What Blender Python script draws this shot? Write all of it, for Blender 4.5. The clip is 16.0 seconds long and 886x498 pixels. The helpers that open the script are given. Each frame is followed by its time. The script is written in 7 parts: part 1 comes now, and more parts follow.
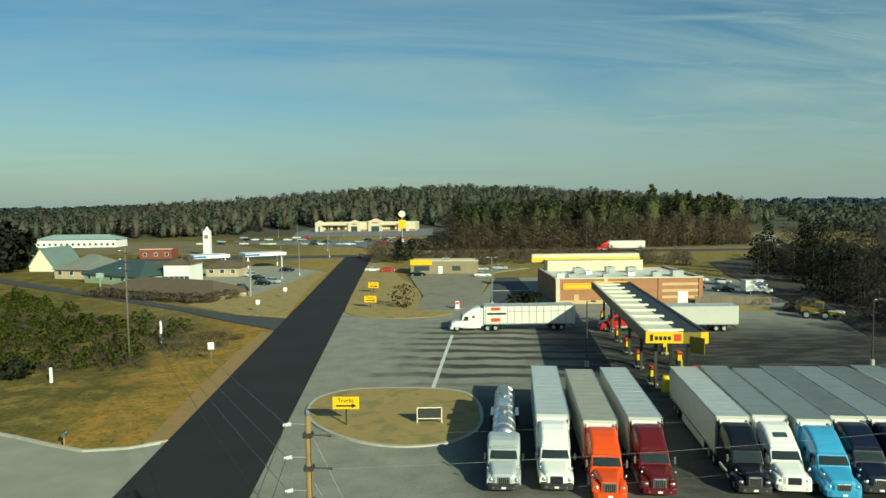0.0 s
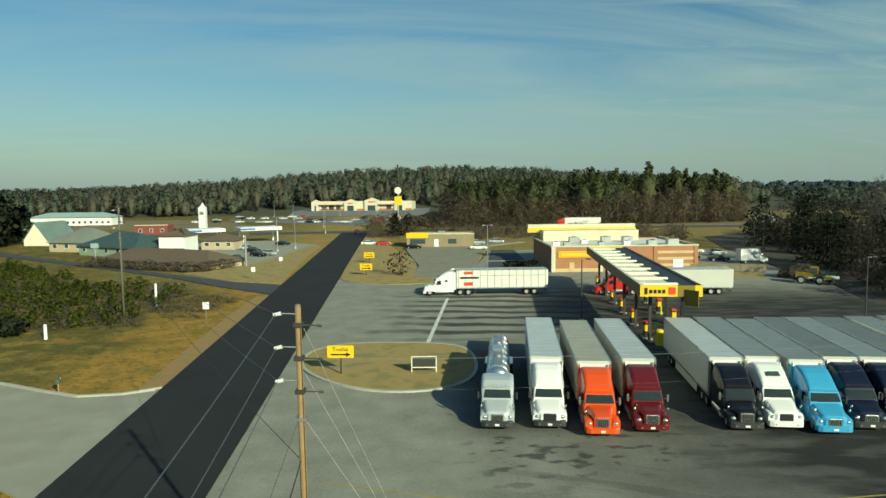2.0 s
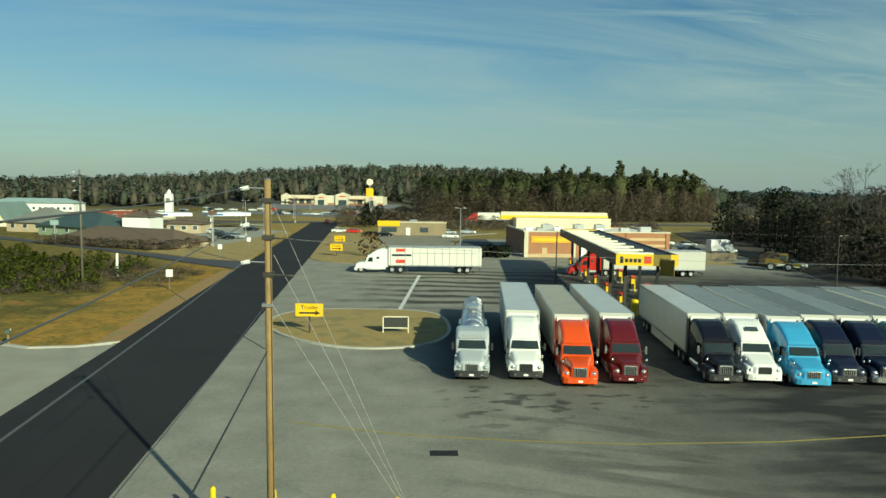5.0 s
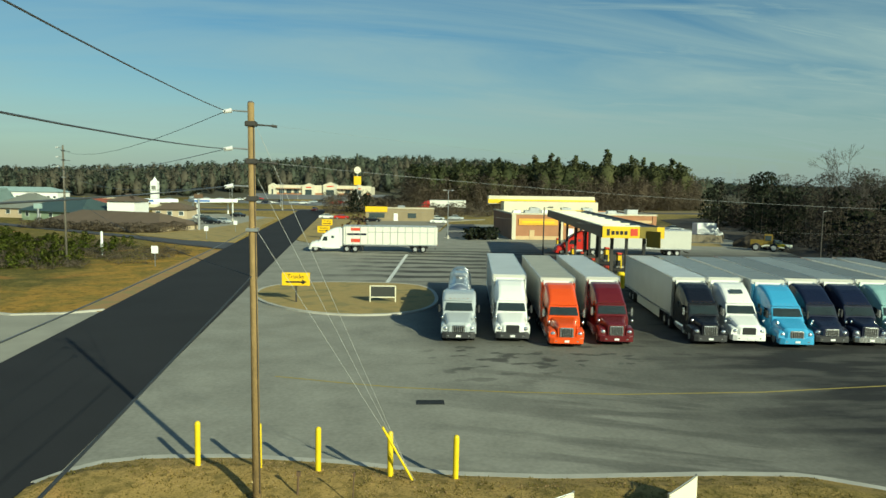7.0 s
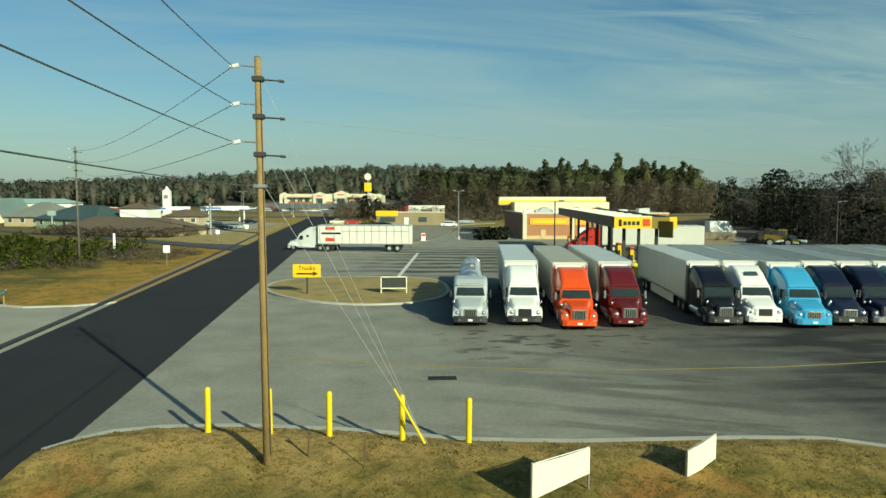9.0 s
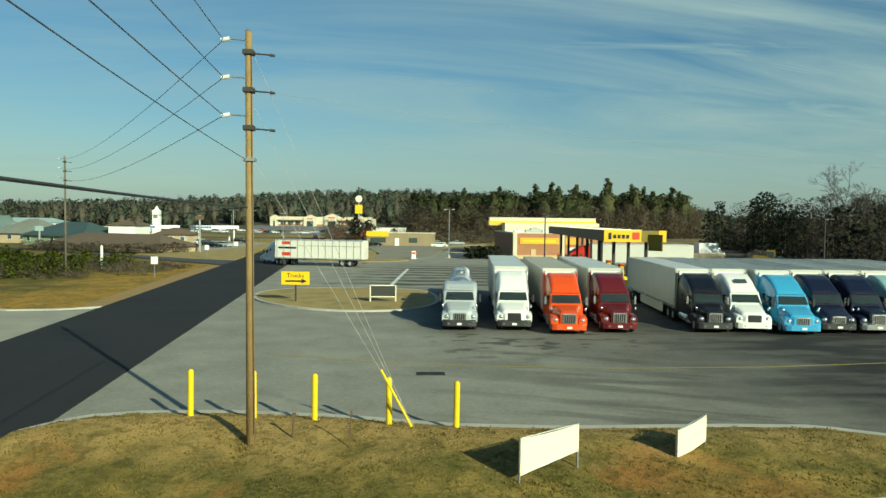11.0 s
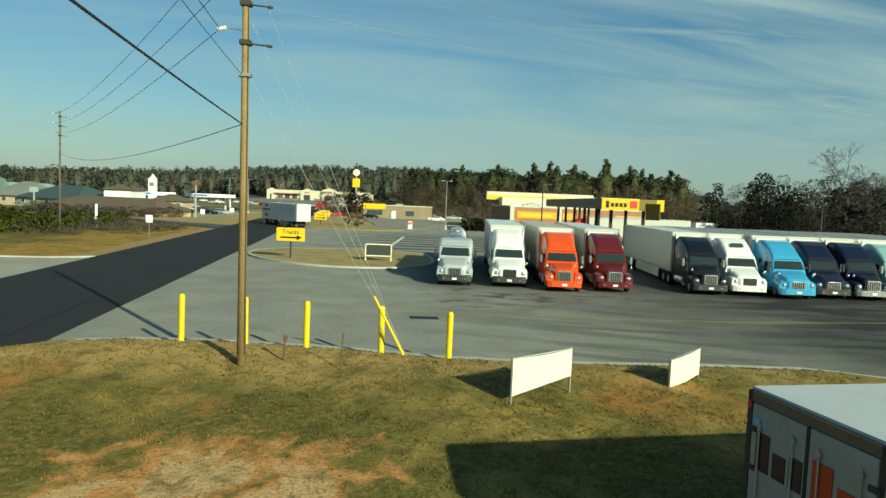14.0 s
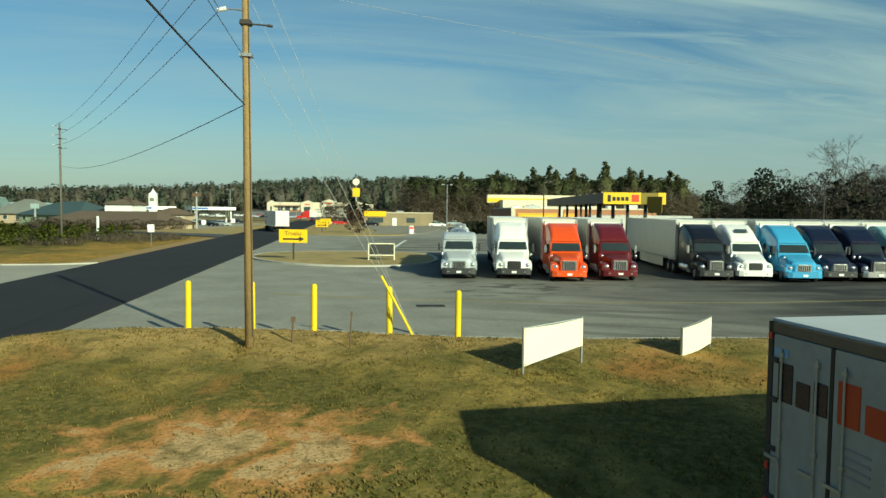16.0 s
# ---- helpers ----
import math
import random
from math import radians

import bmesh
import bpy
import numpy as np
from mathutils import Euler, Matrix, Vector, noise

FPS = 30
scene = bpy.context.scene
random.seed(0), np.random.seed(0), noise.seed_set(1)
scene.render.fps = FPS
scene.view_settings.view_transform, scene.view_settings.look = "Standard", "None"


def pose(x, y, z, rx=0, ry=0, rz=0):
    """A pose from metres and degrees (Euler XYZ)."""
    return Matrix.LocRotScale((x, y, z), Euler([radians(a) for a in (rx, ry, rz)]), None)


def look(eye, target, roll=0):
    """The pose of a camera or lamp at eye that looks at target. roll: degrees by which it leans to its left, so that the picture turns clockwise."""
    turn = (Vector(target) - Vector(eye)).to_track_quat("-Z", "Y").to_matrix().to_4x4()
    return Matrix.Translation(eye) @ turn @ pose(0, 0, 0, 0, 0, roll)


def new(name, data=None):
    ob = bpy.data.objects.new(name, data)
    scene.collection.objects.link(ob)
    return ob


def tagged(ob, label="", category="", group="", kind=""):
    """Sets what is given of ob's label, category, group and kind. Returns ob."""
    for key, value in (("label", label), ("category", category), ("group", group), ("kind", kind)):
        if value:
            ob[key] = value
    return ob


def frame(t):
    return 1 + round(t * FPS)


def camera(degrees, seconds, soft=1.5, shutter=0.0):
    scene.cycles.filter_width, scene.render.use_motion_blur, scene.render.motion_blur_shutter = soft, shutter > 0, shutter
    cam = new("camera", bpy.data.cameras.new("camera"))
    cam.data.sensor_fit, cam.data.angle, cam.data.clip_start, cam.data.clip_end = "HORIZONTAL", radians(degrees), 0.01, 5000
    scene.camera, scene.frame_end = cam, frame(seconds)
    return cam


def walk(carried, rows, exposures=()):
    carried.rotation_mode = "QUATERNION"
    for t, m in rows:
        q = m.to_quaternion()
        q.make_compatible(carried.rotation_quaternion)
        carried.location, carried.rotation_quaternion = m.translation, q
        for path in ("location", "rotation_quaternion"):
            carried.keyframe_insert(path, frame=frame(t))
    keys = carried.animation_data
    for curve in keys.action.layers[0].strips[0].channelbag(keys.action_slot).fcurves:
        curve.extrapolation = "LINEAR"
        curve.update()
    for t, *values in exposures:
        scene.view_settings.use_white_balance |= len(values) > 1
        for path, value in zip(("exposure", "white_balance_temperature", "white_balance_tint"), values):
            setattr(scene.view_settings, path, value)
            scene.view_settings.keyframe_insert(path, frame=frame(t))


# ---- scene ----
cam = camera(65.4, 16.0, soft=1.5)
PATH = [
    (0, (0.400, -0.800, 20.740), (0.400, 1.195, 20.604), -0.6),
    (0.5, (0.520, -0.640, 19.827), (0.448, 1.357, 19.746), -1.0),
    (1, (0.545, -0.665, 19.017), (0.631, 1.318, 18.774), 0.0),
    (1.5, (0.403, -0.233, 18.284), (0.469, 1.751, 18.042), 1.3),
    (2, (0.582, -0.907, 17.441), (0.591, 1.085, 17.260), -0.6),
    (2.5, (0.336, -0.071, 16.754), (0.442, 1.912, 16.519), -0.4),
    (3, (0.336, -0.015, 15.966), (0.372, 1.978, 15.809), 0.7),
    (3.5, (0.304, 0.588, 15.079), (0.407, 2.578, 14.907), 1.0),
    (6, (0.159, 0.347, 12.079), (0.247, 2.338, 11.909), 0.9),
    (6.5, (0.223, 0.337, 11.485), (0.32, 2.324, 11.282), 3.9),
    (7, (0.319, 0.263, 10.954), (0.449, 2.25, 10.765), 0.9),
    (7.5, (0.321, 0.327, 10.366), (0.444, 2.318, 10.215), 0.9),
    (8, (0.367, 0.387, 9.946), (0.462, 2.378, 9.774), 0.0),
    (10.5, (0.387, 0.416, 7.955), (0.493, 2.41, 7.851), 0.3),
    (11, (0.437, 0.442, 7.563), (0.562, 2.436, 7.479), 0.7),
    (11.5, (0.513, 0.477, 7.261), (0.638, 2.471, 7.161), 3.3),
    (12, (0.52, 0.525, 7.007), (0.622, 2.517, 6.858), 1.8),
    (12.5, (0.519, 0.554, 6.63), (0.626, 2.547, 6.508), 0.1),
    (13, (0.505, 0.523, 6.339), (0.613, 2.518, 6.242), 1.1),
    (13.5, (0.549, 0.585, 6.081), (0.662, 2.578, 5.952), 3.0),
    (14, (0.498, 0.617, 5.777), (0.635, 2.607, 5.637), 2.3),
    (14.5, (0.433, 0.626, 5.48), (0.57, 2.619, 5.374), 1.3),
    (15, (0.389, 0.68, 5.199), (0.515, 2.673, 5.09), 0.6),
    (15.5, (0.368, 0.693, 4.942), (0.486, 2.686, 4.823), -0.4),
    (16, (0.356, 0.683, 4.697), (0.489, 2.675, 4.584), 0.6),
]
walk(cam, [(t, look(eye, target, roll)) for t, eye, target, roll in PATH], [(0, 0.25, 6780, -19), (6, 0.27, 6780, -19), (16, 0.36, 6780, -19)])

# ---- world, sun, exposure ----
SUN_EL = radians(23.3)
SUN_DIR = Vector((0.575, -0.818, 0.0)).normalized() * math.cos(SUN_EL) + Vector((0, 0, math.sin(SUN_EL)))
world = bpy.data.worlds.new("world")
scene.world = world
world.use_nodes = True
wn, wl = world.node_tree.nodes, world.node_tree.links
wn.clear()
w_out = wn.new("ShaderNodeOutputWorld")
w_bg = wn.new("ShaderNodeBackground")
w_sky = wn.new("ShaderNodeTexSky")
w_sky.sky_type = "NISHITA"
w_sky.sun_disc = False
w_sky.sun_elevation = SUN_EL
w_sky.sun_rotation = math.atan2(SUN_DIR.x, SUN_DIR.y)
w_sky.altitude = 200
w_sky.air_density = 1.0
w_sky.dust_density = 0.5
w_sky.ozone_density = 2.5
w_bg.inputs["Strength"].default_value = 0.055
# thin cirrus streaks over the whole dome
w_tc = wn.new("ShaderNodeTexCoord")
w_sep = wn.new("ShaderNodeSeparateXYZ")
wl.new(w_tc.outputs["Generated"], w_sep.inputs[0])


def wmath(op, a, b=None, clamp=False):
    n = wn.new("ShaderNodeMath")
    n.operation, n.use_clamp = op, clamp
    for i, v in enumerate((a, b)):
        if v is None:
            continue
        if isinstance(v, (int, float)):
            n.inputs[i].default_value = v
        else:
            wl.new(v, n.inputs[i])
    return n.outputs[0]


up = wmath("MAXIMUM", w_sep.outputs[2], 0.03)
wu = wmath("DIVIDE", w_sep.outputs[0], wmath("ADD", up, 0.12))
wv = wmath("DIVIDE", w_sep.outputs[1], wmath("ADD", up, 0.12))
w_comb = wn.new("ShaderNodeCombineXYZ")
wl.new(wmath("ADD", wmath("MULTIPLY", wu, 0.42), wmath("MULTIPLY", wv, 0.10)), w_comb.inputs[0])
wl.new(wmath("ADD", wmath("MULTIPLY", wv, 1.5), wmath("MULTIPLY", wu, -0.25)), w_comb.inputs[1])
w_n = wn.new("ShaderNodeTexNoise")
w_n.inputs["Scale"].default_value = 0.9
w_n.inputs["Detail"].default_value = 9
w_n.inputs["Roughness"].default_value = 0.58
w_n.inputs["Distortion"].default_value = 0.7
wl.new(w_comb.outputs[0], w_n.inputs["Vector"])
cloud = wmath("MULTIPLY", wmath("MULTIPLY", wmath("SUBTRACT", w_n.outputs[0], 0.37), 3.4, True), wmath("ADD", 0.70, wmath("MULTIPLY", w_sep.outputs[0], 0.8), True))
cloud = wmath("MULTIPLY", cloud, wmath("SUBTRACT", 1.0, wmath("MULTIPLY", wmath("SUBTRACT", w_sep.outputs[2], 0.42), 1.6, True), True))
w_map = wn.new("ShaderNodeMapping")
w_map.inputs["Location"].default_value = (3.7, 1.9, 0.4)
w_map.inputs["Rotation"].default_value = (0, 0, 0.3)
wl.new(w_comb.outputs[0], w_map.inputs[0])
w_n2 = wn.new("ShaderNodeTexNoise")
w_n2.inputs["Scale"].default_value = 1.7
w_n2.inputs["Detail"].default_value = 10
w_n2.inputs["Roughness"].default_value = 0.62
w_n2.inputs["Distortion"].default_value = 1.1
wl.new(w_map.outputs[0], w_n2.inputs["Vector"])
wisp = wmath("MULTIPLY", wmath("MULTIPLY", wmath("SUBTRACT", w_n2.outputs[0], 0.50), 5.0, True), wmath("MULTIPLY", wmath("ADD", w_sep.outputs[0], 0.35), 0.9, True))
cloud = wmath("MAXIMUM", wmath("MULTIPLY", cloud, 0.85), wisp)
w_mix = wn.new("ShaderNodeMix")
w_mix.data_type = "RGBA"
wl.new(cloud, w_mix.inputs["Factor"])
w_sat = wn.new("ShaderNodeHueSaturation")
w_sat.inputs["Hue"].default_value = 0.506
w_sat.inputs["Saturation"].default_value = 1.25
w_sat.inputs["Value"].default_value = 1.38
wl.new(w_sky.outputs[0], w_sat.inputs["Color"])
wl.new(w_sat.outputs[0], w_mix.inputs["A"])
w_mix.inputs["B"].default_value = (6.7, 8.1, 8.8, 1)
# haze band above the horizon
haze = wmath("MULTIPLY", wmath("POWER", wmath("SUBTRACT", 1.0, wmath("MULTIPLY", wmath("ABSOLUTE", w_sep.outputs[2]), 3.4), True), 1.8), 0.82)
w_mix2 = wn.new("ShaderNodeMix")
w_mix2.data_type = "RGBA"
wl.new(haze, w_mix2.inputs["Factor"])
wl.new(w_mix.outputs["Result"], w_mix2.inputs["A"])
w_mix2.inputs["B"].default_value = (4.3, 5.2, 6.1, 1)
wl.new(w_mix2.outputs["Result"], w_bg.inputs["Color"])
wl.new(w_bg.outputs[0], w_out.inputs[0])

sun = new("sun", bpy.data.lights.new("sun", "SUN"))
sun.data.energy = 5.0
sun.data.angle = radians(0.6)
sun.data.color = (1.0, 0.92, 0.78)
sun.matrix_world = look(SUN_DIR * 200, (0, 0, 0))


# ---- materials ----
def mat(name, col, rough=0.6, metal=0.0, var=0.15, scale=2.0, bump=0.0, fine=25.0, rnd=0.0, col2=None, mix2=0.0, spec=0.5, coat=0.0):
    """Principled with two scales of noise, an optional second colour in patches, bump and a little change per object."""
    m = bpy.data.materials.new(name)
    m.use_nodes = True
    n, l = m.node_tree.nodes, m.node_tree.links
    p = n["Principled BSDF"]
    p.inputs["Roughness"].default_value, p.inputs["Metallic"].default_value = rough, metal
    p.inputs["Specular IOR Level"].default_value = spec
    p.inputs["Coat Weight"].default_value = coat
    p.inputs["Coat Roughness"].default_value = 0.08
    tc = n.new("ShaderNodeTexCoord")
    big, small = n.new("ShaderNodeTexNoise"), n.new("ShaderNodeTexNoise")
    big.inputs["Scale"].default_value, big.inputs["Detail"].default_value = scale, 6
    small.inputs["Scale"].default_value, small.inputs["Detail"].default_value = fine, 4
    l.new(tc.outputs["Object"], big.inputs["Vector"])
    l.new(tc.outputs["Object"], small.inputs["Vector"])

    def mth(op, a, b, clamp=False):
        k = n.new("ShaderNodeMath")
        k.operation, k.use_clamp = op, clamp
        for i, v in enumerate((a, b)):
            if isinstance(v, (int, float)):
                k.inputs[i].default_value = v
            else:
                l.new(v, k.inputs[i])
        return k.outputs[0]

    base = None
    if col2:
        mx = n.new("ShaderNodeMix")
        mx.data_type = "RGBA"
        mx.inputs["A"].default_value, mx.inputs["B"].default_value = (*col, 1), (*col2, 1)
        l.new(mth("MULTIPLY", mth("SUBTRACT", big.outputs[0], 0.62 - 0.3 * mix2), 6.0, True), mx.inputs["Factor"])
        base = mx.outputs["Result"]
    hsv = n.new("ShaderNodeHueSaturation")
    if base:
        l.new(base, hsv.inputs["Color"])
    else:
        hsv.inputs["Color"].default_value = (*col, 1)
    v = mth("ADD", mth("MULTIPLY", mth("SUBTRACT", big.outputs[0], 0.5), 2.2 * var), mth("MULTIPLY", mth("SUBTRACT", small.outputs[0], 0.5), 1.4 * var))
    v = mth("ADD", v, 1.0)
    if rnd:
        oi = n.new("ShaderNodeObjectInfo")
        v = mth("ADD", v, mth("MULTIPLY", mth("SUBTRACT", oi.outputs["Random"], 0.5), rnd))
    l.new(v, hsv.inputs["Value"])
    l.new(hsv.outputs[0], p.inputs["Base Color"])
    l.new(mth("ADD", mth("MULTIPLY", mth("SUBTRACT", small.outputs[0], 0.5), 0.25), rough, True), p.inputs["Roughness"])
    if bump:
        b = n.new("ShaderNodeBump")
        b.inputs["Strength"].default_value, b.inputs["Distance"].default_value = bump, 0.05
        l.new(small.outputs[0], b.inputs["Height"])
        l.new(b.outputs[0], p.inputs["Normal"])
    return m


def island_mat(name, col, col2, rough=0.8, spread=0.5):
    """Foliage: colour changes from clump to clump."""
    m = bpy.data.materials.new(name)
    m.use_nodes = True
    n, l = m.node_tree.nodes, m.node_tree.links
    p = n["Principled BSDF"]
    p.inputs["Roughness"].default_value = rough
    p.inputs["Specular IOR Level"].default_value = 0.15
    g = n.new("ShaderNodeNewGeometry")
    tc = n.new("ShaderNodeTexCoord")
    ns = n.new("ShaderNodeTexNoise")
    ns.inputs["Scale"].default_value = 0.05
    l.new(tc.outputs["Object"], ns.inputs["Vector"])
    ad = n.new("ShaderNodeMath")
    ad.operation, ad.use_clamp = "MULTIPLY_ADD", True
    l.new(ns.outputs[0], ad.inputs[0])
    ad.inputs[1].default_value = 2.4
    ad.inputs[2].default_value = -0.75
    mx = n.new("ShaderNodeMix")
    mx.data_type = "RGBA"
    mx.inputs["A"].default_value, mx.inputs["B"].default_value = (*col, 1), (*col2, 1)
    l.new(ad.outputs[0], mx.inputs["Factor"])
    hsv = n.new("ShaderNodeHueSaturation")
    l.new(mx.outputs["Result"], hsv.inputs["Color"])
    mr = n.new("ShaderNodeMapRange")
    mr.inputs["To Min"].default_value, mr.inputs["To Max"].default_value = 1 - spread, 1 + spread
    l.new(g.outputs["Random Per Island"], mr.inputs["Value"])
    l.new(mr.outputs[0], hsv.inputs["Value"])
    l.new(hsv.outputs[0], p.inputs["Base Color"])
    tr = n.new("ShaderNodeBsdfTranslucent")
    l.new(hsv.outputs[0], tr.inputs["Color"])
    ms = n.new("ShaderNodeMixShader")
    ms.inputs[0].default_value = 0.48
    l.new(p.outputs[0], ms.inputs[1])
    l.new(tr.outputs[0], ms.inputs[2])
    l.new(ms.outputs[0], n["Material Output"].inputs["Surface"])
    return m


def ground_mat():
    """Dormant grass with green, straw and red clay patches at several sizes."""
    m = bpy.data.materials.new("dormant_grass")
    m.use_nodes = True
    n, l = m.node_tree.nodes, m.node_tree.links
    p = n["Principled BSDF"]
    p.inputs["Roughness"].default_value = 0.95
    p.inputs["Specular IOR Level"].default_value = 0.1
    tc = n.new("ShaderNodeTexCoord")

    def noise_at(s, d=5, dist=0.0):
        k = n.new("ShaderNodeTexNoise")
        k.inputs["Scale"].default_value, k.inputs["Detail"].default_value, k.inputs["Distortion"].default_value = s, d, dist
        l.new(tc.outputs["Object"], k.inputs["Vector"])
        return k.outputs[0]

    def ramp(v, lo, hi):
        k = n.new("ShaderNodeMapRange")
        l.new(v, k.inputs["Value"])
        k.inputs["From Min"].default_value, k.inputs["From Max"].default_value = lo, hi
        return k.outputs[0]

    def mixc(f, a, b):
        k = n.new("ShaderNodeMix")
        k.data_type = "RGBA"
        l.new(f, k.inputs["Factor"])
        for s, c in (("A", a), ("B", b)):
            if isinstance(c, tuple):
                k.inputs[s].default_value = (*c, 1)
            else:
                l.new(c, k.inputs[s])
        return k.outputs["Result"]

    green = mixc(ramp(noise_at(0.55, 9, 0.5), 0.42, 0.58), (0.34, 0.235, 0.062), (0.088, 0.088, 0.020))
    green = mixc(ramp(noise_at(0.21, 6, 0.4), 0.44, 0.58), green, (0.072, 0.074, 0.016))
    tan = mixc(ramp(noise_at(6.0, 6), 0.35, 0.7), green, (0.20, 0.155, 0.052))
    clay = mixc(ramp(noise_at(0.16, 7, 0.6), 0.60, 0.72), tan, (0.36, 0.165, 0.05))
    # a bare trodden patch on the bank
    vd = n.new("ShaderNodeVectorMath")
    vd.operation = "DISTANCE"
    mp = n.new("ShaderNodeMapping")
    mp.inputs["Scale"].default_value = (0.55, 1.0, 1.0)
    l.new(tc.outputs["Object"], mp.inputs[0])
    l.new(mp.outputs[0], vd.inputs[0])
    vd.inputs[1].default_value = (-1.9, 15.2, 0.0)
    bare = n.new("ShaderNodeMath")
    bare.operation = "MULTIPLY_ADD"
    l.new(noise_at(0.9, 8, 0.8), bare.inputs[0])
    bare.inputs[1].default_value = -7.0
    l.new(vd.outputs["Value"], bare.inputs[2])
    clay = mixc(ramp(bare.outputs[0], -1.2, -2.2), clay, (0.44, 0.215, 0.075))
    clay = mixc(ramp(bare.outputs[0], -2.3, -2.9), clay, (0.46, 0.31, 0.15))
    # straw and orange clay beside the road, tan turf beyond it
    sx = n.new("ShaderNodeSeparateXYZ")
    l.new(tc.outputs["Object"], sx.inputs[0])

    def mth(op, a, b=0.0, c=0.0):
        k = n.new("ShaderNodeMath")
        k.operation = op
        for i, v in enumerate((a, b, c)):
            if isinstance(v, (int, float)):
                k.inputs[i].default_value = v
            else:
                l.new(v, k.inputs[i])
        return k.outputs[0]

    across = mth("ADD", mth("MULTIPLY_ADD", sx.outputs[1], 0.064, sx.outputs[0]), mth("MULTIPLY", noise_at(0.09, 7, 0.5), 34.0))
    verge = mth("MULTIPLY", mth("MULTIPLY", ramp(across, -19.0, -11.0), ramp(sx.outputs[0], -16.0, -17.0)), 0.9)
    straw = mixc(ramp(noise_at(0.35, 8, 0.6), 0.42, 0.60), (0.44, 0.25, 0.055), (0.27, 0.19, 0.045))
    clay = mixc(verge, clay, straw)
    crest = mth("MULTIPLY", mth("MULTIPLY", ramp(mth("MULTIPLY_ADD", noise_at(0.45, 8, 0.6), 9.0, sx.outputs[1]), 24.6, 28.6), ramp(sx.outputs[1], 32.0, 30.0)), mth("MULTIPLY", ramp(sx.outputs[0], -14.0, -12.0), 0.72))
    clay = mixc(crest, clay, (0.50, 0.33, 0.125))
    clay = mixc(mth("MULTIPLY", mth("MULTIPLY", ramp(sx.outputs[1], 118.0, 150.0), ramp(sx.outputs[0], -80.0, -52.0)), 0.6), clay, (0.36, 0.27, 0.10))
    clay = mixc(mth("MULTIPLY", ramp(noise_at(1.7, 8, 0.7), 0.50, 0.66), 0.55), clay, (0.052, 0.050, 0.014))
    clay = mixc(ramp(mth("MULTIPLY_ADD", noise_at(0.03, 4), 60.0, sx.outputs[1]), 440.0, 470.0), clay, (0.095, 0.092, 0.068))
    fine = mixc(ramp(noise_at(14.0, 5), 0.50, 0.80), clay, (0.085, 0.064, 0.020))
    l.new(fine, p.inputs["Base Color"])
    b = n.new("ShaderNodeBump")
    b.inputs["Strength"].default_value, b.inputs["Distance"].default_value = 0.45, 0.08
    l.new(noise_at(9.0, 8), b.inputs["Height"])
    l.new(b.outputs[0], p.inputs["Normal"])
    return m


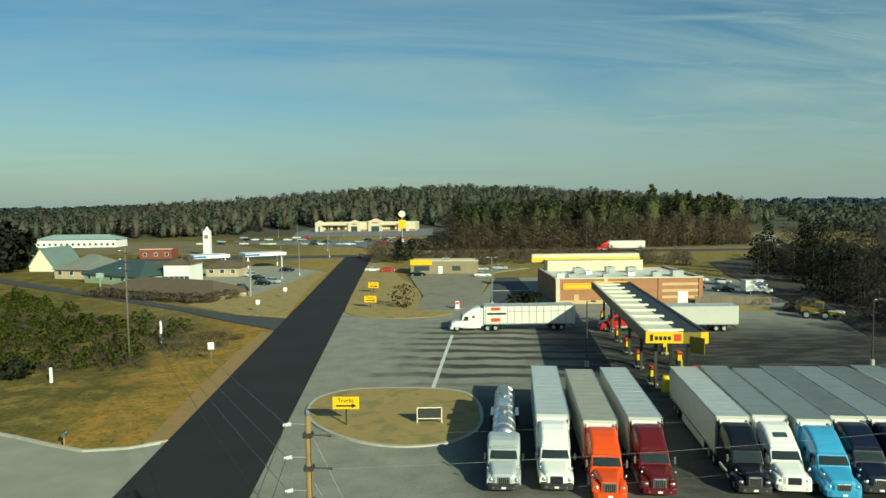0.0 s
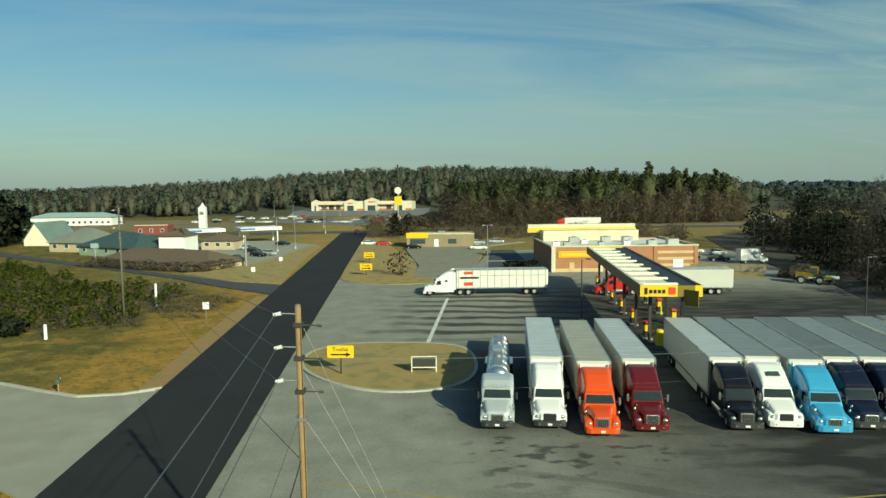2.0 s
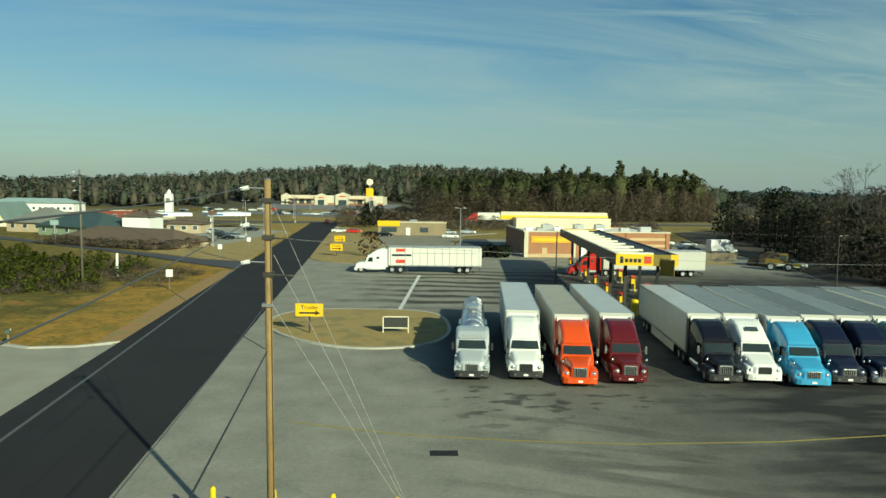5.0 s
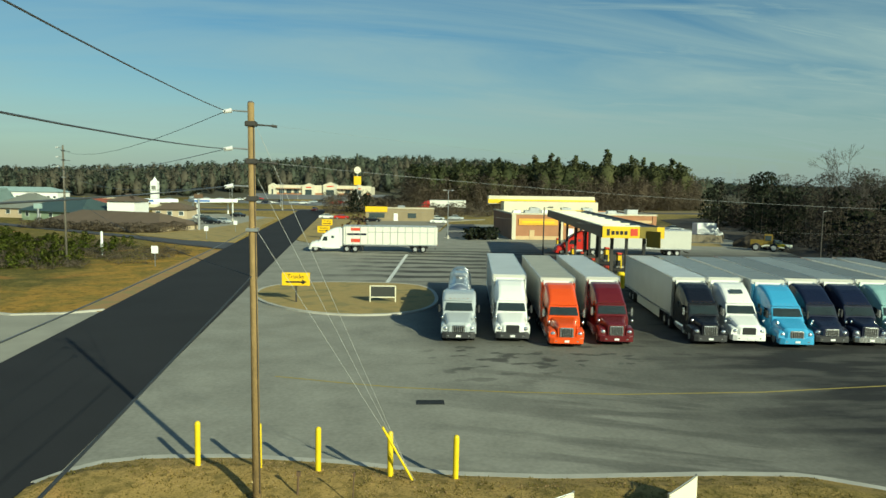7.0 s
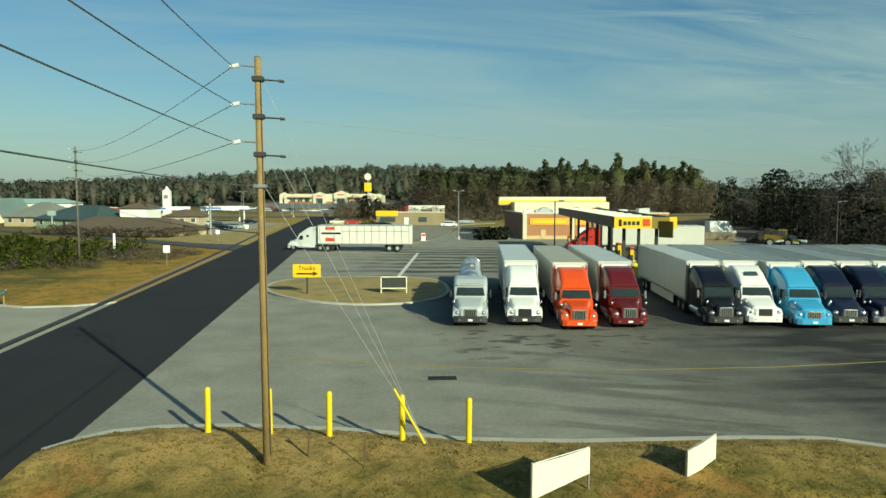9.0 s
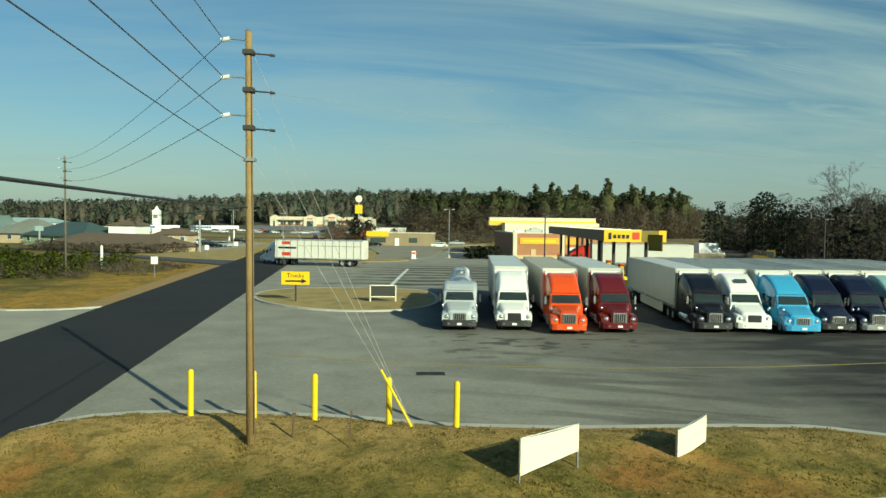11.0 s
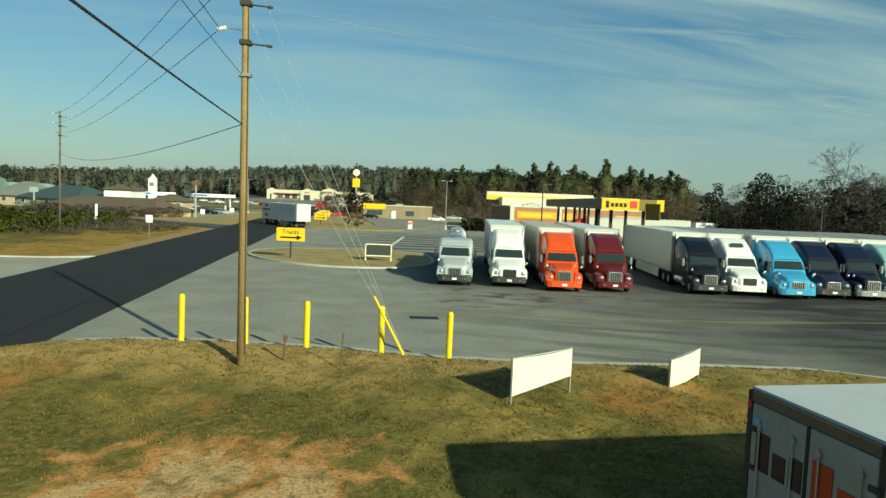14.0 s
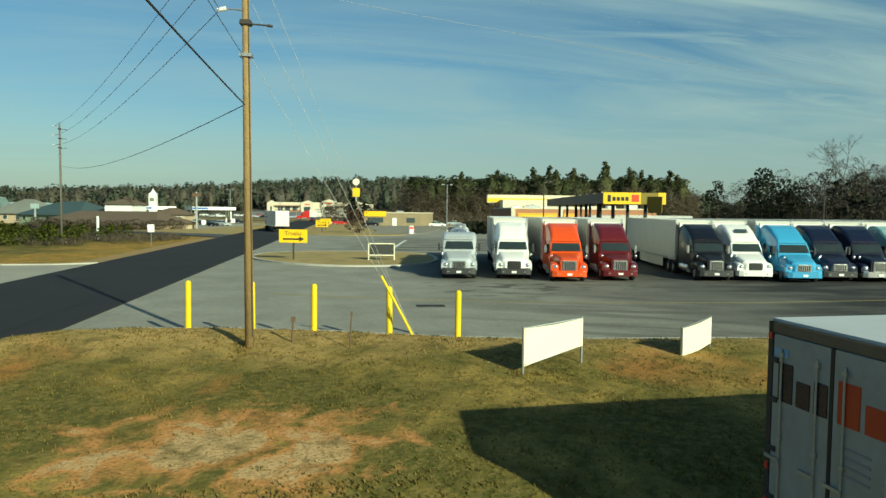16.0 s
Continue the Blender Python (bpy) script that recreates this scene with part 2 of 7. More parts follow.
def lot_mat():
    """Old grey pavement: mottled, with darker oil bands across the stalls, swept tyre arcs, and darker under the parked
    row and eastwards.
    """
    m = bpy.data.materials.new("worn_grey_pavement")
    m.use_nodes = True
    n, l = m.node_tree.nodes, m.node_tree.links
    p = n["Principled BSDF"]
    p.inputs["Roughness"].default_value = 0.85
    p.inputs["Specular IOR Level"].default_value = 0.25
    tc = n.new("ShaderNodeTexCoord")
    sep = n.new("ShaderNodeSeparateXYZ")
    l.new(tc.outputs["Object"], sep.inputs[0])

    def mth(op, a, b=0.0, clamp=False):
        k = n.new("ShaderNodeMath")
        k.operation, k.use_clamp = op, clamp
        for i, v in enumerate((a, b)):
            if isinstance(v, (int, float)):
                k.inputs[i].default_value = v
            else:
                l.new(v, k.inputs[i])
        return k.outputs[0]

    def noise_at(s, d=5, stretch=None, turn=(0, 0, 0)):
        k = n.new("ShaderNodeTexNoise")
        k.inputs["Scale"].default_value, k.inputs["Detail"].default_value = s, d
        if stretch:
            mp = n.new("ShaderNodeMapping")
            rot = n.new("ShaderNodeMapping")
            rot.inputs["Rotation"].default_value = turn
            mp.inputs["Scale"].default_value = stretch
            l.new(tc.outputs["Object"], rot.inputs[0])
            l.new(rot.outputs[0], mp.inputs[0])
            l.new(mp.outputs[0], k.inputs["Vector"])
        else:
            l.new(tc.outputs["Object"], k.inputs["Vector"])
        return k.outputs[0]

    def step(v, lo, hi):
        k = n.new("ShaderNodeMapRange")
        k.interpolation_type = "SMOOTHSTEP"
        l.new(v, k.inputs["Value"])
        k.inputs["From Min"].default_value, k.inputs["From Max"].default_value = lo, hi
        return k.outputs[0]

    x, y = sep.outputs[0], sep.outputs[1]
    wob = mth("MULTIPLY", mth("SUBTRACT", noise_at(0.12, 3), 0.5), 5.0)
    yy = mth("ADD", mth("ADD", y, mth("MULTIPLY", x, 0.08)), wob)
    stripes = step(mth("SINE", mth("MULTIPLY", yy, 1.42)), -0.35, 0.75)
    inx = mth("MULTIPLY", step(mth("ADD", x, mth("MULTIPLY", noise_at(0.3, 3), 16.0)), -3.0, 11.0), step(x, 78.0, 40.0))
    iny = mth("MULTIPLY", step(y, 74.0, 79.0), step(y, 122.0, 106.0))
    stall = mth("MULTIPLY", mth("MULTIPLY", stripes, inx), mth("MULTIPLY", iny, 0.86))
    # darker ground under the parked row and broad dark arcs in front of it
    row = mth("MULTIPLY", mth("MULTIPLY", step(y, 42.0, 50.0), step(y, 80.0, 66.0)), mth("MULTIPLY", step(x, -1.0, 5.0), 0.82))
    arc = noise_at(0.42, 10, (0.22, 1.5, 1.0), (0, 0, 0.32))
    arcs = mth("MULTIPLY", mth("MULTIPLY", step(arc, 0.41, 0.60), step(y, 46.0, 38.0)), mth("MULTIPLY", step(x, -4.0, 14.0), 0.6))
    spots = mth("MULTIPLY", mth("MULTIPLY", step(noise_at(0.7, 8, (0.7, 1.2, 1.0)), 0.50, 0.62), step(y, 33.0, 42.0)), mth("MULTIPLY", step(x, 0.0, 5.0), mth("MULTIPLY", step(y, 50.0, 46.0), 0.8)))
    # darker towards the east, and before the row's eastern part
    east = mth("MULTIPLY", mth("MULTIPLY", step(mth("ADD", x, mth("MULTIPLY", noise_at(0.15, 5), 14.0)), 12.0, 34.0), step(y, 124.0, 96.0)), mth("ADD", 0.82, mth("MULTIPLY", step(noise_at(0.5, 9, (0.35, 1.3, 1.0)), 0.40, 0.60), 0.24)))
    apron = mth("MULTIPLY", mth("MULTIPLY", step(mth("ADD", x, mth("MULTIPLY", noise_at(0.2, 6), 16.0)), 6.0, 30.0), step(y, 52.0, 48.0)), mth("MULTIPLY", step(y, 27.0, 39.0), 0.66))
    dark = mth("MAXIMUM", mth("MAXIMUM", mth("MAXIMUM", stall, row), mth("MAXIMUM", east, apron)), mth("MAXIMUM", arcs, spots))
    mott = mth("ADD", mth("MULTIPLY", mth("SUBTRACT", noise_at(0.35, 8), 0.5), 0.75), mth("MULTIPLY", mth("SUBTRACT", noise_at(5.0, 7), 0.5), 0.55))
    mx = n.new("ShaderNodeMix")
    mx.data_type = "RGBA"
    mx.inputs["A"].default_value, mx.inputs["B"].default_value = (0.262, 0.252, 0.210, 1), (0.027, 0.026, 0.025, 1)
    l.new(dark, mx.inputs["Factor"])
    hsv = n.new("ShaderNodeHueSaturation")
    l.new(mx.outputs["Result"], hsv.inputs["Color"])
    l.new(mth("ADD", mott, 1.0), hsv.inputs["Value"])
    l.new(hsv.outputs[0], p.inputs["Base Color"])
    b = n.new("ShaderNodeBump")
    b.inputs["Strength"].default_value, b.inputs["Distance"].default_value = 0.25, 0.02
    l.new(noise_at(20.0, 4), b.inputs["Height"])
    l.new(b.outputs[0], p.inputs["Normal"])
    return m


M = {}
M["grass"] = ground_mat()
M["lot"] = lot_mat()
M["asphalt"] = mat("fresh_black_asphalt", (0.031, 0.031, 0.033), 0.85, var=0.25, scale=0.15, fine=9, bump=0.2, spec=0.12)
M["side_asphalt"] = mat("side_street_asphalt", (0.055, 0.056, 0.062), 0.85, var=0.2, scale=0.2, fine=8)
M["concrete"] = mat("pale_concrete", (0.30, 0.285, 0.23), 0.9, var=0.22, scale=0.35, fine=12, bump=0.15)
M["kerb"] = mat("kerb_concrete", (0.42, 0.40, 0.34), 0.9, var=0.25, scale=0.8, fine=20)
M["clay"] = mat("red_clay_shoulder", (0.33, 0.19, 0.07), 0.95, var=0.3, scale=0.6, fine=10, col2=(0.22, 0.17, 0.06), mix2=0.5)
M["drygrass"] = mat("straw_grass", (0.35, 0.25, 0.088), 0.95, var=0.3, scale=0.5, fine=8, col2=(0.21, 0.17, 0.065), mix2=0.5, bump=0.4)
M["worn_concrete"] = mat("dull_tan_concrete", (0.25, 0.23, 0.175), 0.9, var=0.3, scale=0.25, fine=4, col2=(0.19, 0.165, 0.115), mix2=0.5)
M["shop_paving"] = mat("pale_grey_paving", (0.15, 0.155, 0.16), 0.9, var=0.25, scale=0.05, fine=1.0)
M["field"] = mat("far_dormant_field", (0.20, 0.15, 0.065), 0.95, var=0.3, scale=0.03, fine=0.4, col2=(0.11, 0.10, 0.04), mix2=0.5)
M["white_line"] = mat("white_line_paint", (0.62, 0.62, 0.58), 0.8, var=0.35, scale=1.2, fine=9)
M["yellow_line"] = mat("faded_yellow_line", (0.33, 0.26, 0.07), 0.85, var=0.35, scale=0.8, fine=9)
M["iron"] = mat("cast_iron", (0.04, 0.04, 0.04), 0.7, 0.6)
M["grey_pole"] = mat("silvered_pole_wood", (0.15, 0.135, 0.105), 0.9, var=0.3, scale=1.5, fine=12)
M["wood_pole"] = mat("weathered_pole_wood", (0.27, 0.18, 0.075), 0.9, var=0.35, scale=1.5, fine=14, bump=0.6)
M["steel"] = mat("galvanised_steel", (0.42, 0.43, 0.43), 0.45, 0.8, var=0.2)
M["dark_steel"] = mat("dark_painted_steel", (0.05, 0.045, 0.04), 0.6, 0.2)
M["wire"] = mat("dull_aluminium_wire", (0.16, 0.165, 0.17), 0.5, 0.7)
M["cable"] = mat("black_cable_sheath", (0.03, 0.032, 0.036), 0.6)
M["guy"] = mat("guy_strand", (0.5, 0.5, 0.47), 0.5, 0.5)
M["porcelain"] = mat("pale_insulator", (0.72, 0.72, 0.70), 0.3)
M["yellow"] = mat("safety_yellow_paint", (0.74, 0.54, 0.02), 0.5, var=0.18, scale=1.5, fine=10)
M["sign_yellow"] = mat("sign_yellow", (0.80, 0.50, 0.015), 0.5, var=0.08)
M["sign_red"] = mat("sign_red", (0.60, 0.05, 0.02), 0.5, var=0.1)
M["black"] = mat("black_paint", (0.012, 0.012, 0.012), 0.5)
M["banner"] = mat("blank_vinyl_banner", (0.80, 0.75, 0.56), 0.5, var=0.05, scale=1.0)
M["white"] = mat("white_paint", (0.78, 0.78, 0.75), 0.45, var=0.06, scale=1.0)
M["trailer_white"] = mat("white_trailer_panel", (0.55, 0.54, 0.48), 0.4, 0.0, var=0.09, scale=0.7, fine=12, rnd=0.16)
M["trailer_roof"] = mat("dull_trailer_roof", (0.17, 0.19, 0.195), 0.5, 0.05, var=0.22, scale=0.6, fine=9, rnd=0.65)
M["roof_bright"] = mat("bluish_white_trailer_roof", (0.46, 0.49, 0.50), 0.45, 0.05, var=0.16, scale=0.6, fine=9, rnd=0.15)
M["roof_tan"] = mat("dusty_tan_trailer_roof", (0.36, 0.35, 0.29), 0.55, 0.0, var=0.18, scale=0.6, fine=9)
M["moving_white"] = mat("bright_white_panel", (0.70, 0.68, 0.60), 0.4, var=0.06, scale=0.8)
M["alu"] = mat("polished_aluminium", (0.72, 0.73, 0.74), 0.28, 0.9, var=0.12, scale=1.5)
M["chrome"] = mat("chrome", (0.86, 0.86, 0.84), 0.24, 1.0, var=0.03)
M["rubber"] = mat("tyre_rubber", (0.016, 0.016, 0.017), 0.85, var=0.2)
M["rim"] = mat("wheel_rim", (0.62, 0.62, 0.60), 0.35, 0.6)
# dark glass, base colour lifted towards teal in place of reflected sky
M["glass"] = mat("sky_tinted_glass", (0.050, 0.070, 0.074), 0.06, 0.0, var=0.02, spec=0.9)
M["lamp"] = mat("headlamp_lens", (0.80, 0.81, 0.80), 0.16, 0.85, var=0.05)
M["plastic"] = mat("dark_plastic", (0.03, 0.03, 0.032), 0.6)
M["brick"] = mat("red_brown_brick", (0.36, 0.17, 0.085), 0.85, var=0.22, scale=0.5, fine=6)
M["brick_dark"] = mat("dark_red_brick", (0.20, 0.055, 0.038), 0.85, var=0.2, scale=0.5, fine=6)
M["brick_light"] = mat("tan_brick_band", (0.55, 0.40, 0.22), 0.85, var=0.15, scale=0.6, fine=6)
M["stucco"] = mat("cream_stucco", (0.60, 0.55, 0.41), 0.8, var=0.14, scale=0.4)
M["roof_membrane"] = mat("pale_roof_membrane", (0.68, 0.67, 0.60), 0.8, var=0.25, scale=0.3, fine=3)
M["fascia_brown"] = mat("brown_fascia_panel", (0.12, 0.075, 0.045), 0.55, var=0.12)
M["deck"] = mat("cream_roof_deck", (0.76, 0.73, 0.57), 0.5, var=0.15, scale=0.4, fine=3)
M["deck_dark"] = mat("black_roof_panel", (0.02, 0.02, 0.024), 0.5, var=0.15)
M["bark_dark"] = mat("dark_grey_bark", (0.075, 0.066, 0.058), 0.9, var=0.3, scale=1.0, fine=8)
M["bark"] = mat("grey_bark", (0.15, 0.118, 0.088), 0.9, var=0.3, scale=1.0, fine=8)
M["pine"] = island_mat("pine_needles", (0.085, 0.105, 0.048), (0.135, 0.135, 0.062), spread=0.2)
# distance haze is put into the next three foliage colours, paler and bluer
M["pine_hazed"] = island_mat("hazed_pine_needles", (0.118, 0.142, 0.105), (0.148, 0.160, 0.108), spread=0.1)
M["ridge_hazed"] = island_mat("hazed_ridge_woods", (0.075, 0.110, 0.125), (0.095, 0.130, 0.140), spread=0.1)
M["twig_hazed"] = island_mat("hazed_bare_twigs", (0.150, 0.142, 0.106), (0.178, 0.160, 0.115), spread=0.1)
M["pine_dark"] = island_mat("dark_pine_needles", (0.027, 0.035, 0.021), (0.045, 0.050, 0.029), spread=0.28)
M["twig"] = island_mat("bare_winter_twigs", (0.165, 0.135, 0.098), (0.215, 0.170, 0.120), spread=0.2)
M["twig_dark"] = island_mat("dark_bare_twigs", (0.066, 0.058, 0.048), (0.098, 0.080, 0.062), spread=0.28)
M["scrub"] = island_mat("young_green_scrub", (0.090, 0.122, 0.018), (0.150, 0.150, 0.032), spread=0.28)
M["red_bush"] = island_mat("russet_bush_leaves", (0.19, 0.105, 0.070), (0.16, 0.100, 0.062), spread=0.3)
M["grassblade"] = island_mat("grass_blades", (0.30, 0.21, 0.065), (0.125, 0.118, 0.030), spread=0.3)
M["board_grey"] = mat("grey_board", (0.035, 0.038, 0.034), 0.6)
M["amber"] = mat("amber_lens", (0.35, 0.16, 0.02), 0.4)
M["rubble"] = island_mat("pale_clods", (0.46, 0.36, 0.20), (0.38, 0.22, 0.10), spread=0.4)
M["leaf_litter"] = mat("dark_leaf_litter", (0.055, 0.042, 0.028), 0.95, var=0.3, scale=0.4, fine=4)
PAINT = {}
for k, c in {"silver": (0.42, 0.45, 0.46), "white": (0.78, 0.78, 0.74), "orange": (0.68, 0.075, 0.010), "maroon": (0.105, 0.007, 0.010),
             "black": (0.007, 0.008, 0.013), "blue": (0.065, 0.32, 0.55), "navy": (0.007, 0.010, 0.028), "red": (0.50, 0.02, 0.015), "cream": (0.70, 0.72, 0.62), "teal": (0.25, 0.42, 0.40)}.items():
    PAINT[k] = mat(k + "_coach_paint", c, 0.30, 0.0, var=0.05, scale=0.8, coat=0.15 if sum(c) < 0.1 else 0.5)


# ---- mesh helpers ----
def finish(bm, smooth=False):
    if smooth:
        for fc in bm.faces:
            fc.smooth = True
    return bm


def part(name, bm, material, parent, label="", smooth=False):
    finish(bm, smooth)
    me = bpy.data.meshes.new(name)
    bm.to_mesh(me)
    bm.free()
    me.materials.append(material)
    ob = new(name, me)
    if parent:
        ob.parent = parent
    if label:
        ob["label"] = label
    return ob


def thing(name, at, label, category, group="", kind=""):
    e = new(name)
    e.empty_display_size = 0.3
    e.matrix_basis = at
    return tagged(e, label, category, group, kind)


def box(bm, x0, x1, y0, y1, z0, z1, bev=0.0):
    r = bmesh.ops.create_cube(bm, size=1.0)
    for v in r["verts"]:
        v.co = Vector(((x0 + x1) / 2 + v.co.x * (x1 - x0), (y0 + y1) / 2 + v.co.y * (y1 - y0), (z0 + z1) / 2 + v.co.z * (z1 - z0)))
    if bev:
        ed = {e for v in r["verts"] for e in v.link_edges}
        bmesh.ops.bevel(bm, geom=list(ed), offset=bev, segments=2, affect="EDGES")
    return bm


def B(*a, bev=0.0):
    return box(bmesh.new(), *a, bev=bev)


def tube(bm, p0, p1, r0, r1=None, n=10, caps=True):
    p0, p1 = Vector(p0), Vector(p1)
    r1 = r0 if r1 is None else r1
    d = (p1 - p0)
    q = d.to_track_quat("Z", "Y")
    a = [bm.verts.new(p0 + q @ Vector((r0 * math.cos(t * 2 * math.pi / n), r0 * math.sin(t * 2 * math.pi / n), 0))) for t in range(n)]
    b = [bm.verts.new(p1 + q @ Vector((r1 * math.cos(t * 2 * math.pi / n), r1 * math.sin(t * 2 * math.pi / n), 0))) for t in range(n)]
    for i in range(n):
        bm.faces.new((a[i], a[(i + 1) % n], b[(i + 1) % n], b[i]))
    if caps:
        bm.faces.new(a[::-1])
        bm.faces.new(b)
    return bm


def T(*a, **k):
    return tube(bmesh.new(), *a, **k)


def loft(sections, r=0.2):
    """Rings along y: (y, half width, z bottom, z top, corner radius, inset of the top, shoulder height), rounded upper corners, joined and capped."""
    bm = bmesh.new()
    rings = []
    for s in sections:
        y, hw, zb, zt = s[:4]
        ti = s[5] if len(s) > 5 else 0.0
        shoulder = s[6] if len(s) > 6 else zb + (zt - zb) * 0.5
        rr = min(s[4] if len(s) > 4 else r, hw * 0.9, (zt - zb) * 0.9)
        tw = hw - ti
        half = [(-hw, zb), (-hw, shoulder)]
        for k in range(4):
            a = math.pi - k * math.pi / 6
            half.append((-tw + rr + rr * math.cos(a), zt - rr + rr * math.sin(a)))
        pts = half + [(-px, pz) for px, pz in reversed(half)]
        rings.append([bm.verts.new((px, y, pz)) for px, pz in pts])
    n = len(rings[0])
    for a, b in zip(rings, rings[1:]):
        for i in range(n):
            bm.faces.new((a[i], a[(i + 1) % n], b[(i + 1) % n], b[i]))
    bm.faces.new(rings[0][::-1])
    bm.faces.new(rings[-1])
    bmesh.ops.recalc_face_normals(bm, faces=bm.faces)
    return bm


def ball(cx, cy, cz, rx, ry, rz):
    bm = bmesh.new()
    bmesh.ops.create_uvsphere(bm, u_segments=14, v_segments=8, radius=1.0)
    for v in bm.verts:
        v.co = Vector((cx + v.co.x * rx, cy + v.co.y * ry, cz + v.co.z * rz))
    return bm


def quad(bm, *pts):
    bm.faces.new([bm.verts.new(p) for p in pts])
    return bm


def zg(x, y):
    """Height of the land, level all over the truck stop and the town."""
    return 0.0


# ---- land and pavements ----
EDGE = [(-60, 23.0), (-13.2, 23.0), (-12.2, 25.3), (-11.0, 26.4), (-9.2, 26.9), (-6.0, 26.9), (-1.8, 26.2), (2.4, 25.0), (6.3, 24.6), (12.6, 24.7), (15.8, 24.5), (18.5, 23.0), (24.0, 17.5), (30.0, 6.0), (34.0, -20.0), (120.0, -20.0)]


def edge_y(x):
    for (xa, ya), (xb, yb) in zip(EDGE, EDGE[1:]):
        if xa <= x <= xb:
            return ya + (yb - ya) * (x - xa) / (xb - xa)
    return EDGE[-1][1]


def bank(x, y):
    """The grass bank in front of the lot."""
    if -12.4 <= x <= 30:
        d = edge_y(x) - y
        if d > 0:
            return min(0.14 + 0.2 * min(d, 1.6), 0.14 + 0.2 * 1.6) - 0.092 * min(max(d - 2.5, 0), 14.0) - 0.11 * min(max(13.2 - y, 0), 3.0)
    return 0.0


def axis(lo, hi, a, b, fine_step):
    out = [a + i * fine_step for i in range(int((b - a) / fine_step) + 1)]
    s, v = fine_step, a
    while v > lo:
        s *= 1.5
        v -= s
        out.insert(0, max(v, lo))
    s, v = fine_step, out[-1]
    while v < hi:
        s *= 1.5
        v += s
        out.append(min(v, hi))
    return out


def far_land(x, y):
    d = math.hypot(x, y)
    hill = 22 * math.exp(-((x - 10) / 280) ** 2) * min(max((y - 450) / 250, 0), 1) * min(max((1700 - y) / 600, 0), 1)
    return 0.0 if d < 450 else min((d - 450) / 1500, 1) * (10 * noise.noise(Vector((x / 700, y / 700, 3.1))) + 3) + hill


def make_ground():
    xs, ys = axis(-4300, 4300, -60, 100, 4.0), axis(-600, 4400, -32, 160, 4.0)
    bm = bmesh.new()
    grid = [[bm.verts.new((x, y, zg(x, y) - 0.10 + far_land(x, y) - (1.6 if (-13 < x < 40 and y < 27) else 0))) for y in ys] for x in xs]
    for i in range(len(xs) - 1):
        for j in range(len(ys) - 1):
            bm.faces.new((grid[i][j], grid[i + 1][j], grid[i + 1][j + 1], grid[i][j + 1]))
    g = part("ground", bm, M["grass"], None, smooth=True)
    tagged(g, "dormant winter grass land with patches of red clay", "ground", kind="structure")


def drape(name, poly, dz, material, label, category, breaks=6.0):
    """A paved or planted sheet laid over the land along its outline, with a skirt at its edge."""
    bm = bmesh.new()
    f = bm.faces.new([bm.verts.new((x, y, 0)) for x, y in poly])
    if f.normal.z < 0:
        f.normal_flip()
    x0, x1, y0, y1 = min(p[0] for p in poly), max(p[0] for p in poly), min(p[1] for p in poly), max(p[1] for p in poly)
    for ax, lo, hi in ((0, x0, min(x1, 0)), (1, y0, min(y1, 124))):
        v = math.floor(lo / breaks) * breaks + breaks
        while v < hi:
            co, no = [0, 0, 0], [0, 0, 0]
            co[ax], no[ax] = v, 1
            bmesh.ops.bisect_plane(bm, geom=bm.verts[:] + bm.edges[:] + bm.faces[:], plane_co=co, plane_no=no)
            v += breaks
    for v in bm.verts:
        v.co.z = zg(v.co.x, v.co.y) + dz
    edges = [e for e in bm.edges if e.is_boundary]
    r = bmesh.ops.extrude_edge_only(bm, edges=edges)
    for v in r["geom"]:
        if isinstance(v, bmesh.types.BMVert):
            v.co.z -= dz + 0.12
    bmesh.ops.recalc_face_normals(bm, faces=bm.faces)
    ob = part(name, bm, material, None)
    return tagged(ob, label, category, kind="structure")


def kerb_line(name, pts, material, label, w=0.3, h=0.15, closed=False, base=zg):
    bm = bmesh.new()
    P = [Vector((x, y, 0)) for x, y in pts]
    n = len(P)
    rows = []
    for i, p in enumerate(P):
        a = P[(i - 1) % n] if (closed or i) else p
        b = P[(i + 1) % n] if (closed or i < n - 1) else p
        d = (b - a).normalized()
        s = Vector((-d.y, d.x, 0)) * w / 2
        z = base(p.x, p.y)
        rows.append([bm.verts.new((q.x, q.y, z + k)) for q, k in ((p - s, -0.15), (p - s * 0.9, h), (p + s * 0.9, h), (p + s, -0.15))])
    for i in range(n if closed else n - 1):
        a, b = rows[i], rows[(i + 1) % n]
        for k in range(3):
            bm.faces.new((a[k], b[k], b[k + 1], a[k + 1]))
    bmesh.ops.recalc_face_normals(bm, faces=bm.faces)
    return tagged(part(name, bm, material, None), label, "kerb", kind="structure")


def smooth_loop(pts, k=3):
    for _ in range(k):
        out = []
        for a, b in zip(pts, pts[1:] + pts[:1]):
            out += [(a[0] * 0.75 + b[0] * 0.25, a[1] * 0.75 + b[1] * 0.25), (a[0] * 0.25 + b[0] * 0.75, a[1] * 0.25 + b[1] * 0.75)]
        pts = out
    return pts


def road_right(y):
    return -10.5 - 0.063 * y


def road_left(y):
    return -20.2 - 0.064 * y


make_ground()
road_ys = [-60, 0, 20, 30, 40, 50, 60, 70, 80, 90, 100, 110, 120, 130, 147, 160, 180, 200, 240, 264]
ROAD = [(road_left(y), y) for y in road_ys] + [(road_right(y), y) for y in reversed(road_ys)]
drape("road", ROAD, 0.10, M["asphalt"], "freshly laid black asphalt road running past the truck stop", "road")
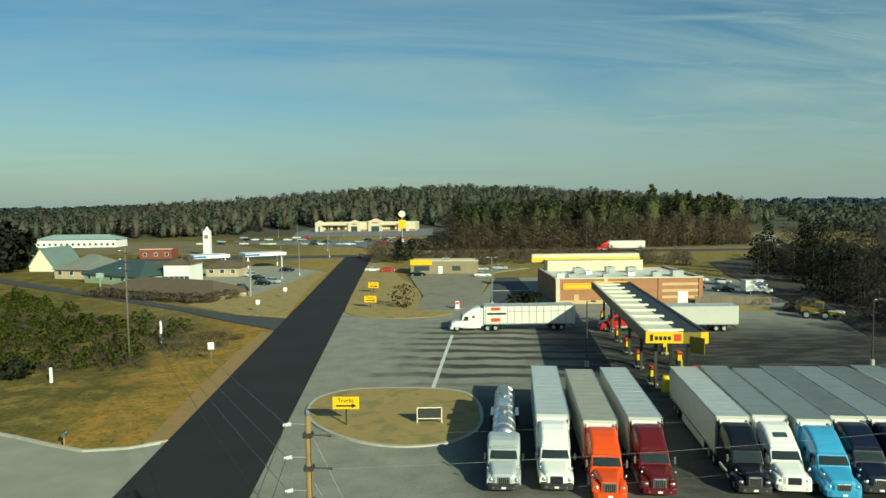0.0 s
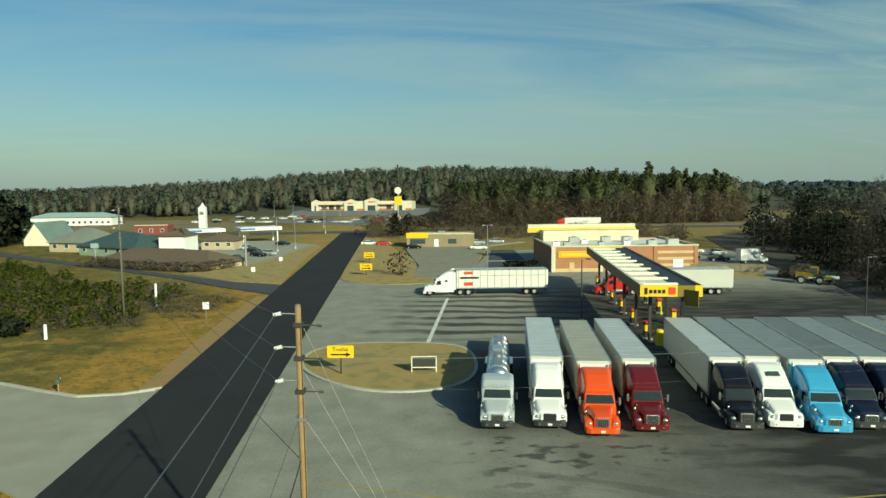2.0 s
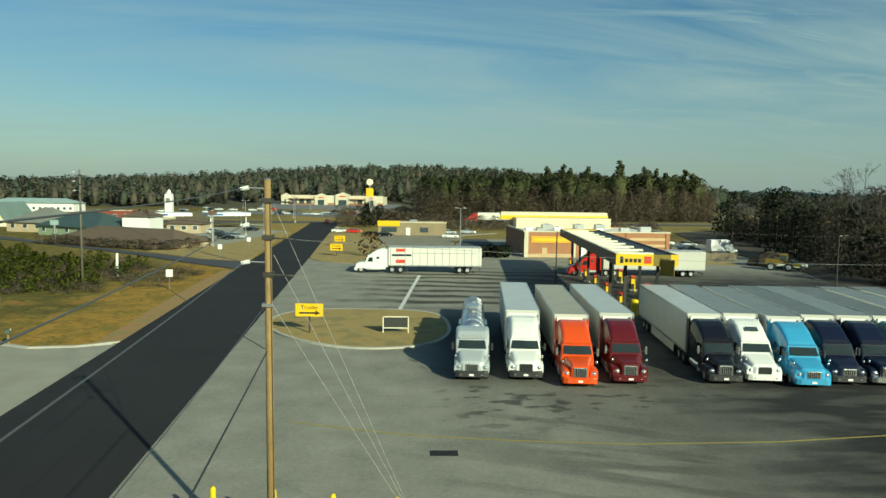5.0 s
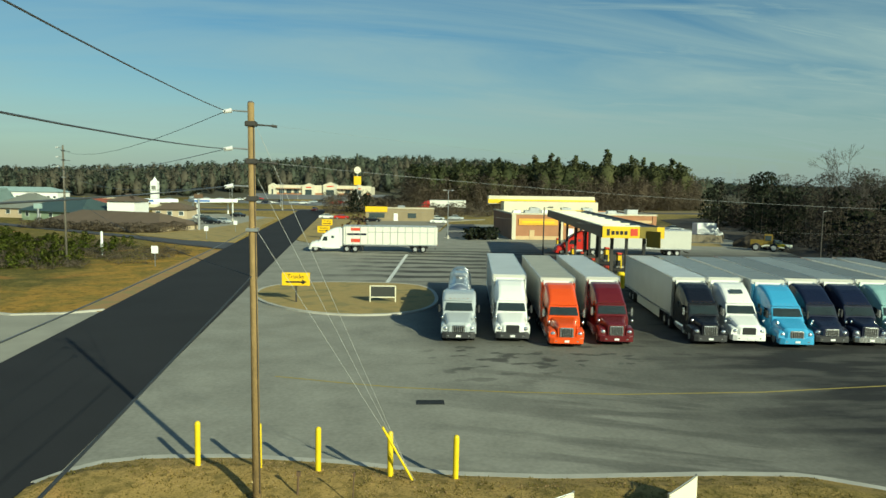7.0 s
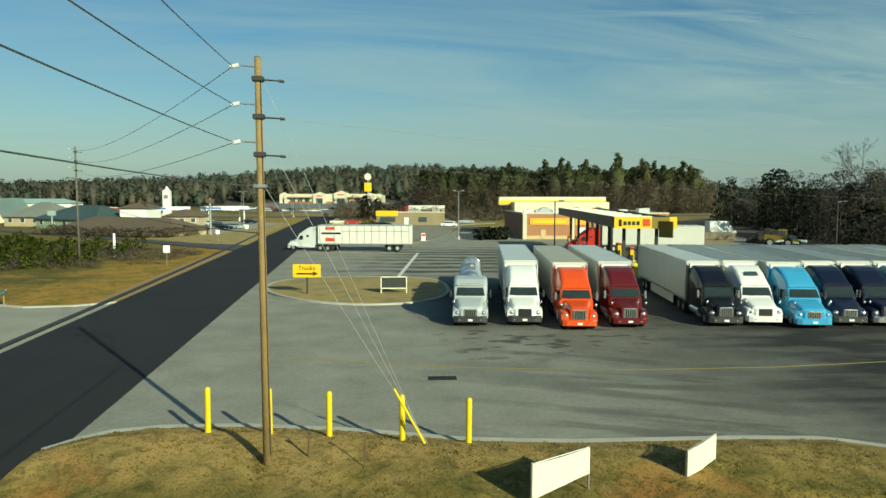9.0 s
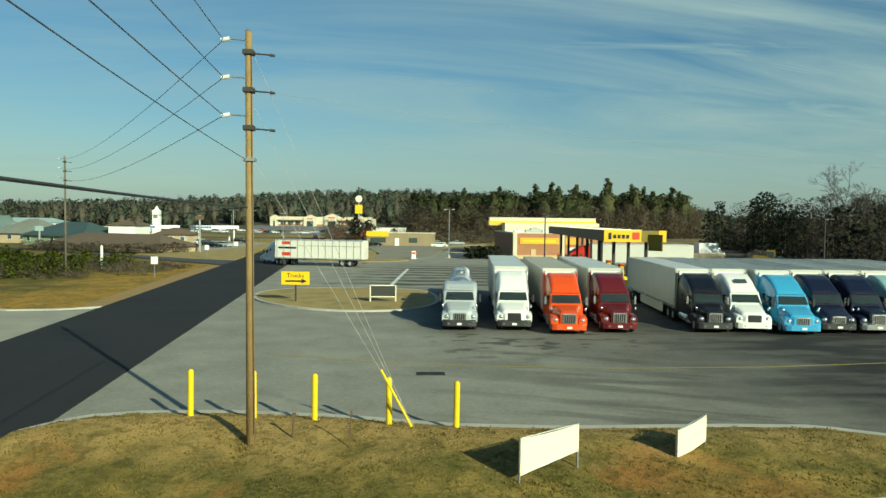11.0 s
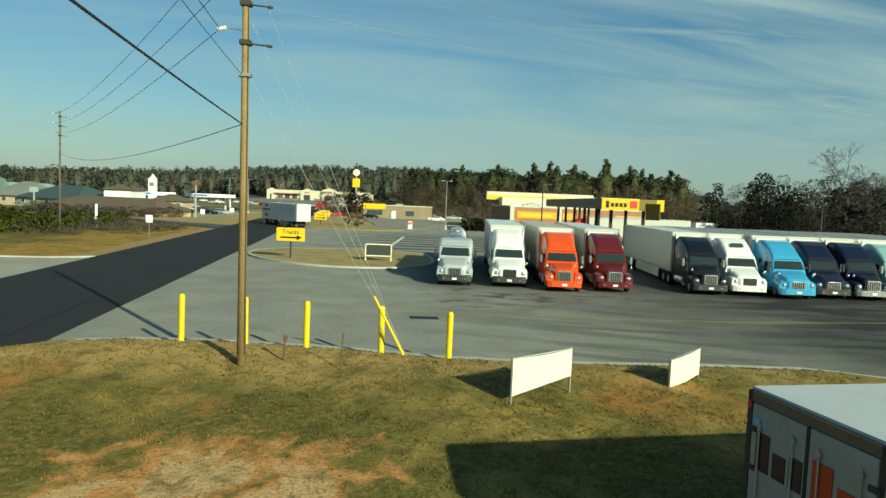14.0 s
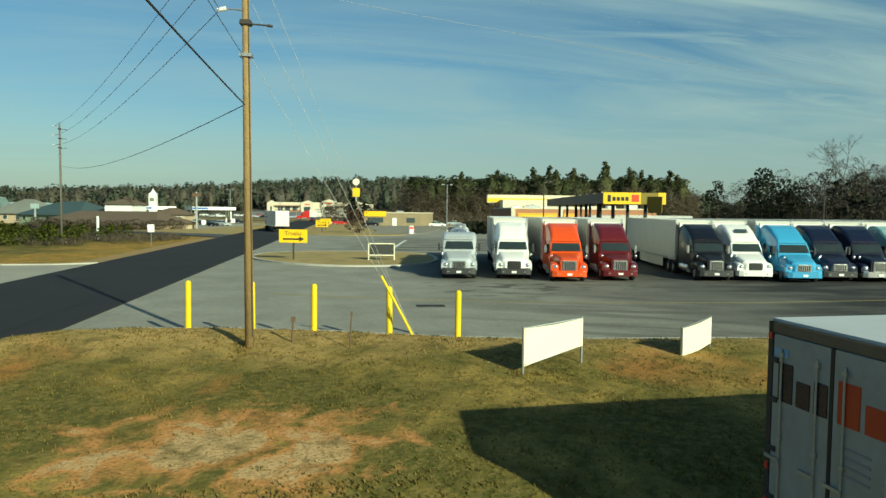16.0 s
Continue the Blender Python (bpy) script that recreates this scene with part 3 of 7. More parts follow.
SIDE = [(-26.5, 111.0), (-39.0, 121.5), (-52.0, 134.0), (-85.2, 159.7), (-150.0, 208.0), (-150.0, 216.0), (-90.7, 167.7), (-54.5, 139.5), (-38.8, 127.5), (-27.0, 122.0)]
drape("side_street", SIDE, 0.085, M["side_asphalt"], "narrow grey asphalt side street leading past the motel", "road")
DRIVE = [(-23.6, 58.0), (-26.6, 56.4), (-30.2, 55.9), (-34.2, 57.6), (-38.6, 59.8), (-58.0, 68.0), (-58.0, 37.0), (-39.0, 43.0), (-33.0, 48.0), (-32.0, 45.0), (-28.0, 40.0), (-22.0, 36.0)]
drape("driveway", DRIVE, 0.06, M["concrete"], "pale concrete driveway apron beside the road", "driveway")
kerb_line("driveway_kerb", [(-24.0, 58.6), (-26.6, 56.9), (-30.2, 56.3), (-34.2, 58.0), (-38.6, 60.2), (-58.0, 68.4)], M["kerb"], "pale concrete kerb round the driveway apron", w=0.35)
lot_left = [(road_right(y), y) for y in (130, 110, 90, 75, 60, 45, 34, 26)]
LOT = lot_left + [p for p in EDGE if -12.3 < p[0] < 110] + [(110.0, -20.0), (92.0, 52.0), (63.0, 98.0), (69.0, 121.0), (70.0, 142.0), (76.0, 176.0), (60.0, 186.0), (14.0, 186.0), (10.0, 158.0), (5.0, 134.0), (0.5, 125.0), (-7.5, 123.0), (-15.5, 127.0), (-18.0, 129.5)]
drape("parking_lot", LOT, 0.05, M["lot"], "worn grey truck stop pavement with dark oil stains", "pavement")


def make_bank():
    bm = bmesh.new()
    xs = [-12.2 + i * 0.7 for i in range(62)]
    cols = []
    for x in xs:
        e = edge_y(x)
        col = []
        for k in range(34):
            d = 0.0 if k == 0 else 0.12 * 1.165 ** k
            y = e - d
            z = bank(x, y) if d > 0 else 0.14
            z += 0.05 * noise.noise(Vector((x * 0.8, y * 0.8, 0))) * min(d, 1.0)
            col.append(bm.verts.new((x, y, z)))
        cols.append(col)
    for a, b in zip(cols, cols[1:]):
        for k in range(33):
            bm.faces.new((a[k], a[k + 1], b[k + 1], b[k]))
    bmesh.ops.recalc_face_normals(bm, faces=bm.faces)
    tagged(part("grass_bank", bm, M["grass"], None, smooth=True), "sparse grass bank with bare red clay in front of the lot", "ground", kind="structure")


make_bank()
kerb_line("lot_kerb", [(x, edge_y(x) + 0.12) for x in [-12.5 + 0.8 * i for i in range(52)]], M["kerb"], "low concrete kerb along the grass bank", w=0.4, h=0.16, base=lambda x, y: 0.0)
ISLAND = smooth_loop([(-13.6, 70.5), (-13.0, 64.0), (-8.5, 58.3), (-3.6, 56.0), (1.5, 57.2), (4.0, 61.5), (4.0, 70.0), (2.0, 74.0), (-6.0, 75.0), (-11.0, 74.2)], 2)
drape("island", ISLAND, 0.19, M["drygrass"], "kerbed island of straw-coloured dry grass", "traffic island")
kerb_line("island_kerb", ISLAND, M["kerb"], "worn concrete kerb round the grass island", w=0.36, h=0.2, closed=True)
STRIP = smooth_loop([(-18.8, 133.0), (-18.4, 128.5), (-15.5, 124.0), (-7.7, 120.6), (0.3, 123.0), (2.6, 128.2), (-5.0, 129.6), (-4.2, 150.0), (-6.7, 170.0), (-11.0, 186.0), (-18.5, 224.0), (-26.0, 262.0), (-25.0, 230.0), (-20.6, 160.0)], 1)
drape("verge", STRIP, 0.15, M["drygrass"], "dry grass verge with direction signs beside the lot exit", "verge")
VERGE_L = [(road_left(y) - 0.0, y) for y in (58, 75, 90, 100, 110)] + [(-29.2, 110), (-28.9, 100), (-28.4, 90), (-27.3, 75), (-26.0, 58.5)]
drape("road_shoulder", VERGE_L, 0.03, M["clay"], "rusty clay and grass shoulder of the road", "shoulder")
VERGE_M = [(-28.6, 124.5), (-38.8, 128.5), (-53.0, 141.0), (-49.0, 150.0), (-43.5, 153.0), (-40.0, 175.0), (-38.6, 206.0), (-35.0, 206.0), (-33.4, 175.0), (-31.2, 150.0)]
drape("motel_verge", VERGE_M, 0.05, M["drygrass"], "straw-coloured grass corner beside the motel car park", "verge")
CARPARK_M = [(-48.6, 149.6), (-43.4, 153.1), (-39.1, 174.0), (-36.5, 208.7), (-55.6, 227.9), (-82.6, 227.9), (-69.5, 187.0), (-53.9, 178.3)]
drape("motel_car_park", CARPARK_M, 0.04, M["concrete"], "pale concrete car park beside the motel", "car park")
drape("restaurant_car_park", [(-5.0, 131.5), (2.8, 128.6), (4.7, 133.0), (7.0, 142.0), (8.6, 152.0), (13.0, 186.0), (15.5, 200.0), (27.0, 212.0), (-9.5, 212.0), (-9.5, 196.0), (-6.5, 170.0), (-4.0, 150.0)], 0.12, M["worn_concrete"], "pale worn concrete car park before the fast-food restaurant", "car park")
drape("fence_strip", [(47.0, 128.0), (60.5, 124.5), (63.0, 131.0), (50.0, 134.5)], 0.075, M["drygrass"], "straw grass strip before the plank fence", "verge")
drape("store_car_park", [(9.8, 139.0), (20.6, 139.0), (20.6, 186.0), (14.5, 186.0)], 0.075, M["side_asphalt"], "dark asphalt car park beside the store", "car park")
kerb_line("store_kerb", [(9.6, 138.6), (20.6, 138.6)], M["kerb"], "pale kerb before the store car park", w=0.5)
kerb_line("store_kerb", [(11.4, 158.0), (20.6, 158.0)], M["kerb"], "pale kerb across the store car park", w=0.6)
SHOP_LOT = [(-40.0, 318.0), (-112.0, 370.0), (-128.0, 432.0), (-81.0, 438.0), (-3.0, 434.0), (-22.0, 330.0)]
drape("shop_car_park", SHOP_LOT, 0.04, M["shop_paving"], "wide asphalt car park before the supermarket", "car park", breaks=40)
CROSS = [(-200.0, 238.0), (-36.0, 262.0), (40.0, 276.0), (150.0, 276.0), (150.0, 288.0), (40.0, 288.0), (-36.0, 274.0), (-200.0, 250.0)]
drape("cross_road", CROSS, 0.07, M["side_asphalt"], "grey cross road beyond the truck stop", "road", breaks=40)
drape("far_field", [(60, 291), (150, 291), (330, 560), (170, 560), (150, 330)], 0.05, M["field"], "tan dormant field beside the far highway", "field", breaks=60)
drape("far_field_b", [(-170, 296), (-60, 280), (-110, 360), (-180, 420)], 0.05, M["field"], "tan dormant field behind the motel", "field", breaks=60).name = "far_field"
drape("highway", [(140, 300), (150, 300), (236, 500), (330, 760), (318, 760), (222, 500)], 0.12, M["concrete"], "pale highway climbing away between the woods", "road", breaks=60)


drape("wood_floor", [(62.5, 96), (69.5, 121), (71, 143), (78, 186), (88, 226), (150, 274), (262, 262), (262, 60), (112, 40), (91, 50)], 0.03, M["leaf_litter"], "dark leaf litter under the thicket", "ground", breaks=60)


def stripe(name, pts, w, material, label):
    bm = bmesh.new()
    for (xa, ya), (xb, yb) in zip(pts, pts[1:]):
        d = Vector((xb - xa, yb - ya, 0)).normalized()
        s = Vector((-d.y, d.x, 0)) * w / 2
        a, b = Vector((xa, ya, zg(xa, ya) + 0.058)), Vector((xb, yb, zg(xb, yb) + 0.058))
        quad(bm, a - s, b - s, b + s, a + s)
    return tagged(part(name, bm, material, None), label, "road marking", kind="structure")


stripe("stall_line", [(1.7, 105.5), (-0.9, 74.6)], 0.45, M["white_line"], "worn white stall line on the pavement")
stripe("lane_line", [(-6.5, 38.6), (-3.0, 37.4), (0.3, 36.4), (6.2, 35.5), (12.0, 35.0), (20.0, 35.3), (28.0, 36.4), (45.0, 39.5)], 0.16, M["yellow_line"], "faded yellow line curving across the pavement")
mh = bmesh.new()
box(mh, 1.3, 2.7, 33.5, 34.2, 0.04, 0.066)
for i in range(6):
    box(mh, 1.4 + i * 0.21, 1.52 + i * 0.21, 33.56, 34.14, 0.06, 0.078)
tagged(part("drain_grate", mh, M["iron"], None), "dark cast iron storm drain grate in the pavement", "drain", kind="structure")


# ---- trucks ----
def wheel_mesh(r, w):
    bm = bmesh.new()
    prof = [(r * 0.58, -w / 2), (r * 0.9, -w / 2), (r, -w * 0.32), (r, w * 0.32), (r * 0.9, w / 2), (r * 0.58, w / 2)]
    n = 18
    rings = [[bm.verts.new((px, pr * math.cos(2 * math.pi * i / n), pr * math.sin(2 * math.pi * i / n))) for i in range(n)] for pr, px in prof]
    for a, b in zip(rings, rings[1:]):
        for i in range(n):
            bm.faces.new((a[i], a[(i + 1) % n], b[(i + 1) % n], b[i]))
    bmesh.ops.recalc_face_normals(bm, faces=bm.faces)
    return bm


def rim_mesh(r, w):
    bm = bmesh.new()
    tube(bm, (-w * 0.42, 0, 0), (w * 0.42, 0, 0), r * 0.6, n=14)
    tube(bm, (-w * 0.5, 0, 0), (w * 0.5, 0, 0), r * 0.24, r * 0.2, n=10)
    return bm


WHEELS = {}


def wheel(parent, x, y, r=0.5, w=0.28, name="wheel"):
    key = (r, w)
    if key not in WHEELS:
        a = part("wheel", wheel_mesh(r, w), M["rubber"], parent, smooth=True)
        b = part("rim", rim_mesh(r, w), M["rim"], a)
        WHEELS[key] = (a.data, b.data)
    else:
        a = new("wheel", WHEELS[key][0])
        a.parent = parent
        b = new("rim", WHEELS[key][1])
        b.parent = a
    a.location = (x, y, r)
    return a


def tractor(at, paint, label, tall=True, skylight=False, bumper="paint", grille="chrome", visor=False, classic=False, group="parked trucks"):
    t = thing("semi_tractor", at, label, "truck", group)
    P = PAINT[paint]
    zt = 3.80 if tall else 3.05
    if classic:
        part("hood", loft([(0.22, 0.58, 0.72, 1.46, .12), (0.5, 0.66, 0.62, 1.58, .2), (1.1, 0.80, 0.6, 1.70, .25), (1.75, 1.00, 0.6, 1.84, .25)]), P, t)
    else:
        part("hood", loft([(0.16, 0.62, 0.70, 1.20, .2), (0.34, 0.86, 0.62, 1.40, .28), (0.9, 0.98, 0.6, 1.60, .32), (1.75, 1.08, 0.6, 1.84, .28)]), P, t)
    if tall:
        secs = [(1.70, 1.12, 0.6, 1.80, .15), (1.78, 1.12, 0.6, 1.92, .06, .04), (2.22, 1.15, 0.6, 2.62, .10, .12, 1.8), (2.40, 1.17, 0.6, 2.80, .2, .16, 1.8), (2.9, 1.19, 0.55, 3.16, .3, .17, 2.3), (3.5, 1.2, 0.55, 3.52, .32, .16, 2.6), (4.1, 1.2, 0.55, 3.74, .3, .13, 2.8), (4.7, 1.2, 0.55, zt, .25, .1, 2.9), (4.95, 1.17, 0.55, zt - 0.03, .25, .1, 2.9)]
    else:
        secs = [(1.70, 1.12, 0.6, 1.80, .15), (1.78, 1.14, 0.6, 1.92, .15), (2.22, 1.18, 0.6, 2.55, .2), (2.40, 1.20, 0.6, 2.70, .25), (2.9, 1.22, 0.55, 2.95, .3), (3.5, 1.22, 0.55, zt, .25), (4.4, 1.22, 0.55, zt, .25), (4.6, 1.2, 0.55, zt - 0.04, .25)]
    cab = part("cab", loft(secs), P, t)
    # one curved windscreen
    bm = bmesh.new()
    lo, hi = [], []
    for k in range(7):
        u = -1 + k / 3
        lo.append(bm.verts.new((u * 1.00, 1.715 + 0.03 * u * u, 1.95)))
        hi.append(bm.verts.new((u * 0.90, 2.06 + 0.04 * u * u, 2.47)))
    for k in range(6):
        bm.faces.new((lo[k], lo[k + 1], hi[k + 1], hi[k]))
    bmesh.ops.solidify(bm, geom=bm.faces[:], thickness=0.03)
    bmesh.ops.recalc_face_normals(bm, faces=bm.faces)
    ws = part("windscreen", bm, M["glass"], cab)
    part("wiper", T((-0.5, 1.70, 1.93), (0.25, 1.79, 2.08), 0.015, n=5), M["black"], ws)
    for sx in (-1, 1):
        bm = bmesh.new()
        quad(bm, (sx * 1.175, 2.15, 1.72), (sx * 1.20, 2.95, 1.72), (sx * 1.19, 2.95, 2.38), (sx * 1.165, 2.42, 2.36))
        bmesh.ops.solidify(bm, geom=bm.faces[:], thickness=0.02)
        part("side_window", bm, M["glass"], cab)
        if tall:
            part("sleeper_window", B(sx * 1.20 - 0.012, sx * 1.20 + 0.012, 3.55, 4.0, 2.15, 2.5), M["glass"], cab)
        # mirror on its arm
        mir = part("mirror", B(sx * 1.40 - 0.075, sx * 1.40 + 0.075, 1.82, 1.96, 1.80, 2.36, bev=0.04), M["chrome"] if classic else M["plastic"], t)
        part("mirror_arm", B(min(sx * 1.12, sx * 1.36), max(sx * 1.12, sx * 1.36), 1.88, 1.93, 2.02, 2.07), M["plastic"], mir)
        part("hood_mirror", ball(sx * 1.14, 0.68, 1.66, 0.085, 0.06, 0.12), M["chrome"], t, smooth=True)
        # headlamp
        part("headlight", ball(sx * 0.90, 0.36, 0.98, 0.20, 0.17, 0.16), M["lamp"], t, smooth=True)
        part("fender_front", loft([(0.28, 0.26, 0.62, 1.14, .2), (0.5, 0.3, 0.6, 1.24, .22), (1.1, 0.3, 0.98, 1.30, .18), (1.9, 0.26, 0.62, 1.18, .2)]), P, t).location = (sx * 0.93, 0, 0)
        # fender over the front wheel
        bm = bmesh.new()
        tube(bm, (sx * 0.92, 1.15, 0.55), (sx * 1.22, 1.15, 0.55), 0.64, n=20)
        bmesh.ops.bisect_plane(bm, geom=bm.verts[:] + bm.edges[:] + bm.faces[:], plane_co=(0, 0, 0.72), plane_no=(0, 0, 1), clear_inner=True)
        part("fender", bm, P, t)
        tk = bmesh.new()
        tube(tk, (sx * 0.98, 2.5, 0.72), (sx * 0.98, 4.3, 0.72), 0.31, n=16)
        part("fuel_tank", tk, M["alu"] if paint != "white" else P, t, smooth=False)
        part("step", B(sx * 1.1 - 0.16, sx * 1.1 + 0.16, 2.0, 2.55, 0.42, 0.62, bev=0.03), M["alu"], t)
        if tall:
            part("side_fairing", B(sx * 1.2 - 0.03, sx * 1.2 + 0.03, 4.9, 5.35, 0.9, 3.75), P, t)
        if grille == "chrome" and tall and not skylight:
            part("exhaust_stack", T((sx * 1.12, 5.12, 0.9), (sx * 1.12, 5.12, 3.9), 0.075, n=8), M["chrome"], t)
    part("windscreen_visor", B(-0.98, 0.98, 2.10, 2.42, 2.58, 2.66, bev=0.03), P if not visor else M["chrome"], cab)
    if skylight:
        bm = bmesh.new()
        quad(bm, (-0.45, 2.86, 3.215), (0.45, 2.86, 3.215), (0.42, 3.2, 3.45), (-0.42, 3.2, 3.45))
        bmesh.ops.translate(bm, verts=bm.verts[:], vec=(0, -0.02, 0.035))
        bmesh.ops.solidify(bm, geom=bm.faces[:], thickness=0.02)
        part("roof_window", bm, M["glass"], cab)
    for i in range(5):
        part("roof_marker", B(-0.62 + i * 0.31 - 0.03, -0.62 + i * 0.31 + 0.03, 2.33, 2.39, 2.70, 2.745), M["amber"], cab)
    # grille with bars in a frame
    gm = M["chrome"] if grille == "chrome" else M["plastic"]
    gr = part("grille", B(-0.46, 0.46, 0.115, 0.26, 0.70, 1.40 if classic else 1.24, bev=0.04), gm, t)
    part("grille_mesh", B(-0.39, 0.39, 0.10, 0.13, 0.77, 1.33 if classic else 1.17), M["black"], gr)
    for i in range(6):
        part("grille_bar", B(-0.35 + i * 0.14 - 0.02, -0.35 + i * 0.14 + 0.02, 0.085, 0.115, 0.77, 1.33 if classic else 1.17), gm, gr)
    bmat = {"paint": P, "chrome": M["chrome"], "plastic": M["plastic"]}[bumper]
    bp = part("bumper", loft([(0.0, 0.85, 0.36, 0.72, .08), (0.12, 1.12, 0.34, 0.76, .08), (0.55, 1.2, 0.36, 0.78, .08)]), bmat, t)
    part("number_plate", B(-0.16, 0.16, -0.03, 0.02, 0.44, 0.58), M["white"], bp)
    for sx in (-1, 1):
        part("fog_lamp", B(sx * 0.72 - 0.09, sx * 0.72 + 0.09, -0.01, 0.10, 0.46, 0.58, bev=0.03), M["lamp"], bp)
    fr = bmesh.new()
    for sx in (-0.42, 0.42):
        box(fr, sx - 0.06, sx + 0.06, 0.6, 8.1, 0.78, 1.02)
    part("chassis", fr, M["dark_steel"], t)
    part("fifth_wheel", T((0, 6.55, 1.02), (0, 6.55, 1.14), 0.5, n=16), M["iron"], t)
    for sx in (-1, 1):
        wheel(t, sx * 1.02, 1.15, 0.5, 0.30)
        wheel(t, sx * 0.97, 6.0, 0.5, 0.56)
        wheel(t, sx * 0.97, 7.3, 0.5, 0.56)
        part("mud_flap", B(sx * 0.97 - 0.3, sx * 0.97 + 0.3, 7.95, 7.98, 0.15, 0.9), M["rubber"], t)
    return t


def trailer(at, label, skirt=False, reefer=False, side="trailer_white", group="parked trailers", ribs=0, length=16.15, logo=False, roof="trailer_roof"):
    """Dry van: its front wall at y = 0."""
    t = thing("semi_trailer", at, label, "trailer", group)
    L = length
    side_m = M[side]
    bd = part("body", B(-1.29, 1.29, 0.0, L, 1.12, 4.06, bev=0.05), side_m, t)
    part("roof", B(-1.24, 1.24, 0.06, L - 0.06, 4.055, 4.085), M[roof], t)
    for i in range(1, int(L / 1.22)):
        part("roof_seam", B(-1.23, 1.23, i * 1.22 - 0.02, i * 1.22 + 0.02, 4.08, 4.093), M[roof], t)
    for sx in (-1, 1):
        part("top_rail", B(sx * 1.28 - 0.03, sx * 1.28 + 0.03, 0.02, L - 0.02, 3.98, 4.10), M["alu"], t)
        part("bottom_rail", B(sx * 1.285 - 0.025, sx * 1.285 + 0.025, 0.02, L - 0.02, 1.06, 1.24), M["alu"], t)
        part("corner_post", B(sx * 1.26 - 0.05, sx * 1.26 + 0.05, -0.02, 0.08, 1.12, 4.08), M["alu"], t)
        part("rear_door", B(min(sx * 0.02, sx * 1.22), max(sx * 0.02, sx * 1.22), L, L + 0.05, 1.2, 3.95), side_m, t)
        part("lock_rod", T((sx * 0.45, L + 0.07, 1.25), (sx * 0.45, L + 0.07, 3.9), 0.02, n=6), M["steel"], t)
        part("landing_leg", B(sx * 0.75 - 0.06, sx * 0.75 + 0.06, 2.9, 3.05, 0.18, 1.1), M["dark_steel"], t)
        if skirt:
            part("side_skirt", B(sx * 1.27 - 0.015, sx * 1.27 + 0.015, 3.3, 10.8, 0.35, 1.08), side_m, t)
        for wy in (L - 3.4, L - 2.15):
            wheel(t, sx * 0.98, wy, 0.5, 0.56)
        if ribs:
            for i in range(ribs):
                y = 0.35 + (L - 0.7) * i / (ribs - 1)
                part("panel_rib", B(sx * 1.30 - 0.03, sx * 1.30 + 0.03, y - 0.035, y + 0.035, 1.26, 3.96), M["steel"], t)
        part("tail_lamp", B(sx * 1.05 - 0.12, sx * 1.05 + 0.12, L, L + 0.06, 1.06, 1.16), M["sign_red"], t)
    if logo:
        for sx in (-1, 1):
            part("belt_strip", B(sx * 1.297 - 0.012, sx * 1.297 + 0.012, 3.8, L - 0.4, 3.10, 3.18), M["steel"], t)
        for sx in (-1, 1):
            part("red_mark", B(sx * 1.305 - 0.012, sx * 1.305 + 0.012, 1.2, 2.6, 3.35, 3.8), M["sign_red"], t, "small red panel mark")
            part("red_mark", B(sx * 1.305 - 0.012, sx * 1.305 + 0.012, 1.2, 2.6, 1.55, 2.1), M["sign_red"], t)
            part("lettering_bar", B(sx * 1.305 - 0.012, sx * 1.305 + 0.012, 0.6, 3.6, 2.65, 2.95), PAINT["navy"], t, "dark blue lettering bar")
    part("underride_bar", B(-1.15, 1.15, L - 0.25, L - 0.15, 0.5, 0.62), M["dark_steel"], t)
    sub = bmesh.new()
    for sx in (-0.5, 0.5):
        box(sub, sx - 0.05, sx + 0.05, 1.0, L - 0.2, 0.95, 1.1)
    part("frame_rail", sub, M["dark_steel"], t)
    part("bogie", B(-0.6, 0.6, L - 4.2, L - 1.4, 0.55, 0.95), M["dark_steel"], t)
    if reefer:
        part("cooling_unit", B(-1.0, 1.0, -0.5, 0.0, 1.9, 3.9, bev=0.1), M["white"], t, "white refrigeration unit")
    else:
        part("front_panel", B(-1.05, 1.05, -0.025, 0.0, 1.35, 3.85), M["white"], t)
    return t


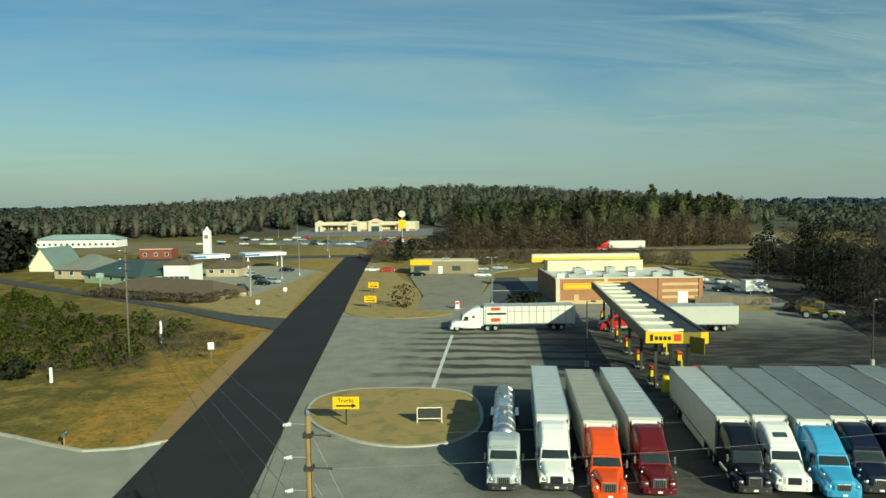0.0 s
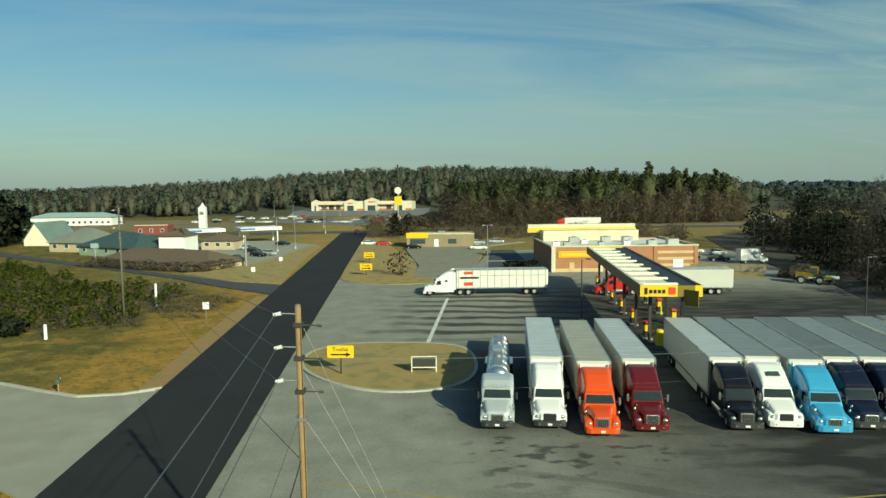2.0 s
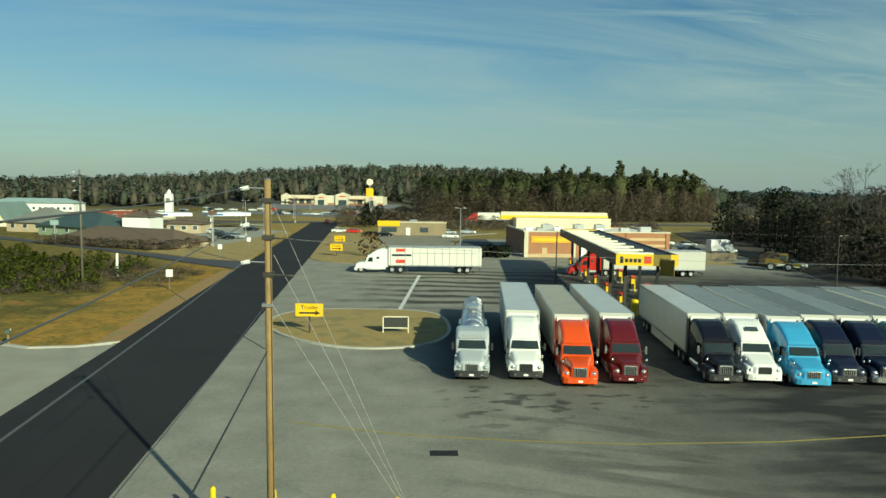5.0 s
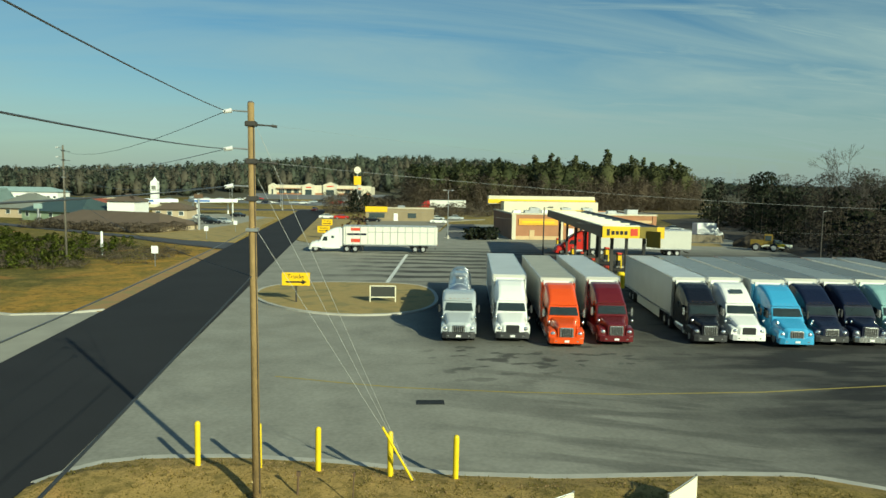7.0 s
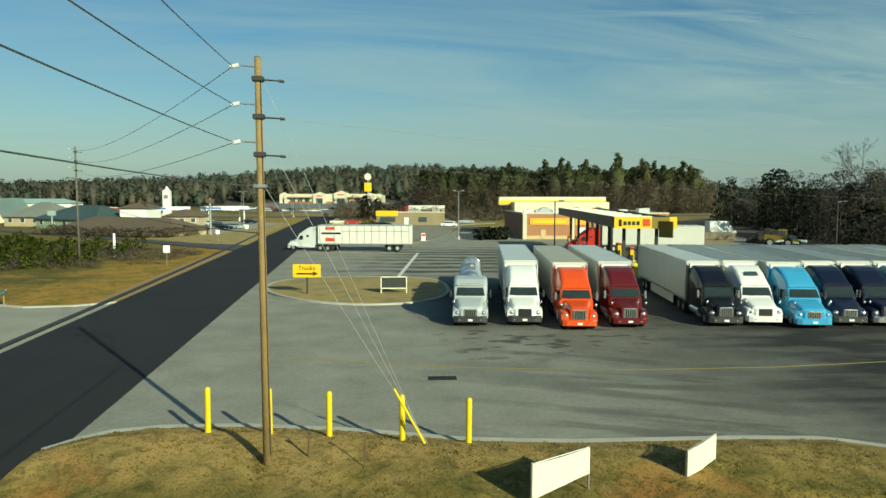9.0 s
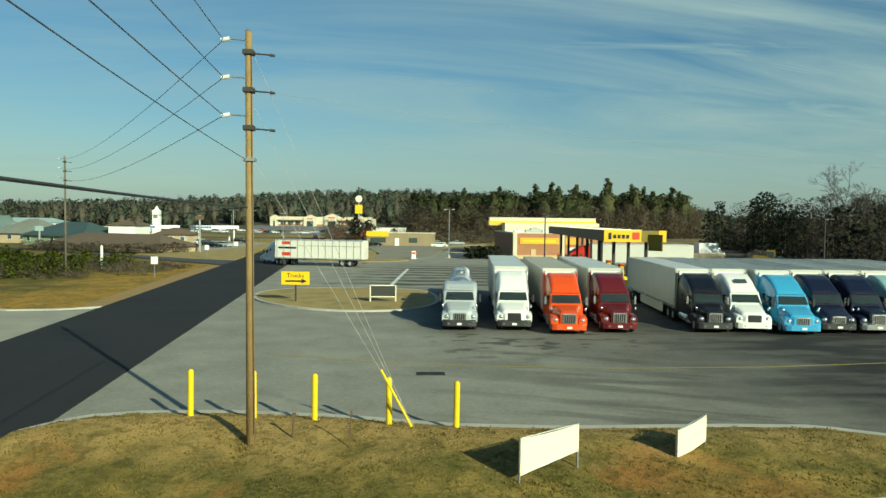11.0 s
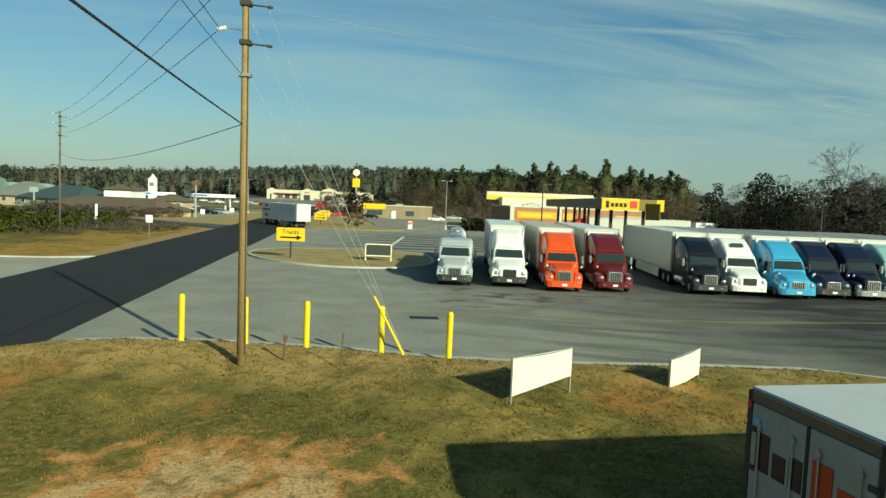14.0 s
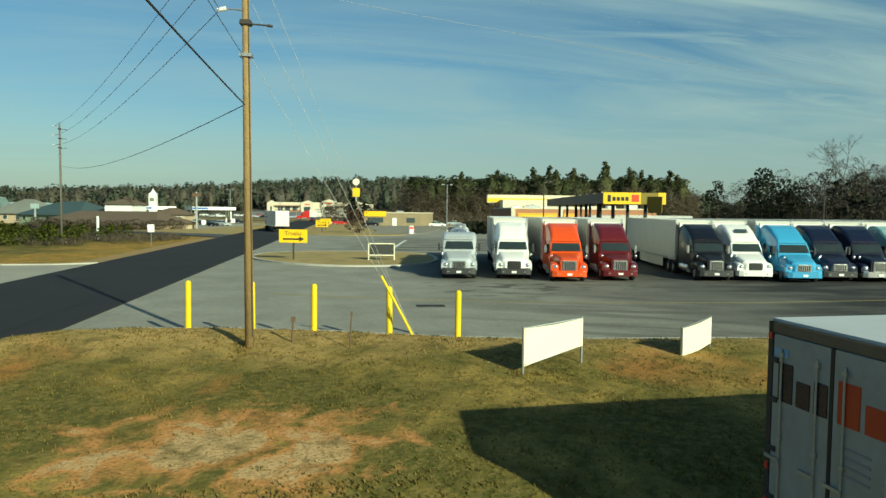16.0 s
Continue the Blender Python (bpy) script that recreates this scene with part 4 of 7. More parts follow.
def tank_trailer(at):
    t = thing("tank_trailer", at, "polished steel tanker trailer behind the silver tractor", "trailer", "parked trailers")
    bm = bmesh.new()
    prof = [(0.0, 0.35), (0.12, 0.75), (0.4, 0.92), (12.4, 0.92), (12.7, 0.75), (12.8, 0.35)]
    n = 24
    rings = [[bm.verts.new((r * math.cos(2 * math.pi * i / n), y, 2.35 + r * math.sin(2 * math.pi * i / n))) for i in range(n)] for y, r in prof]
    for a, b in zip(rings, rings[1:]):
        for i in range(n):
            bm.faces.new((a[i], a[(i + 1) % n], b[(i + 1) % n], b[i]))
    bm.faces.new(rings[0])
    bm.faces.new(rings[-1])
    bmesh.ops.recalc_face_normals(bm, faces=bm.faces)
    part("barrel", bm, M["alu"], t, smooth=True)
    for i in range(7):
        bm = bmesh.new()
        y = 0.9 + i * 1.8
        tube(bm, (0, y - 0.05, 2.35), (0, y + 0.05, 2.35), 0.97, n=24)
        part("stiffener_ring", bm, M["alu"], t)
    for y in (4.0, 8.6):
        d = part("manhole_dome", T((0, y, 3.2), (0, y, 3.45), 0.34, n=16), M["alu"], t)
        part("dome_lid", T((0, y, 3.45), (0, y, 3.5), 0.38, 0.3, n=16), M["steel"], d)
    part("walkway", B(-0.32, 0.32, 1.0, 12.0, 3.26, 3.30), M["steel"], t)
    part("spill_box", B(-0.5, 0.5, 5.6, 7.2, 3.2, 3.5, bev=0.04), M["alu"], t)
    part("tank_frame", B(-0.5, 0.5, 0.6, 12.7, 0.95, 1.5), M["dark_steel"], t)
    for sx in (-1, 1):
        for wy in (10.3, 11.6):
            wheel(t, sx * 0.98, wy, 0.5, 0.56)
        part("tank_fender", B(sx * 0.98 - 0.3, sx * 0.98 + 0.3, 9.7, 12.2, 1.1, 1.16), M["alu"], t)
    part("tank_bumper", B(-1.1, 1.1, 12.6, 12.75, 0.5, 0.7), M["steel"], t)
    return t


def rig(x, y, head, paint, tlabel, clabel, trail="van", **k):
    """A tractor with its bumper at (x, y), facing south, and a trailer behind it."""
    m = pose(x, y, 0.055, 0, 0, -head)
    tr_keys = {q: k.pop(q) for q in ("skirt", "reefer", "side", "roof") if q in k}
    gap = k.pop("gap", 5.35)
    tractor(m, paint, tlabel, **k)
    if trail == "van":
        trailer(m @ pose(0, gap, 0), clabel, **tr_keys)
    else:
        tank_trailer(m @ pose(0, 5.0, 0))


rig(4.5, 46.6, 5.4, "silver", "silver-grey mid-roof sleeper tractor parked at the row's end", "", trail="tank", tall=False, bumper="plastic")
rig(8.25, 46.6, 5.9, "white", "white sleeper tractor with dark lower bumper, parked nose out", "white box trailer parked behind a white tractor", roof="roof_bright", bumper="plastic", grille="plastic")
rig(11.65, 45.0, 5.4, "orange", "bright orange-red sleeper tractor with silver grille, parked", "grey-white box trailer behind the orange tractor", roof="roof_tan", grille="chrome", classic=True)
rig(15.25, 45.6, 5.2, "maroon", "dark maroon sleeper tractor with chrome grille, parked", "white refrigerated trailer behind the maroon tractor", roof="roof_bright", bumper="paint", reefer=False, classic=True)
rig(21.9, 45.7, 6.2, "black", "black sleeper tractor with chrome grille, parked nose out", "dirty white box trailer with skirts behind the black tractor", roof="roof_bright", skirt=True, bumper="plastic", classic=True)
rig(24.75, 45.9, 6.5, "white", "white sleeper tractor with dark roof window, parked", "white box trailer behind the white tractor", skylight=True, grille="plastic")
rig(27.55, 44.8, 6.8, "blue", "sky-blue sleeper tractor with chrome grille, parked", "pale box trailer behind the sky-blue tractor")
rig(30.5, 45.5, 7.0, "navy", "very dark navy sleeper tractor, parked in the row", "white box trailer behind a navy tractor", bumper="plastic")
rig(33.2, 45.3, 7.2, "navy", "dark navy sleeper tractor with bright headlights, parked", "grey-white box trailer behind a navy tractor", bumper="chrome", classic=True)
rig(36.0, 45.2, 7.4, "teal", "pale grey-green sleeper tractor, parked in the row", "white box trailer behind a pale tractor")
rig(39.2, 45.4, 7.6, "white", "white sleeper tractor parked near the row's far end", "white box trailer in the far row")
rig(42.6, 45.6, 7.6, "maroon", "dark red sleeper tractor parked in the far row", "white box trailer at the far end of the row", classic=True)


# ---- utility poles and wires ----
def sag_wire(bm, a, b, sag, r=0.014, n=16, k=5):
    a, b = Vector(a), Vector(b)
    q = (b - a).to_track_quat("Z", "Y")
    rings = []
    for i in range(n + 1):
        s = i / n
        p = a.lerp(b, s) - Vector((0, 0, 4 * sag * s * (1 - s)))
        rings.append([bm.verts.new(p + q @ Vector((r * math.cos(2 * math.pi * c / k), r * math.sin(2 * math.pi * c / k), 0))) for c in range(k)])
    for u, v in zip(rings, rings[1:]):
        for c in range(k):
            bm.faces.new((u[c], u[(c + 1) % k], v[(c + 1) % k], v[c]))
    return bm


def utility_pole(at, h, label, r0=0.145, r1=0.105, arms=True, wood_m="wood_pole"):
    t = thing("utility_pole", at, label, "utility pole", "utility poles")
    part("pole", T((0, 0, -0.6), (0, 0, h), r0, r1, n=14), M[wood_m], t, smooth=True)
    part("pole_cap", T((0, 0, h), (0, 0, h + 0.05), r1 * 1.05, r1 * 0.6, n=12), M["steel"], t)
    if arms:
        for k, z in enumerate((h - 0.28, h - 1.45, h - 2.63)):
            a = part("standoff_arm", T((-0.1, -0.02, z), (-0.62, -0.05, z + 0.03), 0.028, 0.022, n=8), M["steel"], t)
            part("insulator", T((-0.58, -0.05, z + 0.03), (-0.84, -0.06, z - 0.02), 0.075, 0.06, n=10), M["porcelain"], a)
            z2 = z - 0.40
            a = part("standoff_arm", T((0.1, 0.02, z2), (0.66, 0.05, z2 - 0.03), 0.03, 0.024, n=8), M["dark_steel"], t)
            part("insulator", T((0.64, 0.05, z2 - 0.03), (0.80, 0.06, z2 - 0.05), 0.05, 0.04, n=10), M["dark_steel"], a)
            part("bracket", B(-0.17, 0.17, -0.17, 0.17, z2 - 0.06, z2 + 0.1, bev=0.02), M["dark_steel"], t)
        part("bracket", B(-0.19, 0.19, -0.17, 0.17, h - 4.05, h - 3.95), M["steel"], t)
    part("ground_strap", T((0.12, -0.11, 0.2), (0.09, -0.09, h - 0.6), 0.015, n=5), M["dark_steel"], t)
    return t


PX, PY, PZ, PH = -4.28, 22.65, 0.44, 12.95
utility_pole(pose(PX, PY, PZ, 0, -0.3, 0), PH, "tall weathered wooden utility pole with standoff insulators on the bank")
utility_pole(pose(-42.0, 91.0, 0.0), 15.0, "weathered wooden utility pole standing in the scrub field", wood_m="grey_pole")
utility_pole(pose(0.4, -30, -1.2), 17.1, "weathered wooden utility pole on the line southwards")
utility_pole(pose(64, 42.0, 0.0), 13.0, "weathered wooden utility pole on the line eastwards")
top = PZ + PH
M["old_wire"] = mat("weathered_wire", (0.22, 0.23, 0.23), 0.6, 0.3)
for k, dz in enumerate((0.28, 1.45, 2.63)):
    bm = bmesh.new()
    sag_wire(bm, (PX - 0.84, PY, top - dz), (-0.44, -30, 14.3 - dz), (0.72, 0.72, 0.42)[k])
    tagged(part("power_line", bm, M["wire"], None), "dark sagging power line running southwards from the pole", "power line", "power lines")
    bm = bmesh.new()
    sag_wire(bm, (PX - 0.84, PY, top - dz), (-42.8, 91.0, 15.0 - dz), 1.1, r=0.012)
    tagged(part("power_line", bm, M["wire"], None), "dark sagging power line crossing to the field pole", "power line", "power lines")
    bm = bmesh.new()
    sag_wire(bm, (PX + 0.8, PY + 0.05, top - dz - 0.45), (63.2, 42, 13.0 - dz - 0.45), 1.3, r=0.006 if k == 1 else 0.002)
    tagged(part("power_line", bm, M["old_wire"], None), "thin power line crossing above the pavement", "power line", "power lines")
bm = bmesh.new()
sag_wire(bm, (PX - 0.14, PY, top - 4.0), (-0.14, -30, 11.5), 0.6, r=0.010)
tagged(part("power_line", bm, M["wire"], None), "thin neutral wire running southwards below the power lines", "power line", "power lines")
bm = bmesh.new()
sag_wire(bm, (PX - 0.1, PY, top - 5.5), (-0.1, -30, 8.7), 0.3, r=0.022)
tagged(part("telephone_cable", bm, M["cable"], None), "thick black telephone cable running southwards", "cable", "power lines")
bm = bmesh.new()
sag_wire(bm, (PX - 0.1, PY, top - 5.5), (-42.0, 91.0, 9.8), 1.0, r=0.015)
tagged(part("telephone_cable", bm, M["cable"], None), "black telephone cable crossing to the field pole", "cable", "power lines")
AN = Vector((0.98, 23.95, 0.28))
for k, z in enumerate((12.6, 11.0, 9.3)):
    bm = T(AN + Vector((0.06 * k, 0, 0)), (PX + 0.12, PY, z), 0.007, n=5)
    tagged(part("guy_wire", bm, M["guy"], None), "pale steel guy wire from pole to ground anchor", "guy wire", "guy wires")
gd = (Vector((PX + 0.12, PY, 10.2)) - AN).normalized()
tagged(part("guy_guard", T(AN, AN + gd * 2.5, 0.045, n=10), M["yellow"], None), "slanting yellow plastic guy wire guard", "guy guard")


# ---- bank: bollards, stakes, banners ----
def bollard(x, y, z, lean):
    t = thing("bollard", pose(x, y, z, lean, lean * 0.6, 0), "tall yellow-painted steel bollard on the grass edge", "bollard", "bank bollards")
    part("post", T((0, 0, -0.3), (0, 0, 1.64), 0.105, n=16), M["yellow"], t, smooth=False)
    bm = bmesh.new()
    bmesh.ops.create_uvsphere(bm, u_segments=16, v_segments=8, radius=0.105)
    bmesh.ops.translate(bm, verts=bm.verts[:], vec=(0, 0, 1.63))
    part("cap", bm, M["yellow"], t, smooth=True)
    part("footing", T((0, 0, -0.05), (0, 0, 0.02), 0.2, 0.16, n=14), M["kerb"], t)


for (x, y, z), ln in zip(((-7.0, 25.45, 0.40), (-4.70, 25.15, 0.40), (-2.52, 24.85, 0.36), (0.12, 24.4, 0.33), (2.48, 24.35, 0.20)), (1.2, -0.8, 0.5, -1.0, 0.6)):
    bollard(x, y, z, ln)
for x, y, h, r in ((-3.0, 23.0, 0.85, 0.04), (-1.1, 22.2, 1.15, 0.022)):
    t = thing("survey_stake", pose(x, y, 0.36, 2, 3, 0), "rusty brown marker stake in the grass", "stake", "stakes")
    part("shaft", T((0, 0, -0.2), (0, 0, h), r, r * 0.9, n=8), M["fascia_brown"], t)
    part("tip", B(-r * 1.7, r * 1.7, -r * 1.2, r * 1.2, h - 0.14, h), M["fascia_brown"], t)


def banner(x, y, ang, w, left, right, lab):
    """A sheet between two posts; left and right are the heights of its lower and upper corners."""
    g = bank(x, y)
    t = thing("banner_sign", pose(x, y, g, 0, 0, ang), lab, "sign", "blank banners")
    (l0, l1), (r0, r1) = [(a - g, b - g) for a, b in (left, right)]
    bm = bmesh.new()
    n = 8
    rows = []
    for za, zb, dip in ((l0, r0, 0.03), (l1, r1, -0.03)):
        for yy in (-0.012, 0.0):
            rows.append([bm.verts.new((w * i / n, yy, za + (zb - za) * i / n + dip * math.sin(math.pi * i / n))) for i in range(n + 1)])
    bf, bb, tf, tb = rows
    for i in range(n):
        bm.faces.new((bf[i], bf[i + 1], tf[i + 1], tf[i]))
        bm.faces.new((tb[i], tb[i + 1], bb[i + 1], bb[i]))
        bm.faces.new((tf[i], tf[i + 1], tb[i + 1], tb[i]))
        bm.faces.new((bb[i], bb[i + 1], bf[i + 1], bf[i]))
    bm.faces.new((bf[0], tf[0], tb[0], bb[0]))
    bm.faces.new((bf[n], bb[n], tb[n], tf[n]))
    part("sheet", bm, M["banner"], t, "blank cream vinyl sheet")
    for px, zt in ((0.0, l1), (w, r1)):
        part("post", B(px - 0.025, px + 0.025, 0.01, 0.06, -0.4, zt + 0.05), M["steel"], t)
    for za, zb in ((l0, r0), (l1, r1)):
        part("rail", T((0, 0.03, za), (w, 0.03, zb), 0.018, n=6), M["steel"], t)
    for px, za, zb in ((0.06, l0, l1), (w - 0.06, r0, r1)):
        for pz in (za + 0.06, zb - 0.06):
            part("grommet", B(px - 0.02, px + 0.02, -0.022, -0.012, pz - 0.02, pz + 0.02), M["steel"], t)


banner(3.88, 19.42, 24.0, 2.05, (0.38, 1.44), (0.80, 1.60), "blank cream banner stretched between posts on the bank")
banner(9.03, 20.92, 35.5, 1.62, (0.17, 1.18), (0.55, 1.38), "smaller blank cream banner stretched between posts")


# ---- delivery trailer on the near side ----
# white panels, base colour lowered to carry the shade on doors and sides
M["shaded_white"] = mat("shaded_white_panel", (0.32, 0.32, 0.30), 0.55, var=0.22, scale=1.1, fine=7)
M["pale_sheet"] = mat("pale_sheet_roof", (0.48, 0.50, 0.51), 0.5, var=0.15, scale=0.7, fine=6)


def delivery_trailer():
    # rear doors at x = 0 facing -x in its own space, width along y
    t = thing("delivery_trailer", pose(6.06, 10.78, -0.95, 0, 0, 8.0), "white delivery trailer with closed rear doors, parked near the bank", "trailer")
    W, L, H = 2.6, 8.6, 4.06
    part("body", B(0.06, L, -W, 0, 0.95, H - 0.05, bev=0.03), M["shaded_white"], t)
    part("roof", B(0.02, L, -W - 0.01, 0.01, H - 0.05, H, bev=0.015), M["pale_sheet"], t, "pale sheet roof")
    part("rear_header", B(-0.03, 0.08, -W, 0, H - 0.20, H - 0.05), M["rust_steel"], t, "brown-grey steel rear header")
    part("rear_sill", B(-0.05, 0.08, -W, 0, 0.9, 1.08), M["dark_steel"], t)
    for y0 in (-0.10, -W):
        part("rear_post", B(-0.03, 0.08, y0, y0 + 0.10, 1.0, H - 0.05), M["dark_steel"], t)
    for i, (ya, yb) in enumerate(((-1.27, -0.12), (-W + 0.12, -1.33))):
        d = part("rear_door", B(-0.03, 0.03, ya, yb, 1.1, H - 0.22, bev=0.01), M["shaded_white"], t, "white rear door")
        for k, yr in enumerate((ya + 0.22, yb - 0.22)):
            part("lock_rod", T((-0.06, yr, 1.1), (-0.06, yr, H - 0.42), 0.017, n=8), M["steel"], d)
            for z in (1.15, 2.3, H - 0.5):
                part("rod_guide", B(-0.075, -0.02, yr - 0.04, yr + 0.04, z - 0.03, z + 0.03), M["steel"], d)
            part("handle", B(-0.09, -0.055, yr - 0.02, yr + 0.28, 1.95, 2.0), M["steel"], d)
        hy = yb if i == 0 else ya
        for z in (1.35, 2.1, 2.85, 3.45):
            part("hinge", B(-0.055, -0.02, hy - 0.12 if i == 0 else hy - 0.06, hy + 0.06 if i == 0 else hy + 0.12, z - 0.04, z + 0.04), M["dark_steel"], d)
    part("door_seam", B(-0.035, 0.0, -1.33, -1.27, 1.1, H - 0.22), M["black"], t)
    purple, orange = PAINT["navy"], M["sign_orange"]
    zt = H - 0.62
    for ya, yb, za, zb, mt in ((-0.56, -0.25, 0, 0.58, purple), (-0.91, -0.63, 0.2, 0.58, purple), (-1.24, -0.98, 0.12, 0.58, purple), (-1.80, -1.42, 0, 0.58, orange), (-2.22, -1.88, 0.2, 0.58, orange)):
        part("emblem_block", B(-0.042, -0.028, ya, yb, zt - zb, zt - za, bev=0.006), mt, t)
    for k in range(4):
        part("small_print_bar", B(-0.040, -0.028, -2.0, -1.5, 2.55 - k * 0.12, 2.585 - k * 0.12), M["faint_print"], t)
    part("notice", B(-0.042, -0.028, -0.45, -0.16, zt + 0.08, zt + 0.2), M["blue_notice"], t)
    part("side_panel", B(0.3, L - 0.2, -W - 0.012, -W + 0.01, 1.2, 3.2), M["purple"], t, "deep purple side panel")
    for z in (1.2, 1.75, 3.75):
        part("clearance_lamp", B(-0.05, -0.02, -0.09, -0.02, z, z + 0.1), M["sign_red"], t)
    part("frame", B(0.3, L, -1.8, -0.8, 0.72, 0.95), M["dark_steel"], t)
    part("underride_bar", B(0.05, 0.15, -2.4, -0.2, 0.45, 0.57), M["dark_steel"], t)
    for y in (-0.35, -W + 0.35):
        for x in (1.6, 2.9):
            w = wheel(t, 0, 0, 0.5, 0.56)
            w.matrix_basis = pose(x, y, 0.5, 0, 0, 90)
    for y in (-0.6, -2.0):
        part("landing_leg", B(6.6, 6.74, y - 0.06, y + 0.06, 0.03, 0.9), M["dark_steel"], t)


M["faint_print"] = mat("faded_grey_print", (0.24, 0.245, 0.25), 0.6)
M["rust_steel"] = mat("rusty_header_steel", (0.16, 0.12, 0.08), 0.7, 0.2, var=0.3)
# orange deepened towards red: the shade on the doors is in the colour
M["sign_orange"] = mat("shaded_orange_print", (0.42, 0.045, 0.008), 0.5, var=0.1)
M["purple"] = mat("purple_print", (0.07, 0.015, 0.16), 0.45, var=0.1)
M["blue_notice"] = mat("blue_sticker", (0.25, 0.42, 0.62), 0.5)
delivery_trailer()


# ---- island signs ----
def text_mesh(body, size):
    c = bpy.data.curves.new("lettering", "FONT")
    c.body, c.size, c.extrude, c.align_x, c.align_y = body, size, 0.006, "CENTER", "CENTER"
    o = bpy.data.objects.new("lettering", c)
    scene.collection.objects.link(o)
    bpy.context.view_layer.update()
    me = bpy.data.meshes.new_from_object(o.evaluated_get(bpy.context.evaluated_depsgraph_get()))
    bpy.data.objects.remove(o)
    me.materials.append(M["black"])
    return me


def truck_sign(x, y, ang, w, h, z0, arrow=True):
    t = thing("direction_sign", pose(x, y, zg(x, y) + 0.18, 0, 0, ang), "yellow direction sign with black lettering and arrow", "sign", "yellow signs")
    part("panel", B(-w / 2, w / 2, -0.05, 0.05, z0, z0 + h, bev=0.02), M["sign_yellow"], t)
    part("post", B(-0.07, 0.07, 0.05, 0.17, -0.3, z0 + h * 0.8), M["dark_steel"], t)
    o = new("lettering", text_mesh("Trucks", h * 0.46))
    o.parent, o.matrix_basis = t, pose(0, -0.06, z0 + h * 0.70, 90, 0, 0)
    bm = bmesh.new()
    box(bm, -w * 0.36, w * 0.24, -0.07, -0.05, z0 + h * 0.22, z0 + h * 0.34)
    quad(bm, (w * 0.22, -0.066, z0 + h * 0.08), (w * 0.40, -0.066, z0 + h * 0.28), (w * 0.22, -0.066, z0 + h * 0.48))
    part("arrow", bm, M["black"], t)


truck_sign(-8.75, 62.0, -2.0, 2.48, 1.17, 1.5)
t = thing("message_board", pose(-1.02, 62.3, 0.18), "low framed grey message board on the island", "sign")
part("board", B(-1.08, 1.08, -0.02, 0.03, 0.48, 1.42), M["board_grey"], t)
for z in (0.40, 1.42):
    part("frame_rail", B(-1.16, 1.16, -0.05, 0.05, z, z + 0.085), M["banner"], t)
for x in (-1.14, 1.14):
    part("frame_post", B(x - 0.045, x + 0.045, -0.05, 0.05, -0.2, 1.5), M["banner"], t)


# ---- fuel canopy ----
def canopy():
    base = pose(21.9, 72.0, 0.05, 0, 0, -5.2)
    t = thing("fuel_canopy", base, "long flat truck fuel canopy with brown fascia and yellow ends", "canopy")
    W, L, zt = 6.5, 46.5, 6.65
    part("deck", B(0.1, W - 0.1, 0.1, L - 0.1, zt - 0.5, zt - 0.18), M["deck"], t, "cream sheet roof deck")
    part("side_fascia", B(-0.05, 0.1, 0, L, zt - 1.15, zt), M["fascia_brown"], t)
    part("side_fascia", B(W - 0.15, W + 0.05, 0, L, zt - 1.15, zt), M["fascia_brown"], t)
    part("inner_parapet", B(W - 0.35, W - 0.155, 0.12, L - 0.12, zt - 0.2, zt - 0.02), M["deck_dark"], t, "black inner face of the parapet")
    part("gutter", B(W * 0.57, W - 0.2, 0.2, L - 0.2, zt - 0.175, zt - 0.14), M["deck_dark"], t, "black roofing strip")
    for i in range(10):
        y = 1.6 + i * 4.6
        part("roof_beam", B(0.12, W * 0.66, y - 0.30, y + 0.30, zt - 0.18, zt + 0.06, bev=0.03), M["deck"], t)
    part("cap_rail", B(0.1, 0.5, 0.1, L - 0.1, zt - 0.19, zt + 0.02), M["deck"], t)
    ef = part("end_fascia", B(0.0, W * 0.60, -0.14, 0.0, zt - 1.2, zt + 0.02), M["sign_yellow"], t, "yellow end fascia with emblem shapes")
    part("end_fascia", B(W * 0.88, W, -0.14, 0.0, zt - 1.2, zt + 0.02), M["sign_yellow"], t)
    part("end_fascia", B(W * 0.60, W * 0.88, -0.12, 0.0, zt - 1.2, zt), M["olive"], t)
    for i, x in enumerate((0.45, 0.95, 1.4, 1.85, 2.3)):
        part("lettering_bar", B(x, x + 0.32, -0.17, -0.13, zt - 0.95 + 0.1 * (i > 0), zt - 0.25 - 0.2 * (i > 0)), M["black"], ef)
    part("emblem", B(2.95, 3.7, -0.17, -0.13, zt - 0.95, zt - 0.2), M["sign_red"], ef)
    hp = part("price_panel", B(-0.85, 0.85, -0.06, 0.06, -0.85, 0.85, bev=0.02), M["olive"], t, "olive-brown hanging panel")
    hp.matrix_basis = pose(W * 0.80, -0.8, zt - 1.25, 0, 0, -50)
    part("end_fascia", B(0.0, W, L, L + 0.12, zt - 1.2, zt), M["sign_yellow"], t)
    for i in range(6):
        y = 2.5 + i * 8.0
        for x in (1.6, W - 1.4):
            part("column", B(x - 0.16, x + 0.16, y - 0.16, y + 0.16, 0, zt - 0.84), M["black"] if x > 3 else M["dark_steel"], t)
    return base


M["olive"] = mat("olive_brown_panel", (0.20, 0.15, 0.015), 0.6)
CB = canopy()


